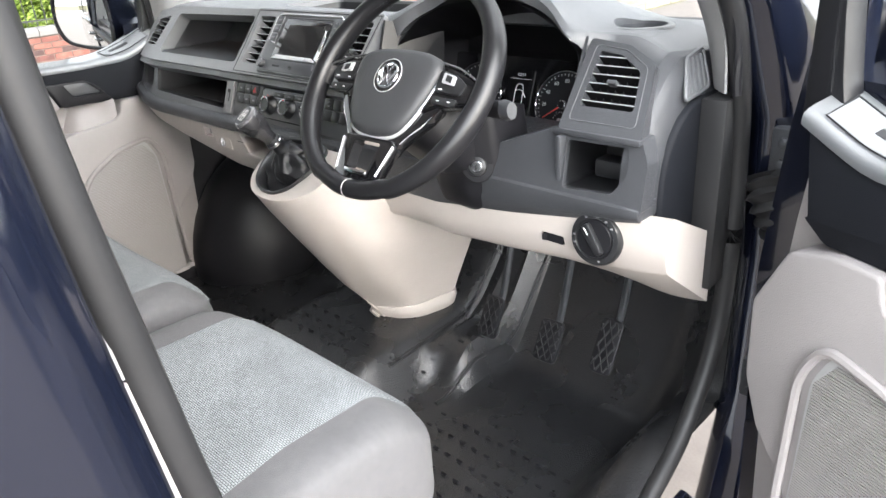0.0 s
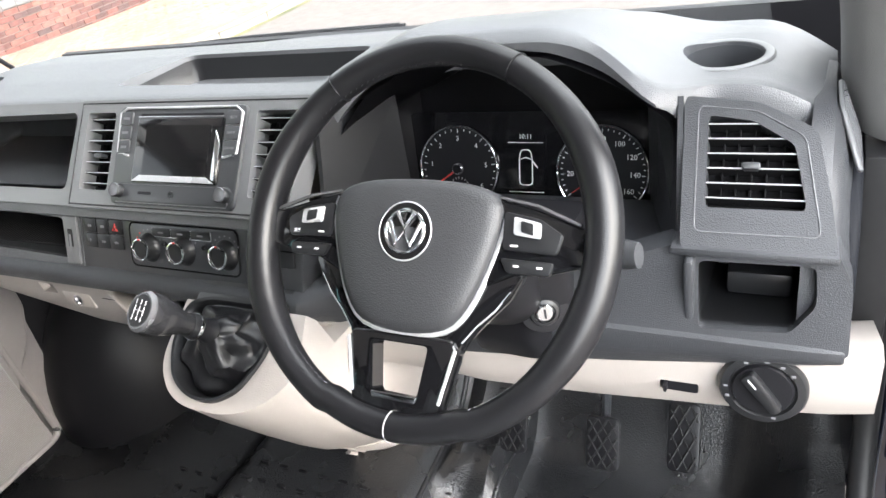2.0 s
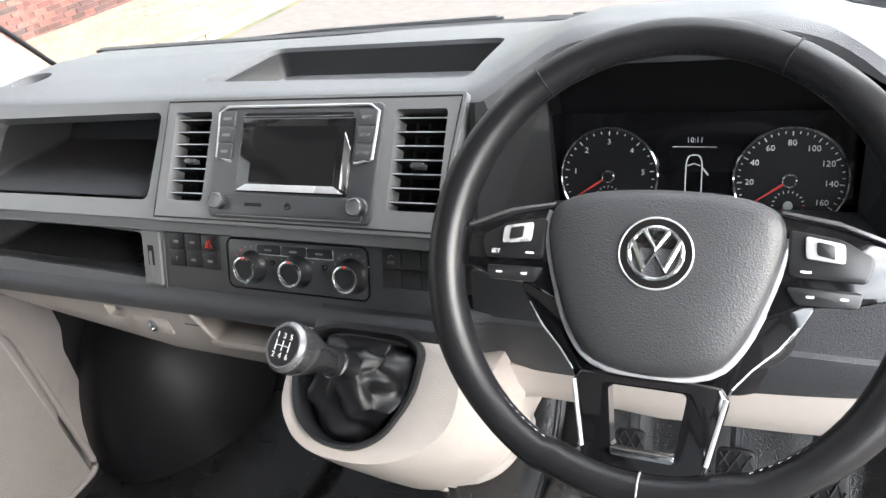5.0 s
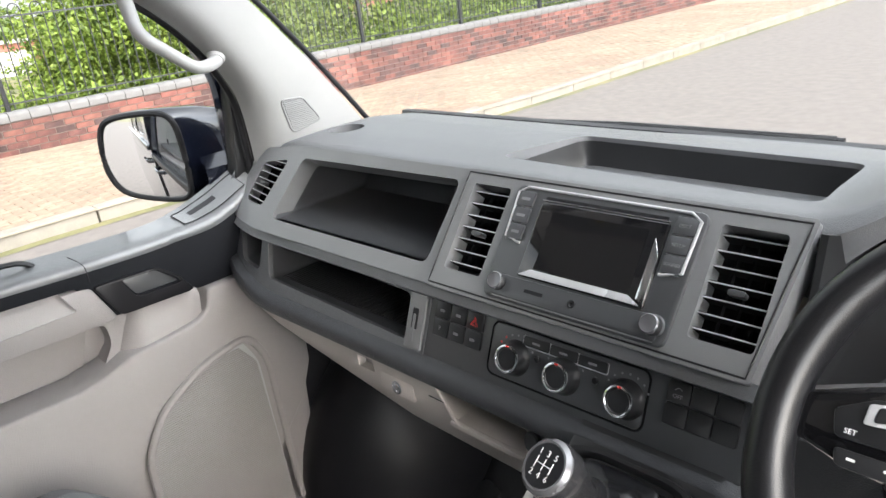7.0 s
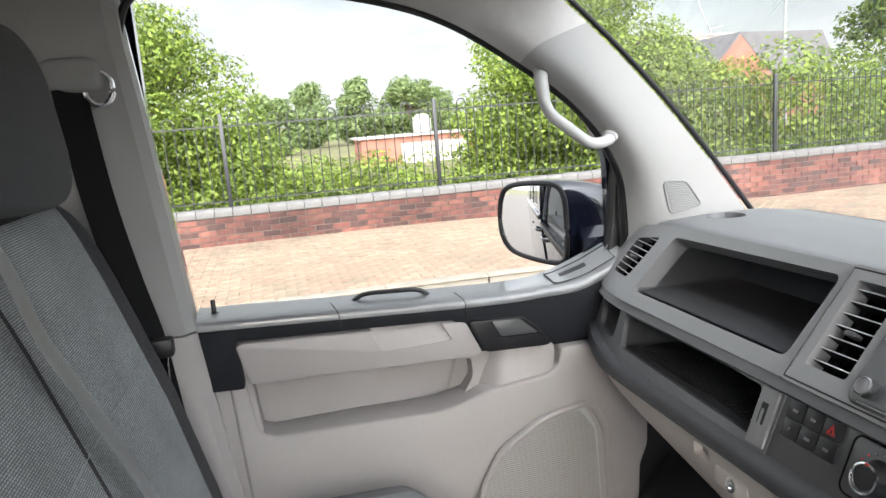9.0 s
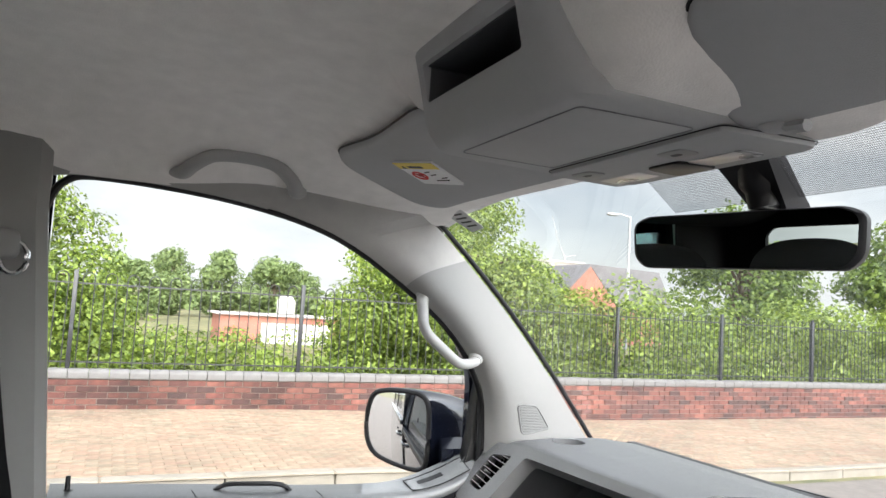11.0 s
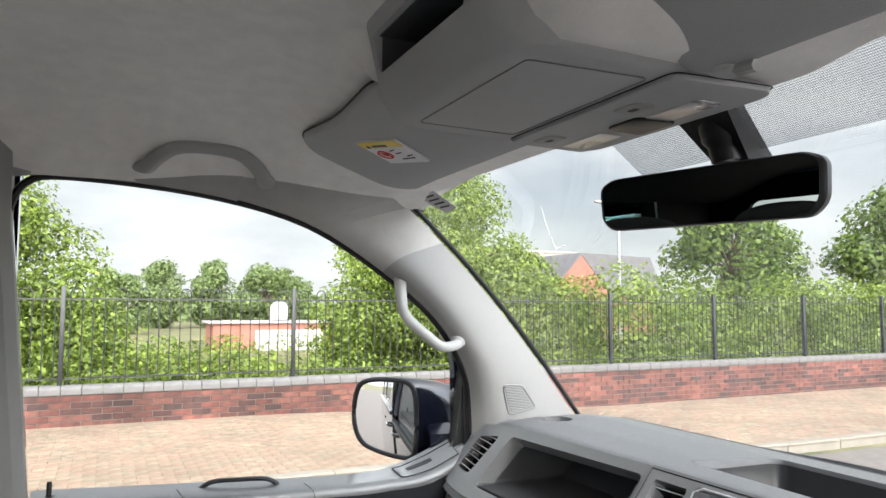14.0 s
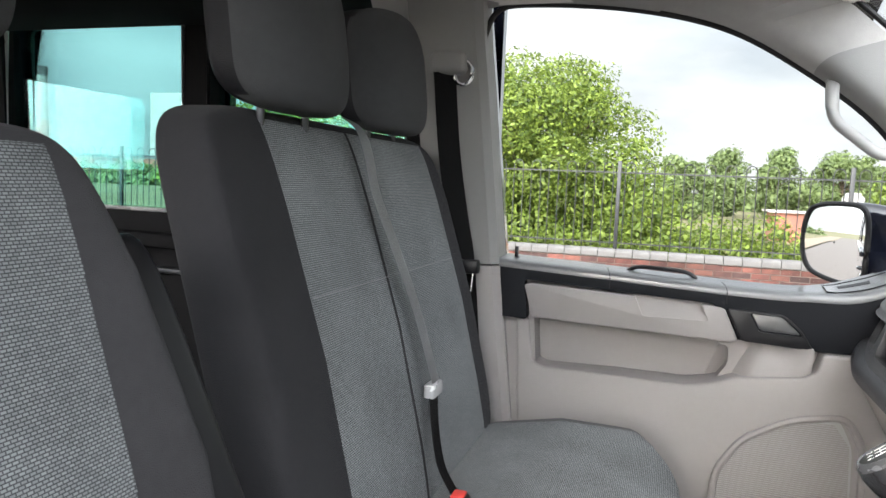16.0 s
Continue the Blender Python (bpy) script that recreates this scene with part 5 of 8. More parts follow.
seam_line([(-0.232, 1.298), (0.226, 1.298), (0.209, 1.169), (-0.234, 1.169)], 0.0098)
radio = thing("car_radio", (0, 0.05, 1.23), "touch screen car radio with silver trim and two knobs", "radio")
part("fascia", slab(upper, R([(-0.136, 1.292), (0.126, 1.292), (0.122, 1.172), (-0.132, 1.172)], 0.010), 0.0155, 0.02, 0.003), CONTROL, radio)
part("lower_bezel", slab(upper, rounded(-0.120, 0.112, 1.175, 1.197, 0.004), 0.0185, 0.0, 0.002), CONTROL, radio)
part("screen_frame", slab(upper, rounded(-0.0875, 0.0875, 1.199, 1.277, 0.003), 0.019, 0.0, 0.002), PIANO, radio)
part("screen", slab(upper, rounded(-0.066, 0.066, 1.209, 1.268, 0.001), 0.0195, -0.015), SCREEN, radio, "dark switched-off screen")
part("screen_bar", slab(upper, [(-0.085, 1.2005), (0.083, 1.2005), (0.067, 1.2075), (-0.069, 1.2075)], 0.0205, -0.015, 0.0005), SILVER, radio, "bright bar under the screen")
part("screen_bar", slab(upper, [(0.0765, 1.2055), (0.0865, 1.2025), (0.0865, 1.245), (0.0765, 1.262)], 0.0205, -0.015, 0.0005), CHROME, radio)
part("disc_slot", slab(upper, rounded(-0.085, 0.083, 1.2785, 1.2825, 0.001, 2), 0.0165, -0.012), BLACK, radio)
part("slot_edge", tube([upper(-0.088, 1.2785, 0.0175), upper(0.086, 1.2785, 0.0175)], 0.0009, 6), CHROME, radio)
for s in (-1, 1):
    cx = -0.005
    x_in, x_out = cx + s * 0.0945, cx + s * 0.125
    path = [(cx, 1.2895), (cx + s * 0.112, 1.2895), (x_out, 1.283), (x_out - s * 0.003, 1.236), (cx + s * 0.1, 1.2315), (cx + s * 0.0965, 1.2315)]
    part("silver_line", tube([upper(x, z, 0.0165) for x, z in path], 0.0019, 8), SILVER, radio, "silver line round the keys")
    for i, word in enumerate(("EJECT", "SETUP", "SOUND") if s > 0 else ("", "", "")):
        z0 = 1.2685 - i * 0.0175
        xa, xb = sorted((cx + s * 0.0965, cx + s * (0.1225 - 0.001 * i)))
        kb = part("key", slab(upper, rounded(xa, xb, z0, z0 + 0.0163, 0.002, 2), 0.0185, 0.0, 0.0015), CONTROL, radio)
        if word:
            text_on(upper, (xa + xb) / 2, z0 + 0.008, 0.0188, word, 0.0056, FAINT, kb)
        else:
            part("mark", slab(upper, rounded(xa + 0.006, xb - 0.006, z0 + 0.0065, z0 + 0.0095, 0.001, 2), 0.0189, -0.018), FAINT, kb)
        part("key_rule", tube([upper(xa, z0 - 0.0006, 0.0175), upper(xb, z0 - 0.0006, 0.0175)], 0.0007, 4), CHROME, radio)
n_up = Vector((0, -0.78, 0.62))
for x in (-0.1105, 0.1045):
    kn = part("knob", disc(upper(x, 1.188, 0.012), n_up, [(0.0145, 0), (0.0140, 0.003), (0.0115, 0.005), (0.0108, 0.015), (0.0100, 0.0165), (0.0085, 0.0165), (0.0080, 0.0155), (0.001, 0.0155)], 36), BUTTON, radio)
    part("knob_ring", disc(upper(x, 1.188, 0.012), n_up, [(0.0112, 0.0130), (0.0112, 0.0160), (0.0098, 0.0170), (0.0090, 0.0166)], 32), RIMGREY, kn, "thin silver ring")
    part("knob_cap", disc(upper(x, 1.188, 0.012), n_up, [(0.0084, 0.0150), (0.0080, 0.0162), (0.001, 0.0162)], 28), BUTTON, kn)
part("card_slot", slab(upper, rounded(-0.068, -0.040, 1.1845, 1.1880, 0.001, 2), 0.0189, -0.016), BLACK, radio)
part("jack", disc(upper(0.002, 1.186, 0.0185), n_up, [(0.0052, 0), (0.0052, 0.0015), (0.003, 0.0015), (0.0026, 0.0), (0.0005, 0)], 18), BUTTON, radio)
part("radio_seam", tube([upper(-0.115, 1.1745, 0.0172), upper(0.11, 1.1745, 0.0172)], 0.0008, 4), FACE, radio)

# ---- steering wheel and column ----
W = plane_at(Vector((0.478, -0.110, 1.234)), (1, 0, 0), (0, 0.629, 0.777))
wheel = thing("steering_wheel", (0.478, -0.110, 1.234), "black leather three-spoke steering wheel with silver trim", "steering wheel")
path, rad = [], []
for i in range(96):
    a = 2 * math.pi * i / 96
    r = 0.2000 - (0.004 if math.sin(a) < -0.9 else 0)
    grip = 0.0028 * max(0.0, math.cos(2 * (a - radians(20)))) ** 4 + 0.0028 * max(0.0, math.cos(2 * (a - radians(160)))) ** 4
    path.append(W @ Vector((r * math.cos(a), r * math.sin(a) - 0.006, 0)))
    rad.append(0.0158 + grip)
part("rim", tube(path, rad, 18, closed=True, flat=1.12, up=W.to_3x3() @ Vector((0, 0, 1))), LEATHER, wheel, "smooth black leather rim")
for a in (62, 126, 270):
    mm = W @ Matrix.Translation((0, -0.006, 0)) @ Matrix.Rotation(radians(a), 4, "Z")
    ring = [mm @ Vector(((0.1960 if a == 270 else 0.2000) + 0.0163 * math.cos(t), 0, 0.0186 * math.sin(t))) for t in np.linspace(0, 2 * math.pi, 24, endpoint=False)]
    part("rim_seam", tube(ring, 0.0009, 5, closed=True), TRIM_GREY if a == 270 else BLACK, wheel)
stitch = bmesh.new()
for i in range(150):
    a = 2 * math.pi * i / 150
    m2 = W @ Matrix.Translation((0, -0.006, 0)) @ Matrix.Rotation(a, 4, "Z")
    tube([m2 @ Vector((0.1845, -0.002, 0.0055)), m2 @ Vector((0.1847, 0.0014, 0.0035))], 0.0005, 4, bm=stitch)
part("stitching", stitch, CONTROL, wheel, "grey stitching inside the rim")
PADL = [(0.0, 0.056), (-0.055, 0.053), (-0.088, 0.043), (-0.099, 0.026), (-0.097, 0.0), (-0.087, -0.036), (-0.071, -0.074), (-0.048, -0.098), (0, -0.106)]
pad_line = PADL + [(-x, y) for x, y in PADL[-2:0:-1]]
pl = [(p.x, p.y) for p in spline([(x, y, 0) for x, y in pad_line], 3, closed=True)]
rings = []
for k, h in ((1.0, -0.035), (1.0, 0.002), (0.985, 0.010), (0.95, 0.015), (0.85, 0.019), (0.6, 0.0225), (0.3, 0.024)):
    rings.append([W @ Vector((x * k, (y + 0.025) * k - 0.025, h - 0.004)) for x, y in pl])
part("hub_pad", loft(rings), PAD, wheel, "grained airbag cover")
part("hub_trim", tube([W @ Vector((x * 1.012, (y + 0.02) * 1.012 - 0.02, 0.000)) for x, y in pl[int(len(pl) * 0.17):int(len(pl) * 0.83)]], 0.0032, 8), SILVER, wheel, "silver line round the hub")
badge = part("badge", disc(W @ Vector((0, -0.002, 0.014)), W.to_3x3() @ Vector((0, 0, 1)), [(0.0305, 0), (0.0305, 0.006), (0.0290, 0.0072), (0.0225, 0.0058), (0.001, 0.0058)], 48), RIMGREY, wheel, "round chrome badge")
part("badge_ring", tube([W @ Vector((0.0218 * math.cos(t), -0.002 + 0.0218 * math.sin(t), 0.0215)) for t in np.linspace(0, 2 * math.pi, 40, endpoint=False)], 0.0021, 8, closed=True), CHROME, badge)
part("badge_rim", tube([W @ Vector((0.0302 * math.cos(t), -0.002 + 0.0302 * math.sin(t), 0.0210)) for t in np.linspace(0, 2 * math.pi, 40, endpoint=False)], 0.0009, 6, closed=True), SILVER, badge)
part("badge_well", disc(W @ Vector((0, -0.002, 0.0198)), W.to_3x3() @ Vector((0, 0, 1)), [(0.0295, 0.0), (0.0295, 0.0016), (0.0232, 0.0016), (0.0232, 0.0)], 48), PIANO, badge, "black ring round the badge")
for zig in ([(-0.012, 0.024), (0.0, 0.004), (0.012, 0.024)], [(-0.024, 0.013), (-0.011, -0.018), (0.0, 0.0), (0.011, -0.018), (0.024, 0.013)]):
    part("badge_chevron", tube([W @ Vector((x * 0.78, y * 0.78 - 0.002, 0.0212)) for x, y in zig], 0.0030, 8), CHROME, badge)
letters("AIRBAG", 0.0105, W @ Matrix.Translation((-0.005, -0.073, 0.0172)), CONTROL, wheel, "embossed_lettering")
for s in (-1, 1):
    arm = [(s * 0.088, 0.040), (s * 0.130, 0.030), (s * 0.186, 0.012), (s * 0.186, -0.022), (s * 0.150, -0.032), (s * 0.115, -0.036), (s * 0.085, -0.050)]
    sp = part("spoke", prism(arm, -0.020, 0.002, "z", 0.004, m=W), PIANO, wheel, "gloss black side spoke")
    part("spoke_trim", prism(R([(s * 0.094, 0.041), (s * 0.135, 0.034), (s * 0.178, 0.018), (s * 0.178, 0.0145), (s * 0.135, 0.031), (s * 0.094, 0.0385)], 0.001), 0.0, 0.005, "z", 0.0008, m=W), RIMGREY, sp, "satin grey spoke edge")
    keys = part("key_pad", prism(R([(s * 0.100, 0.026), (s * 0.138, 0.020), (s * 0.162, 0.006), (s * 0.157, -0.014), (s * 0.102, -0.012)], 0.005), 0.0, 0.0065, "z", 0.002, m=W), BUTTON, sp)
    part("rocker", prism(R([(s * 0.112, 0.021), (s * 0.140, 0.016), (s * 0.141, 0.000), (s * 0.113, 0.003)], 0.003), 0.006, 0.0095, "z", 0.001, m=W), SILVER, keys, "silver rocker key")
    part("rocker_key", prism(R([(s * 0.120, 0.017), (s * 0.133, 0.0145), (s * 0.134, 0.003), (s * 0.121, 0.006)], 0.002), 0.009, 0.0105, "z", 0.0008, m=W), BUTTON, keys)
    part("lower_key", prism(R([(s * 0.100, -0.020), (s * 0.155, -0.021), (s * 0.152, -0.034), (s * 0.108, -0.034)], 0.004), -0.002, 0.006, "z", 0.002, m=W), BUTTON, sp)
    if s < 0:
        letters("SET", 0.0055, W @ Matrix.Translation((-0.147, -0.008, 0.0068)), WHITE, keys)
    part("symbol", prism(rounded(s * 0.114 - 0.004, s * 0.114 + 0.004, -0.0085, -0.0065, 0.0008, 2), 0.006, 0.0068, "z", m=W), WHITE, keys)
    for q in (0.118, 0.142):
        part("symbol", prism(rounded(s * q - 0.003, s * q + 0.003, -0.028, -0.026, 0.0008, 2), 0.0055, 0.0064, "z", m=W), WHITE, sp)
for s in (-1, 1):
    web = [(s * 0.080, -0.028), (s * 0.124, -0.034), (s * 0.110, -0.060), (s * 0.082, -0.090), (s * 0.066, -0.110), (s * 0.060, -0.128), (s * 0.034, -0.122), (s * 0.040, -0.090)]
    bk = part("spoke_web", prism(smooth_corners(web, 0.006), -0.022, -0.003, "z", 0.004, m=W), PIANO, wheel, "gloss black web beside the hub")
    part("web_edge", tube([W @ Vector((s * x, y, -0.004)) for x, y in ((0.112, -0.052), (0.098, -0.072), (0.080, -0.090), (0.066, -0.108))], 0.0012, 6), SILVER, bk)
low_sp = prism([(-0.058, -0.106), (-0.066, -0.118), (-0.052, -0.180), (-0.046, -0.194), (0.046, -0.194), (0.052, -0.180), (0.066, -0.118), (0.058, -0.106)], -0.018, 0.004, "z", 0.004, m=W)
low_sp = cut(low_sp, prism(R([(-0.033, -0.116), (0.033, -0.116), (0.026, -0.170), (-0.026, -0.170)], 0.006), -0.05, 0.05, "z", m=W))
ls = part("lower_spoke", low_sp, PIANO, wheel, "gloss black open lower spoke")
part("spoke_trim", prism(R([(-0.027, -0.168), (0.027, -0.168), (0.025, -0.175), (-0.025, -0.175)], 0.002), 0.002, 0.007, "z", 0.001, m=W), CHROME, ls, "bright bar in the lower spoke")
for s in (-1, 1):
    part("spoke_trim", tube([W @ Vector((s * 0.063, -0.116, 0.004)), W @ Vector((s * 0.051, -0.172, 0.004))], 0.002, 6), SILVER, ls)

column = thing("steering_column", (0.48, 0.0, 1.12), "black plastic steering column shroud with stalks", "steering column")
ax = W.to_3x3() @ Vector((0, 0, 1))
rings = []
for d, sx, sy, dx in ((-0.035, 0.055, 0.050, 0), (-0.06, 0.066, 0.058, 0.005), (-0.10, 0.078, 0.066, 0.012), (-0.17, 0.080, 0.070, 0.015), (-0.24, 0.075, 0.07, 0.012)):
    rings.append([W @ Vector((dx + sx * math.copysign(abs(math.cos(t)) ** 0.7, math.cos(t)), -0.022 + sy * math.copysign(abs(math.sin(t)) ** 0.7, math.sin(t)), d)) for t in np.linspace(0, 2 * math.pi, 32, endpoint=False)])
part("shroud", loft(rings), BLACK, column)
part("hub_back", disc(W @ Vector((0, -0.025, -0.04)), ax, [(0.05, 0), (0.056, 0.02), (0.058, 0.034), (0.001, 0.036)], 32), BLACK, column)
cross = smooth_corners([(0.440, 0.10), (0.440, 0.0), (0.468, -0.026), (0.545, -0.030), (0.603, 0.004), (0.607, 0.10)], 0.012)
part("lower_shroud", loft([[Vector((0.522 + (x - 0.522) * k, y + dy, z)) for x, y in cross] for z, dy, k in ((1.165, -0.012, 0.94), (1.12, -0.008, 0.98), (1.07, 0.0, 1.0), (1.02, 0.008, 1.0), (0.985, 0.020, 0.99), (0.970, 0.036, 0.96), (0.966, 0.060, 0.9))]), BLACK, column, "black lower column shroud")
lock_n = (0.45, -0.87, 0.18)
part("lock_boss", disc((0.568, -0.013, 1.070), lock_n, [(0.031, -0.012), (0.031, 0.001), (0.029, 0.003), (0.020, 0.0035), (0.001, 0.0035)], 36), BLACK, column)
barrel = part("ignition_lock", disc((0.568, -0.013, 1.070), lock_n, [(0.019, 0), (0.019, 0.006), (0.017, 0.009), (0.013, 0.010), (0.012, 0.007), (0.001, 0.007)], 32), BUTTON, column)
part("lock_face", disc((0.568, -0.013, 1.070), lock_n, [(0.0105, 0.006), (0.0105, 0.0095), (0.009, 0.011), (0.001, 0.011)], 24), CHROME, barrel, "bright key slot face")
part("lock_slot", box(-0.0013, 0.0013, -0.006, 0.006, 0.0, 0.0006, 0, turn=plane_at(Vector((0.5731, -0.0228, 1.0720)), (0.88, 0.46, 0), (-0.08, 0.16, 0.98))), BLACK, barrel)
for s, tip in ((1, SILVER), (-1, CONTROL)):
    st = part("stalk", tube(spline([W @ Vector((s * 0.05, 0.01, -0.075)), W @ Vector((s * 0.11, 0.005, -0.07)), W @ Vector((s * 0.17, 0.0, -0.062)), W @ Vector((s * 0.20, -0.002, -0.055))], 4), 0.011, 10, flat=1.3), BLACK, column)
    part("stalk_tip", tube([W @ Vector((s * 0.192, -0.001, -0.058)), W @ Vector((s * 0.206, -0.002, -0.054)), W @ Vector((s * 0.222, -0.003, -0.050))], [0.010, 0.012, 0.010], 12, flat=1.4), CONTROL, st, "grey stalk end")
part("knee_shroud", loft([[Vector(p) for p in ((0.40, 0.02, 1.11), (0.58, 0.02, 1.11), (0.60, 0.10, 1.10), (0.38, 0.10, 1.10))], [Vector(p) for p in ((0.42, 0.0, 1.02), (0.59, 0.01, 1.02), (0.60, 0.12, 1.0), (0.38, 0.12, 1.0))], [Vector(p) for p in ((0.46, 0.01, 0.93), (0.58, 0.02, 0.925), (0.585, 0.10, 0.90), (0.45, 0.10, 0.90))]]), BLACK, column)

# ---- gear console ----
console = thing("gear_console", (0.12, 0.05, 0.4), "greige floor console that carries the gear lever", "console")


def console_ring(z):
    xl = poly(z, [(0.50, 0.00), (0.58, 0.005), (0.66, 0.008), (0.82, 0.012), (0.92, 0.012), (1.00, 0.014), (1.10, 0.02)])
    xr = poly(z, [(0.50, 0.12), (0.58, 0.15), (0.66, 0.185), (0.74, 0.22), (0.82, 0.255), (0.92, 0.275), (1.00, 0.262), (1.05, 0.235), (1.10, 0.21)])
    yb = poly(z, [(0.50, 0.145), (0.58, 0.085), (0.66, 0.015), (0.74, -0.045), (0.82, -0.100), (0.92, -0.165), (0.98, -0.200), (1.03, -0.205), (1.10, -0.205)])
    pts = R([(xl, 0.34), (xl, yb + 0.05), (xl + 0.06, yb), (xr - 0.09, yb), (xr, yb + 0.06), (xr + 0.03, 0.34)], 0.05, 6)
    return [Vector((x, y, z)) for x, y in pts]


body = loft([console_ring(z) for z in steps(0.50, 1.10, 30)])
bowl_m = plane_at(Vector((0.108, -0.116, 1.012)), (1, 0.0, 0.0), (0, 0.85, 0.525))
RIM = smooth_corners([(-0.084, 0.0), (-0.082, 0.062), (-0.045, 0.075), (0.060, 0.075), (0.092, 0.060), (0.092, 0.0), (0.066, -0.056), (0.030, -0.078), (-0.020, -0.076), (-0.060, -0.052)], 0.022, 4)
body = cut(body, prism([(-0.3, -0.3), (0.3, -0.3), (0.3, 0.5), (-0.3, 0.5)], 0.006, 0.4, "z", m=bowl_m), prism([(-0.3, 0.066), (0.30, 0.066), (0.30, 0.6), (-0.3, 0.6)], -0.04, 0.4, "z", m=bowl_m), prism([(x * 0.97, y * 0.97) for x, y in RIM], -0.06, 0.2, "z", m=bowl_m), box(0.205, 0.42, -0.055, 0.36, 1.002, 1.25, 0))
part("console_body", bevel(body, 0.006, 2, 50), STONE, console)
lip = []
for z in (0.492, 0.50, 0.53, 0.548):
    k = {0.492: 0.006, 0.50: 0.012, 0.53: 0.012, 0.548: 0.002}[z]
    c = sum(console_ring(max(z, 0.50)), Vector()) / len(console_ring(0.5))
    lip.append([Vector((p.x + math.copysign(k, p.x - c.x), p.y - (k if p.y < 0.3 else 0), z)) for p in console_ring(max(z, 0.50))])
part("foot_lip", loft(lip), STONE, console)
frame_rings = [[bowl_m @ Vector((x * k, y * k, h)) for x, y in RIM] for k, h in ((1.0, -0.01), (1.0, 0.008), (0.985, 0.012), (0.93, 0.011), (0.87, 0.004), (0.855, -0.055))]
part("boot_back_plate", prism(R([(-0.078, 0.058), (0.094, 0.058), (0.098, 0.135), (-0.080, 0.135)], 0.012), -0.045, 0.002, "z", 0.003, m=bowl_m), BUTTON, console, "satin black plate behind the boot")
part("boot_frame", loft(frame_rings, caps=False), BUTTON, console, "satin black boot frame")
knob_at, knob_ax = Vector((0.113, -0.180, 1.122)), Vector((-0.14, -0.62, 0.77)).normalized()
boot_rings = []
for i in range(25):
    t = i / 24
    c = (bowl_m @ Vector((0, 0, -0.030))).lerp(knob_at - knob_ax * 0.076, t ** 0.85)
    ring_i = []
    for j, (ex, ey) in enumerate(RIM):
        a = math.atan2(ey, ex)
        mid_t = math.sin(math.pi * t)
        fold = 0.10 * math.sin(3 * a + 6 * t) + 0.075 * math.sin(5 * a - 8 * t) + 0.05 * math.sin(9 * a + 13 * t)
        k = 0.89 * (1 - t) ** 0.8 + 0.17 * t + fold * mid_t * 0.9
        lump = 0.006 * math.sin(4 * a + 11 * t) * mid_t
        ring_i.append(c + bowl_m.to_3x3() @ Vector((ex * k, ey * k, lump)))
    boot_rings.append(ring_i)
boot = loft(boot_rings)
gear = thing("gear_lever", (0.16, -0.1, 1.0), "gear lever with a glossy black knob and a black leather boot", "gear lever")
part("boot", boot, LEATHER, gear, "creased black leather boot")
part("collar", disc(knob_at - knob_ax * 0.085, knob_ax, [(0.017, 0), (0.019, 0.004), (0.017, 0.010), (0.015, 0.024), (0.018, 0.03), (0.018, 0.035), (0.016, 0.04)], 28), BLACK, gear)
part("collar_ring", disc(knob_at - knob_ax * 0.058, knob_ax, [(0.0185, 0), (0.0195, 0.003), (0.0185, 0.006)], 28), CHROME, gear)
kb = part("knob", disc(knob_at, knob_ax, [(0.014, -0.05), (0.016, -0.03), (0.022, -0.012), (0.027, 0.004), (0.0285, 0.018), (0.027, 0.026), (0.022, 0.030), (0.001, 0.031)], 40), KNOB, gear)
part("knob_ring", disc(knob_at, knob_ax, [(0.0272, 0.022), (0.0272, 0.0275), (0.0235, 0.0315), (0.0215, 0.0312), (0.0215, 0.028)], 40), RIMGREY, kb, "satin silver ring")
part("knob_disc", disc(knob_at, knob_ax, [(0.0213, 0.028), (0.021, 0.0312), (0.001, 0.0322)], 36), BLACK, kb, "gloss shift diagram")
km = plane_at(knob_at + knob_ax * 0.0325, (0.985, -0.17, 0.042), Vector((0, 0.75, 0.65)))
for i, (a, b) in enumerate((("1", "2"), ("3", "4"), ("5", "6"))):
    x = -0.0095 + i * 0.0095
    letters(a, 0.0085, km @ Matrix.Translation((x, 0.0105, 0)), WHITE, kb, "numeral")
    letters(b, 0.0085, km @ Matrix.Translation((x, -0.0105, 0)), WHITE, kb, "numeral")
    part("shift_line", prism([(x - 0.0004, -0.0055), (x + 0.0004, -0.0055), (x + 0.0004, 0.0055), (x - 0.0004, 0.0055)], -0.0005, 0.0002, "z", m=km), WHITE, kb)
part("shift_line", prism([(-0.0095, -0.0004), (0.0095, -0.0004), (0.0095, 0.0004), (-0.0095, 0.0004)], -0.0005, 0.0002, "z", m=km), WHITE, kb)

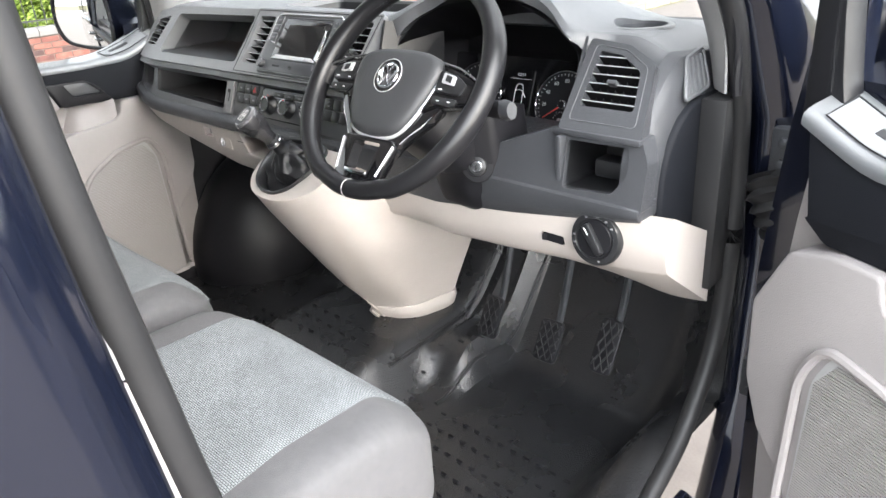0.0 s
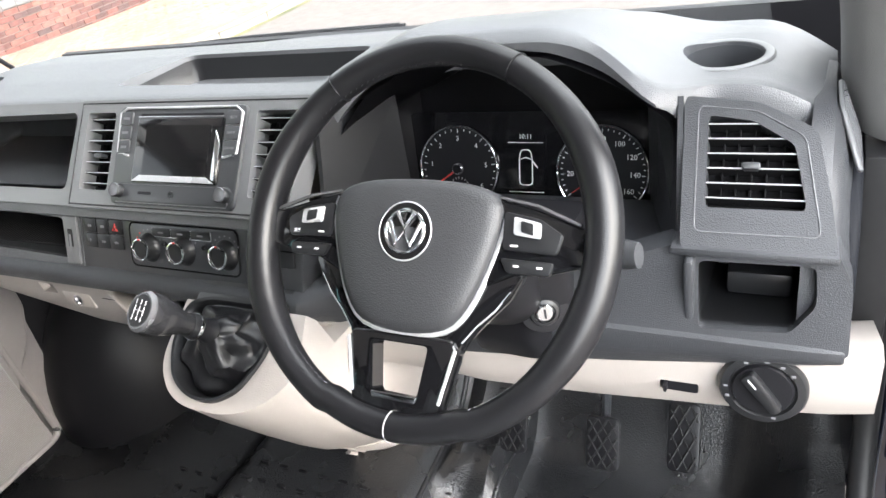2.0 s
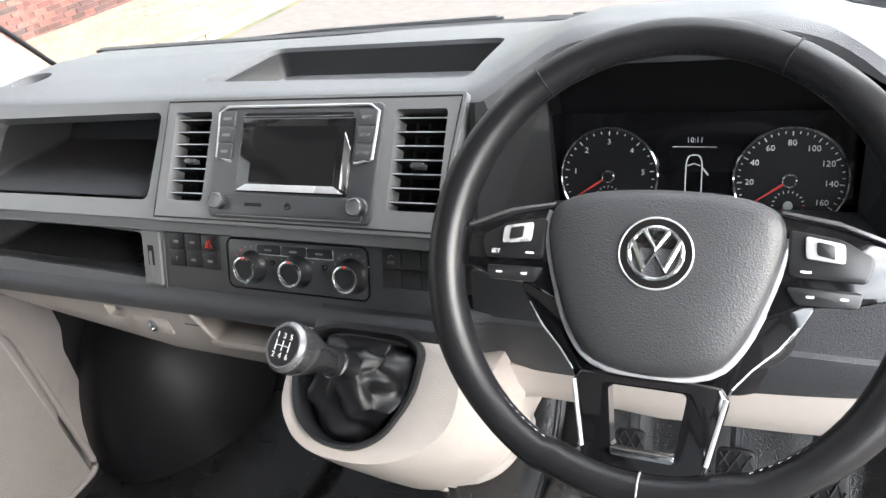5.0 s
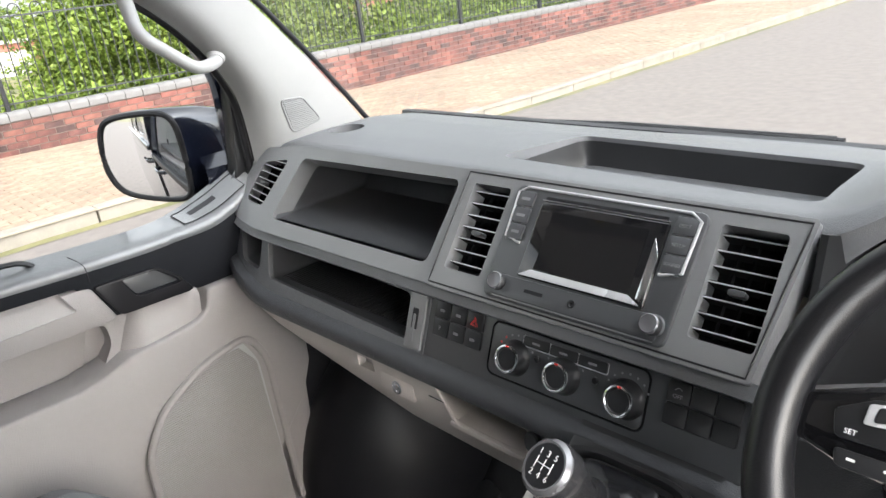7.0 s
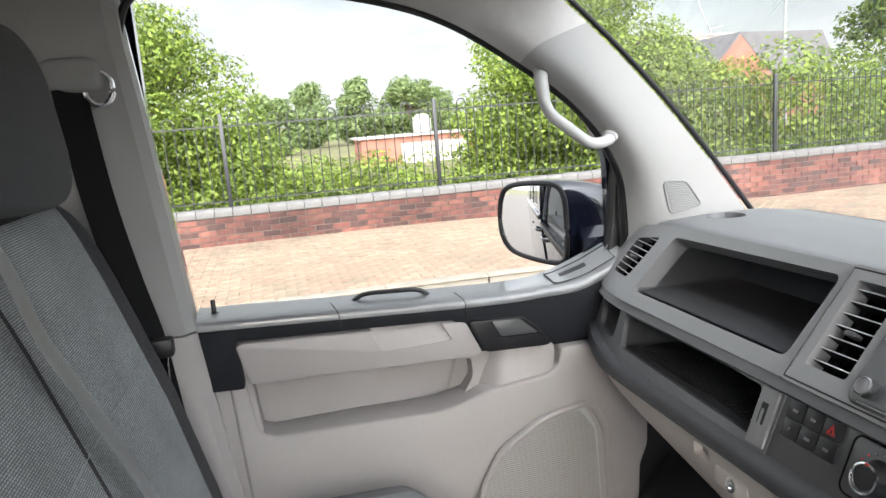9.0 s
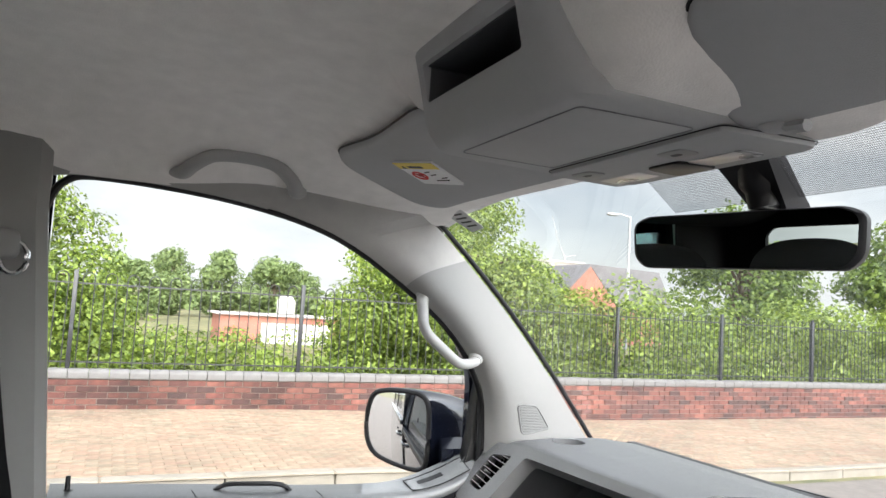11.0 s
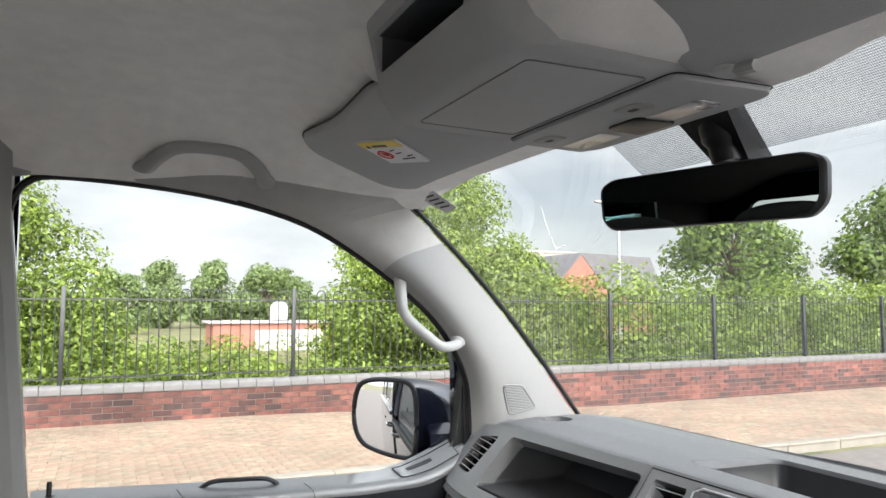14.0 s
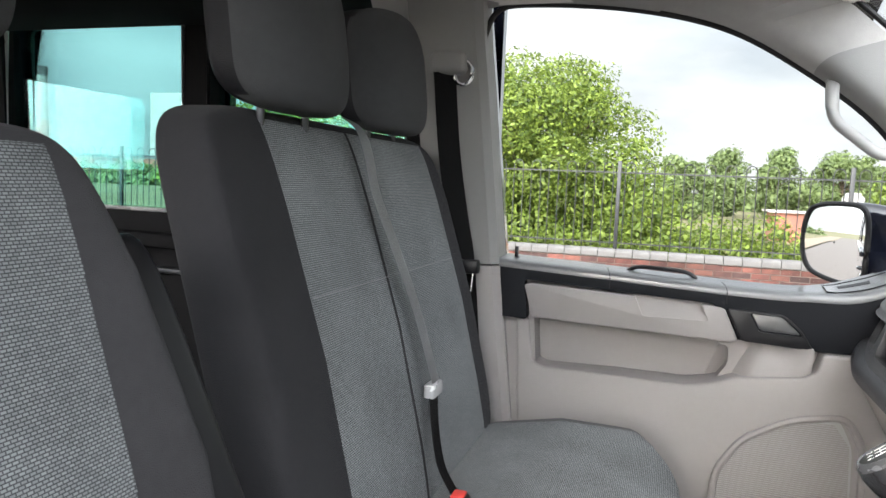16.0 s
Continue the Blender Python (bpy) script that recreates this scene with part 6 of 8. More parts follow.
# ---- pedals ----
def pedal(x, y, z, w, h, lean, name, label):
    p = thing(name, (x, y, z), label, "pedal", group="pedals")
    m = plane_at(Vector((x, y, z)), (1, 0.05, 0), (-0.06, lean, 1))
    shape = R([(-w / 2, -h / 2), (w / 2, -h / 2), (w / 2, h / 2), (-w / 2, h / 2)], 0.014)
    part("plate", prism(shape, -0.010, 0.0, "z", 0.003, m=m), BLACK, p)
    cross = bmesh.new()
    for i in range(-4, 5):
        for s in (-1, 1):
            a, b = Vector((i * 0.019 - 0.03, -s * 0.03)), Vector((i * 0.019 + 0.03, s * 0.03))
            pts = []
            for k in range(25):
                q = a.lerp(b, k / 24)
                q.y *= h / 0.06
                if abs(q.x) < w / 2 - 0.004 and abs(q.y) < h / 2 - 0.004:
                    pts.append(m @ Vector((q.x, q.y, 0.002)))
            if len(pts) > 2:
                tube(pts, 0.0022, 5, bm=cross)
    part("tread", cross, SEAL, p, "diamond rubber tread")
    part("arm", tube(spline([m @ Vector((0, 0.0, -0.012)), m @ Vector((0, h * 0.6, -0.03)), Vector((x + 0.01, y + 0.10, z + 0.26)), Vector((x + 0.01, y + 0.14, z + 0.40))], 5), 0.009, 8), STEEL, p)


pedal(0.365, 0.232, 0.572, 0.055, 0.105, 0.55, "clutch_pedal", "black rubber clutch pedal with diamond tread")
pedal(0.538, 0.236, 0.566, 0.062, 0.100, 0.55, "brake_pedal", "black rubber brake pedal with diamond tread")
pedal(0.678, 0.262, 0.592, 0.055, 0.125, 0.62, "accelerator_pedal", "long black rubber accelerator pedal")


# ---- front doors ----
def ribbon_y(pts):
    """The outline with its long edges cut finely, so that the panel can lean."""
    fine = []
    for a, b in zip(pts, pts[1:] + pts[:1]):
        k = max(1, int(abs(b[0] - a[0]) / 0.05))
        fine += [(a[0] + (b[0] - a[0]) * i / k, a[1] + (b[1] - a[1]) * i / k) for i in range(k)]
    return fine


def build_door(side, m, label):
    """A front door, built for the near side and mirrored for the other; m turns it on its hinges."""
    flip = Matrix.Diagonal((-side, 1, 1, 1))
    door = thing("front_door", (m @ Vector((side * 0.9, -0.3, 0.4))), label, "car door")

    def put(name, bm, mat, parent=None, note=""):
        bm.transform(m @ flip)
        if side > 0:
            bmesh.ops.reverse_faces(bm, faces=bm.faces)
        return part(name, bm, mat, parent or door, note)

    base = prism(R([(-0.775, 0.43), (-0.785, 1.16), (0.085, 1.17), (0.10, 1.05), (0.12, 0.8), (0.10, 0.43)], 0.02), -0.925, -0.852, "x", 0.004)
    base = cut(base, prism(R([(-0.701, 1.066), (-0.262, 1.040), (-0.260, 1.000), (-0.296, 0.943), (-0.347, 0.930), (-0.69, 0.935)], 0.012), -0.919, -0.7, "x"))
    put("inner_panel", base, PANEL, note="taupe moulded inner panel")
    # outer skin with its window frame
    skin = prism(R([(-0.805, 0.34), (-0.87, 1.20), (-0.90, 1.845), (-0.50, 1.845), (-0.20, 1.765), (0.02, 1.60), (0.13, 1.40), (0.20, 1.18), (0.23, 0.90), (0.20, 0.34)], 0.03), -0.955, -0.93, "x")
    skin = cut(skin, prism(R([(-0.790, 1.160), (-0.838, 1.81), (-0.52, 1.805), (-0.30, 1.75), (-0.15, 1.67), (0.0, 1.56), (0.075, 1.42), (0.10, 1.160)], 0.03), -1.2, -0.8, "x"))
    for v in skin.verts:
        v.co.x += max(0.0, v.co.z - 1.2) * 0.19
    put("outer_skin", skin, PAINT, note="dark painted outer skin")
    put("belt_moulding", prism(rounded(-0.972, -0.95, 1.130, 1.158, 0.006), -0.80, 0.20, "y"), BLACK)
    pane = bmesh.new()
    pane.faces.new([pane.verts.new((x - 0.026, y, z)) for x, y, z in [(-0.846, -0.80, 1.17)] + [tuple(p) for p in spline(WINDOW_EDGE, 4)] + [(-0.846, 0.088, 1.17)]])
    bmesh.ops.triangulate(pane, faces=pane.faces)
    g = put("window_pane", pane, GLASS, note="clear side window")
    g.visible_shadow = False
    # ledge under the window, with its upswept front
    rise = lambda y: poly(y, [(-0.785, 1.205), (-0.54, 1.193), (-0.282, 1.180), (-0.17, 1.177), (-0.12, 1.178), (-0.06, 1.186), (0.0, 1.205), (0.06, 1.231), (0.11, 1.252)])
    top = lambda x, y: rise(y) - (0.004 + 0.014 * ease((y + 0.12) / 0.12)) * (x + 0.885) / 0.065
    rings = []
    for y in steps(-0.785, 0.082, 36):
        z = (rise(y - 0.02) + rise(y) + rise(y + 0.02)) / 3 - rise(y)
        rings.append([Vector((a, y, z + b + top(a, y))) for a, b in ((-0.905, 0.0), (-0.870, 0.0), (-0.836, 0.0), (-0.824, -0.0015), (-0.8175, -0.005), (-0.815, -0.011), (-0.8155, -0.019), (-0.90, -0.019))])
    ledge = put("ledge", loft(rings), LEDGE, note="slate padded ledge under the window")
    for y in (-0.535, -0.285):
        z = rise(y)
        put("ledge_joint", tube([Vector((-0.862, y, z - 0.0012)), Vector((-0.832, y + 0.004, z - 0.0035)), Vector((-0.8175, y + 0.008, z - 0.009)), Vector((-0.8150, y + 0.010, z - 0.016)), Vector((-0.8172, y + 0.011, z - 0.042))], 0.0013, 5), BLACK, ledge)
    put("sill_grip", tube(spline([(-0.872, -0.492, 1.186), (-0.872, -0.468, 1.198), (-0.870, -0.42, 1.198), (-0.870, -0.362, 1.194), (-0.870, -0.338, 1.180)], 5), 0.006, 8, flat=0.8), BLACK, ledge)
    put("lock_pin", disc((-0.866, -0.754, 1.200), (0, 0, 1), [(0.010, 0), (0.010, 0.002), (0.0045, 0.003), (0.0045, 0.026), (0.0035, 0.028), (0.0005, 0.028)], 16), BLACK)
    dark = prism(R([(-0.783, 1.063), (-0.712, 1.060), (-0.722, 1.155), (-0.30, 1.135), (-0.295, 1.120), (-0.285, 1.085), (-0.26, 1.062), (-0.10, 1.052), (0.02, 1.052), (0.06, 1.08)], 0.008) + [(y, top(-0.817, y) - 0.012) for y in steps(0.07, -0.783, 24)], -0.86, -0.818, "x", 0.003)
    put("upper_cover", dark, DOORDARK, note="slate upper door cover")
    trim = prism(R([(-0.712, 1.148), (-0.722, 1.142), (-0.700, 1.066), (-0.26, 1.054), (-0.246, 1.060), (-0.276, 1.126), (-0.290, 1.130)], 0.006), -0.86, -0.815, "x", 0.005)
    trim = cut(trim, prism(R([(-0.469, 1.139), (-0.326, 1.134), (-0.308, 1.096), (-0.449, 1.094)], 0.005), -0.838, -0.7, "x"))
    put("trim_panel", trim, PANEL)
    shelf = bmesh.new()
    for y0, y1, z0, z1 in ((-0.470, -0.306, 1.0935, 1.1395),):
        q = [shelf.verts.new(p) for p in ((-0.8165, y0 + 0.018, z0), (-0.8165, y1, z0), (-0.836, y1 - 0.016, z1), (-0.836, y0, z1), (-0.840, y0 + 0.018, z0), (-0.840, y1, z0), (-0.840, y1 - 0.016, z1), (-0.840, y0, z1))]
        for f in ((0, 1, 2, 3), (4, 7, 6, 5), (0, 4, 5, 1), (1, 5, 6, 2), (2, 6, 7, 3), (3, 7, 4, 0)):
            shelf.faces.new([q[k] for k in f])
    bmesh.ops.recalc_face_normals(shelf, faces=shelf.faces)
    put("grab_recess", shelf, PANEL, note="slanting taupe grab recess")
    pod = prism(R([(-0.275, 1.128), (-0.160, 1.124), (-0.125, 1.096), (-0.098, 1.055), (-0.240, 1.060)], 0.010), -0.86, -0.810, "x", 0.004)
    pod = cut(pod, prism(R([(-0.228, 1.123), (-0.160, 1.120), (-0.128, 1.092), (-0.118, 1.080), (-0.206, 1.083)], 0.008), -0.830, -0.7, "x"))
    pod = put("handle_pod", pod, BLACK, note="black release handle surround")
    put("release_handle", prism(R([(-0.224, 1.121), (-0.162, 1.118), (-0.132, 1.092), (-0.124, 1.083), (-0.204, 1.086)], 0.007), -0.832, -0.817, "x", 0.004), CONTROL, pod, "slate release handle")
    low_edge = [(-0.346, 0.949), (-0.292, 0.962), (-0.250, 0.980), (-0.112, 0.996), (-0.09, 1.003)]
    arm_rings = []
    for i, y in enumerate(steps(-0.302, -0.098, 16)):
        zb = poly(y, low_edge)
        yt, zt = y + 0.036 * (1 - i / 16), 1.058
        back = 0.842 - 0.034 * ease((y + 0.165) / 0.065)
        ring = [Vector((-back, yt, zt)), Vector((-back + 0.006, (yt * 3 + y) / 4, zt * 0.8 + zb * 0.2)), Vector((-0.813 - 0.048 * max(0.0, (-0.2 - y) / 0.475), y, zb + 0.002)), Vector((-0.813 - 0.048 * max(0.0, (-0.2 - y) / 0.475), y, zb - 0.008))]
        grow = max(0.04, ease((y + 0.310) / 0.10))
        ring = [Vector((-0.915 + (q.x + 0.915) * grow, q.y, q.z)) for q in ring]
        arm_rings.append(ring + [Vector((-0.918, y, zb - 0.008)), Vector((-0.918, yt, zt))])
    put("arm_slope", loft(arm_rings), PANEL, note="taupe slope running up to the release handle")
    outline = ribbon_y(R([(-0.672, 0.943), (-0.346, 0.949), (-0.292, 0.962), (-0.250, 0.980), (-0.112, 0.996), (-0.090, 1.012), (-0.080, 1.050), (-0.01, 1.050), (0.06, 1.03), (0.112, 0.93), (0.108, 0.80), (0.075, 0.72), (0.03, 0.67), (-0.06, 0.54), (-0.10, 0.45), (-0.70, 0.45), (-0.73, 0.80), (-0.745, 1.062), (-0.712, 1.062), (-0.698, 0.955)], 0.010))
    low = prism(outline, -0.895, -0.800, "x", 0.007, 3)
    for v in low.verts:
        v.co.x -= 0.048 * min(max((-0.2 - v.co.y) / 0.475, 0.0), 1.0)
    low = put("lower_panel", low, PANEL, note="taupe lower door panel with a pocket edge")
    grille = R([(-0.285, 0.46), (-0.274, 0.77), (-0.225, 0.850), (-0.130, 0.905), (-0.040, 0.918), (-0.012, 0.86), (0.0, 0.46)], 0.02)
    put("grille_border", tube([Vector((-0.797, y, z)) for y, z in R([(-0.285, 0.46), (-0.274, 0.77), (-0.225, 0.850), (-0.130, 0.905), (-0.026, 0.925), (0.008, 0.86), (0.018, 0.46)], 0.03)], 0.008, 8, closed=True), PANEL, low)
    ribs = bmesh.new()
    z = 0.47
    while z < 0.905:
        y0 = poly(z, [(0.46, -0.28), (0.77, -0.268), (0.85, -0.215), (0.905, -0.12)])
        y1 = poly(z, [(0.46, 0.0), (0.86, -0.018), (0.905, -0.05)])
        prism([(y0, z), (y1, z), (y1, z + 0.0022), (y0, z + 0.0022)], -0.802, -0.7962, "x", bm=ribs)
        z += 0.0046
    put("grille_backing", prism(grille, -0.803, -0.7985, "x"), TRIM_GREY, low)
    put("speaker_ribs", ribs, PANEL, low, "finely ribbed speaker cover")
    # mirror control plate on the upswept corner
    plate = [[Vector(p) for p in ((-0.884, y, top(-0.884, y) + 0.0022), (-0.832, y, top(-0.832, y) + 0.0022), (-0.831, y, top(-0.831, y) - 0.01), (-0.885, y, top(-0.885, y) - 0.01))] for y in steps(-0.078, 0.058, 10)]
    sail = put("corner_plate", loft(plate), LEDGE)
    put("slot", loft([[Vector(p) for p in ((-0.869, y, top(-0.869, y) + 0.0027), (-0.855, y, top(-0.855, y) + 0.0027), (-0.855, y, top(-0.855, y) - 0.008), (-0.869, y, top(-0.869, y) - 0.008))] for y in steps(-0.055, 0.005, 6)]), BLACK, sail)
    put("plate_joint", tube([Vector((x, y, top(x, y) + 0.0022)) for x, y in [(-0.886, -0.080), (-0.830, -0.080)] + [(-0.830, y) for y in steps(-0.078, 0.058, 8)] + [(-0.886, 0.060)] + [(-0.886, y) for y in steps(0.058, -0.078, 8)]], 0.0012, 5, closed=True), BLACK, sail)
    # outside mirror
    mm = plane_at(Vector((-1.070, -0.018, 1.272)), Vector((0.806, 0.592, 0.0)), Vector((0.0, 0.01, 1.0)))
    face = [(p[0], p[1]) for p in spline([(-0.0945, 0.015, 0), (-0.083, 0.064, 0), (-0.053, 0.082, 0), (0.010, 0.087, 0), (0.058, 0.082, 0), (0.078, 0.058, 0), (0.083, 0.002, 0), (0.082, -0.059, 0), (0.075, -0.083, 0), (0.049, -0.092, 0), (-0.018, -0.084, 0), (-0.067, -0.068, 0), (-0.090, -0.034, 0)], 4, True)]
    shell = [[mm @ Vector((x * k + d, y * k - d * 0.1, h)) for x, y in face] for k, h, d in ((1.08, 0.010, 0), (1.12, 0.0, 0.002), (1.13, -0.02, 0.014), (1.09, -0.06, 0.040), (0.98, -0.105, 0.070), (0.78, -0.14, 0.095), (0.45, -0.160, 0.105))]
    hs = put("mirror_housing", loft(shell), PAINT, note="dark painted door mirror housing")
    put("mirror_rim", tube([mm @ Vector((x * 1.045, y * 1.045, 0.012)) for x, y in face], 0.0065, 8, closed=True), BLACK, hs)
    put("mirror_glass", loft([[mm @ Vector((x * k, y * k, 0.0165 - 0.5 * k * k * (x * x + y * y) / 1.25)) for x, y in face] for k in (1.0, 0.88, 0.75, 0.62, 0.5, 0.38, 0.26, 0.14, 0.03)] + [[mm @ Vector((x * k, y * k, 0.004)) for x, y in face] for k in (0.03, 1.0)], caps=False), MIRROR, hs, "silvered convex mirror glass")
    put("outer_handle", tube(spline([(-0.952, -0.78, 1.075), (-0.978, -0.75, 1.08), (-0.978, -0.65, 1.085), (-0.952, -0.61, 1.085)], 5), 0.010, 10), PAINT, note="painted door handle")
    put("mirror_arm", loft([[Vector(p) for p in ((-0.90, 0.10, 1.25), (-0.90, 0.02, 1.25), (-0.90, 0.02, 1.17), (-0.90, 0.10, 1.17))], [Vector(p) for p in ((-0.985, 0.11, 1.26), (-0.985, 0.05, 1.26), (-0.985, 0.05, 1.19), (-0.985, 0.11, 1.19))]]), PAINT, hs)
    put("corner_cover", prism(R([(0.055, 1.20), (0.068, 1.255), (0.080, 1.34), (0.086, 1.42), (0.125, 1.42), (0.125, 1.185)], 0.012), -0.90, -0.862, "x", 0.006), BLACK)
    return door


build_door(-1, Matrix.Identity(4), "closed passenger door with taupe panels, slate ledge and speaker")
hinge_at = Vector((0.975, 0.275, 0))
build_door(1, Matrix.Translation(hinge_at) @ Matrix.Rotation(radians(66), 4, "Z") @ Matrix.Translation(-hinge_at), "driver's door standing wide open on its hinges")


# ---- seats ----
def pillow(center, half, e1=0.35, e2=0.3, nu=56, nv=32, warp=None):
    """A soft rounded block."""
    def pw(v, e):
        return math.copysign(abs(v) ** e, v)
    rings = []
    for j in range(nv + 1):
        b = -math.pi / 2 + math.pi * j / nv
        b = max(min(b, math.pi / 2 - 0.02), -math.pi / 2 + 0.02)
        ring = []
        for i in range(nu):
            a = 2 * math.pi * i / nu
            v = Vector((half[0] * pw(math.cos(b), e1) * pw(math.cos(a), e2), half[1] * pw(math.cos(b), e1) * pw(math.sin(a), e2), half[2] * pw(math.sin(b), e1)))
            ring.append((warp(v) if warp else v) + Vector(center))
        rings.append(ring)

    def closing(ring):
        mid = sum(ring, Vector()) / len(ring)
        return [[mid.lerp(p, k) for p in ring] for k in (0.04, 0.3, 0.55, 0.8)]
    return loft(closing(rings[0]) + rings + closing(rings[-1])[::-1])


def cover_of(bm, test, lift=0.003, edges=()):
    """A thin cloth layer over the faces that pass the test."""
    b = bm.copy()
    b.normal_update()
    bmesh.ops.delete(b, geom=[f for f in b.faces if not test(f.calc_center_median(), f.normal)], context="FACES")
    b.normal_update()
    for v in b.verts:
        rim = any(e.is_boundary for e in v.link_edges)
        v.co = v.co + v.normal * (lift * (0.2 if rim else 1))
        for x in edges:
            if rim and abs(v.co.x - x) < 0.022:
                v.co.x = x
    return b


def cloth_part(name, bm, mat, parent, au, av, label=""):
    me = mesh_of(name, bm, mat)
    uv_box(me, au, av)
    return place(name, me, parent, label)


def seat_cushion(parent, x0, x1, inserts):
    cx, hx = (x0 + x1) / 2, (x1 - x0) / 2

    def warp(v):
        w = v.copy()
        front = (v.y + 0.235) / 0.47
        w.z += (0.022 * (abs(v.x) / hx) ** 3 if v.z > 0 else 0) + (-0.05 * ease((front - 0.80) / 0.2) if v.z > 0 else 0) + 0.02 * (1 - abs(front - 0.5) * 2) * (v.z > 0)
        w.z += 0.035 * (front - 0.5) * (v.z > 0)
        w.y -= 0.03 * (abs(v.x) / hx) ** 4 if v.y > 0 else 0
        return w
    body = pillow((cx, -0.575, 0.755), (hx, 0.235, 0.095), 0.32, 0.24, 72, 36, warp)
    for a, b in inserts:
        c = cover_of(body, lambda p, n: a < p.x < b and n.z > 0.30 and p.y < -0.350, edges=(a, b))
        cloth_part("cushion_insert", c, CLOTH, parent, (1, 0, 0), (0, 1, 0.1), "woven dotted cloth insert")
    part("cushion", body, CUSHION_LIT, parent, "plain charcoal cloth cushion")


def seat_back(parent, x0, x1, z1, inserts, y_low=-0.742, y_high=-0.925, taper=0.0, cover=None):
    cx, hx = (x0 + x1) / 2, (x1 - x0) / 2
    z0 = 0.80
    hz = (z1 - z0) / 2

    def warp(v):
        t = (v.z + hz) / (2 * hz)
        w = v.copy()
        w.x *= 1 - taper * ease((t - 0.55) / 0.45)
        w.y += y_low + (y_high - y_low) * t - 0.055 + 0.018 * math.sin(math.pi * t) * (1 if v.y > 0 else 0)
        if v.y < 0:
            w.y -= v.y * 0.5
        if v.y > 0:
            w.y += 0.020 * (abs(v.x) / hx) ** 4 - 0.012
        return w
    body = pillow((cx, 0, z0 + hz), (hx, 0.062, hz), 0.20, 0.28, 72, 44, warp)
    for a, b in inserts:
        c = cover_of(body, lambda p, n: a < p.x < b and n.y > 0.55 and p.z > 0.84 and p.z < z1 - 0.015, edges=(a, b))
        cloth_part("back_insert", c, CLOTH, parent, (1, 0, 0), (0, -0.3, 0.95), "woven dotted cloth insert")
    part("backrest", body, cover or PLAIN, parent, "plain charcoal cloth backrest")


def head_rest(parent, x, y, z, hx):
    """A padded headrest: cloth front, black vinyl back and sides, piped seam, two posts."""
    def warp(v):
        w = v.copy()
        w.y -= 0.14 * v.z + 0.030 * (v.x / hx) ** 2
        w.z += 0.014 * (1 - (v.x / hx) ** 2) * (v.z > 0)
        w.x *= 1 - 0.10 * max(0.0, v.z / 0.103) ** 2
        if v.y > 0:
            w.y += 0.010 * math.cos(v.z / 0.103 * 1.3)
        return w
    b = pillow((x, y, z), (hx, 0.052, 0.103), 0.45, 0.75, 64, 36, warp)
    front = cover_of(b, lambda p, n: n.y > 0.12 or (p.y > y - 0.012 and abs(n.x) < 0.5), 0.002)
    hr = part("headrest", b, HIDE, parent, "black vinyl headrest with a charcoal cloth front")
    part("front_cloth", front, REST_CLOTH, hr, "charcoal cloth front")
    for s in (-0.06, 0.06):
        part("headrest_post", tube([(x + s, y - 0.012, z - 0.15), (x + s, y - 0.008, z - 0.07)], 0.006, 10), STEEL, hr, "dark steel post")


bench = thing("bench_seat", (-0.27, -0.6, 0.4), "double passenger bench seat in charcoal woven cloth", "seat")
seat_cushion(bench, -0.725, 0.205, [(-0.665, -0.262), (-0.256, 0.125)])
seat_back(bench, -0.700, 0.140, 1.464, [(-0.615, -0.272), (-0.262, 0.004)], y_high=-0.927, cover=SHADED_CLOTH)
head_rest(bench, -0.062, -0.918, 1.566, 0.132)
head_rest(bench, -0.432, -0.928, 1.566, 0.142)
part("seat_base", box(-0.70, 0.18, -0.80, -0.40, 0.38, 0.70, 0.03), BLACK, bench)


def back_y(z, y_low=-0.742, y_high=-0.928, z1=1.452):
    t = (z - 0.80) / (z1 - 0.80)
    return y_low + (y_high - y_low) * t + 0.018 * math.sin(math.pi * min(max(t, 0), 1)) - 0.003


for a, b in ((-0.612, -0.275), (-0.260, 0.003)):
    part("stitch_line", tube([Vector((a + (b - a) * i / 12, back_y(1.22, y_high=-0.927, z1=1.464) + 0.0062, 1.215)) for i in range(13)], 0.0006, 5), FAINT, bench)

driver = thing("driver_seat", (0.53, -0.6, 0.4), "single driver's seat in charcoal woven cloth", "seat")
seat_cushion(driver, 0.270, 0.805, [(0.355, 0.720)])
seat_back(driver, 0.265, 0.785, 1.41, [(0.365, 0.705)], y_low=-0.742, y_high=-0.905, taper=0.22)
head_rest(driver, 0.535, -0.915, 1.56, 0.15)
part("seat_base", box(0.30, 0.78, -0.80, -0.42, 0.38, 0.70, 0.03), BLACK, driver)
part("side_cover", prism(R([(-0.80, 0.60), (-0.80, 0.72), (-0.50, 0.72), (-0.40, 0.68), (-0.40, 0.60)], 0.03), 0.785, 0.815, "x", 0.006), FACE, driver, "grey plastic seat side cover")
arm = thing("armrest", (0.255, -0.85, 1.1), "dark padded armrest folded up beside the driver's seat", "armrest")
am = plane_at(Vector((0.252, -0.862, 1.10)), (1, 0, 0), (0, -0.42, 0.9))
b = pillow((0, 0.012, 0), (0.030, 0.21, 0.044), 0.4, 0.35, 36, 20)
b.transform(am)
part("pad", b, BLACK, arm)
part("band", prism(rounded(-0.031, 0.031, 0.055, 0.095, 0.006), -0.036, 0.038, "z", 0.006, m=am), CONTROL, arm)
part("band_edge", prism(rounded(-0.0315, 0.0315, 0.096, 0.100, 0.001), -0.036, 0.0385, "z", m=am), BLACK, arm)
part("band_edge", prism(rounded(-0.0315, 0.0315, 0.050, 0.054, 0.001), -0.036, 0.0385, "z", m=am), BLACK, arm)


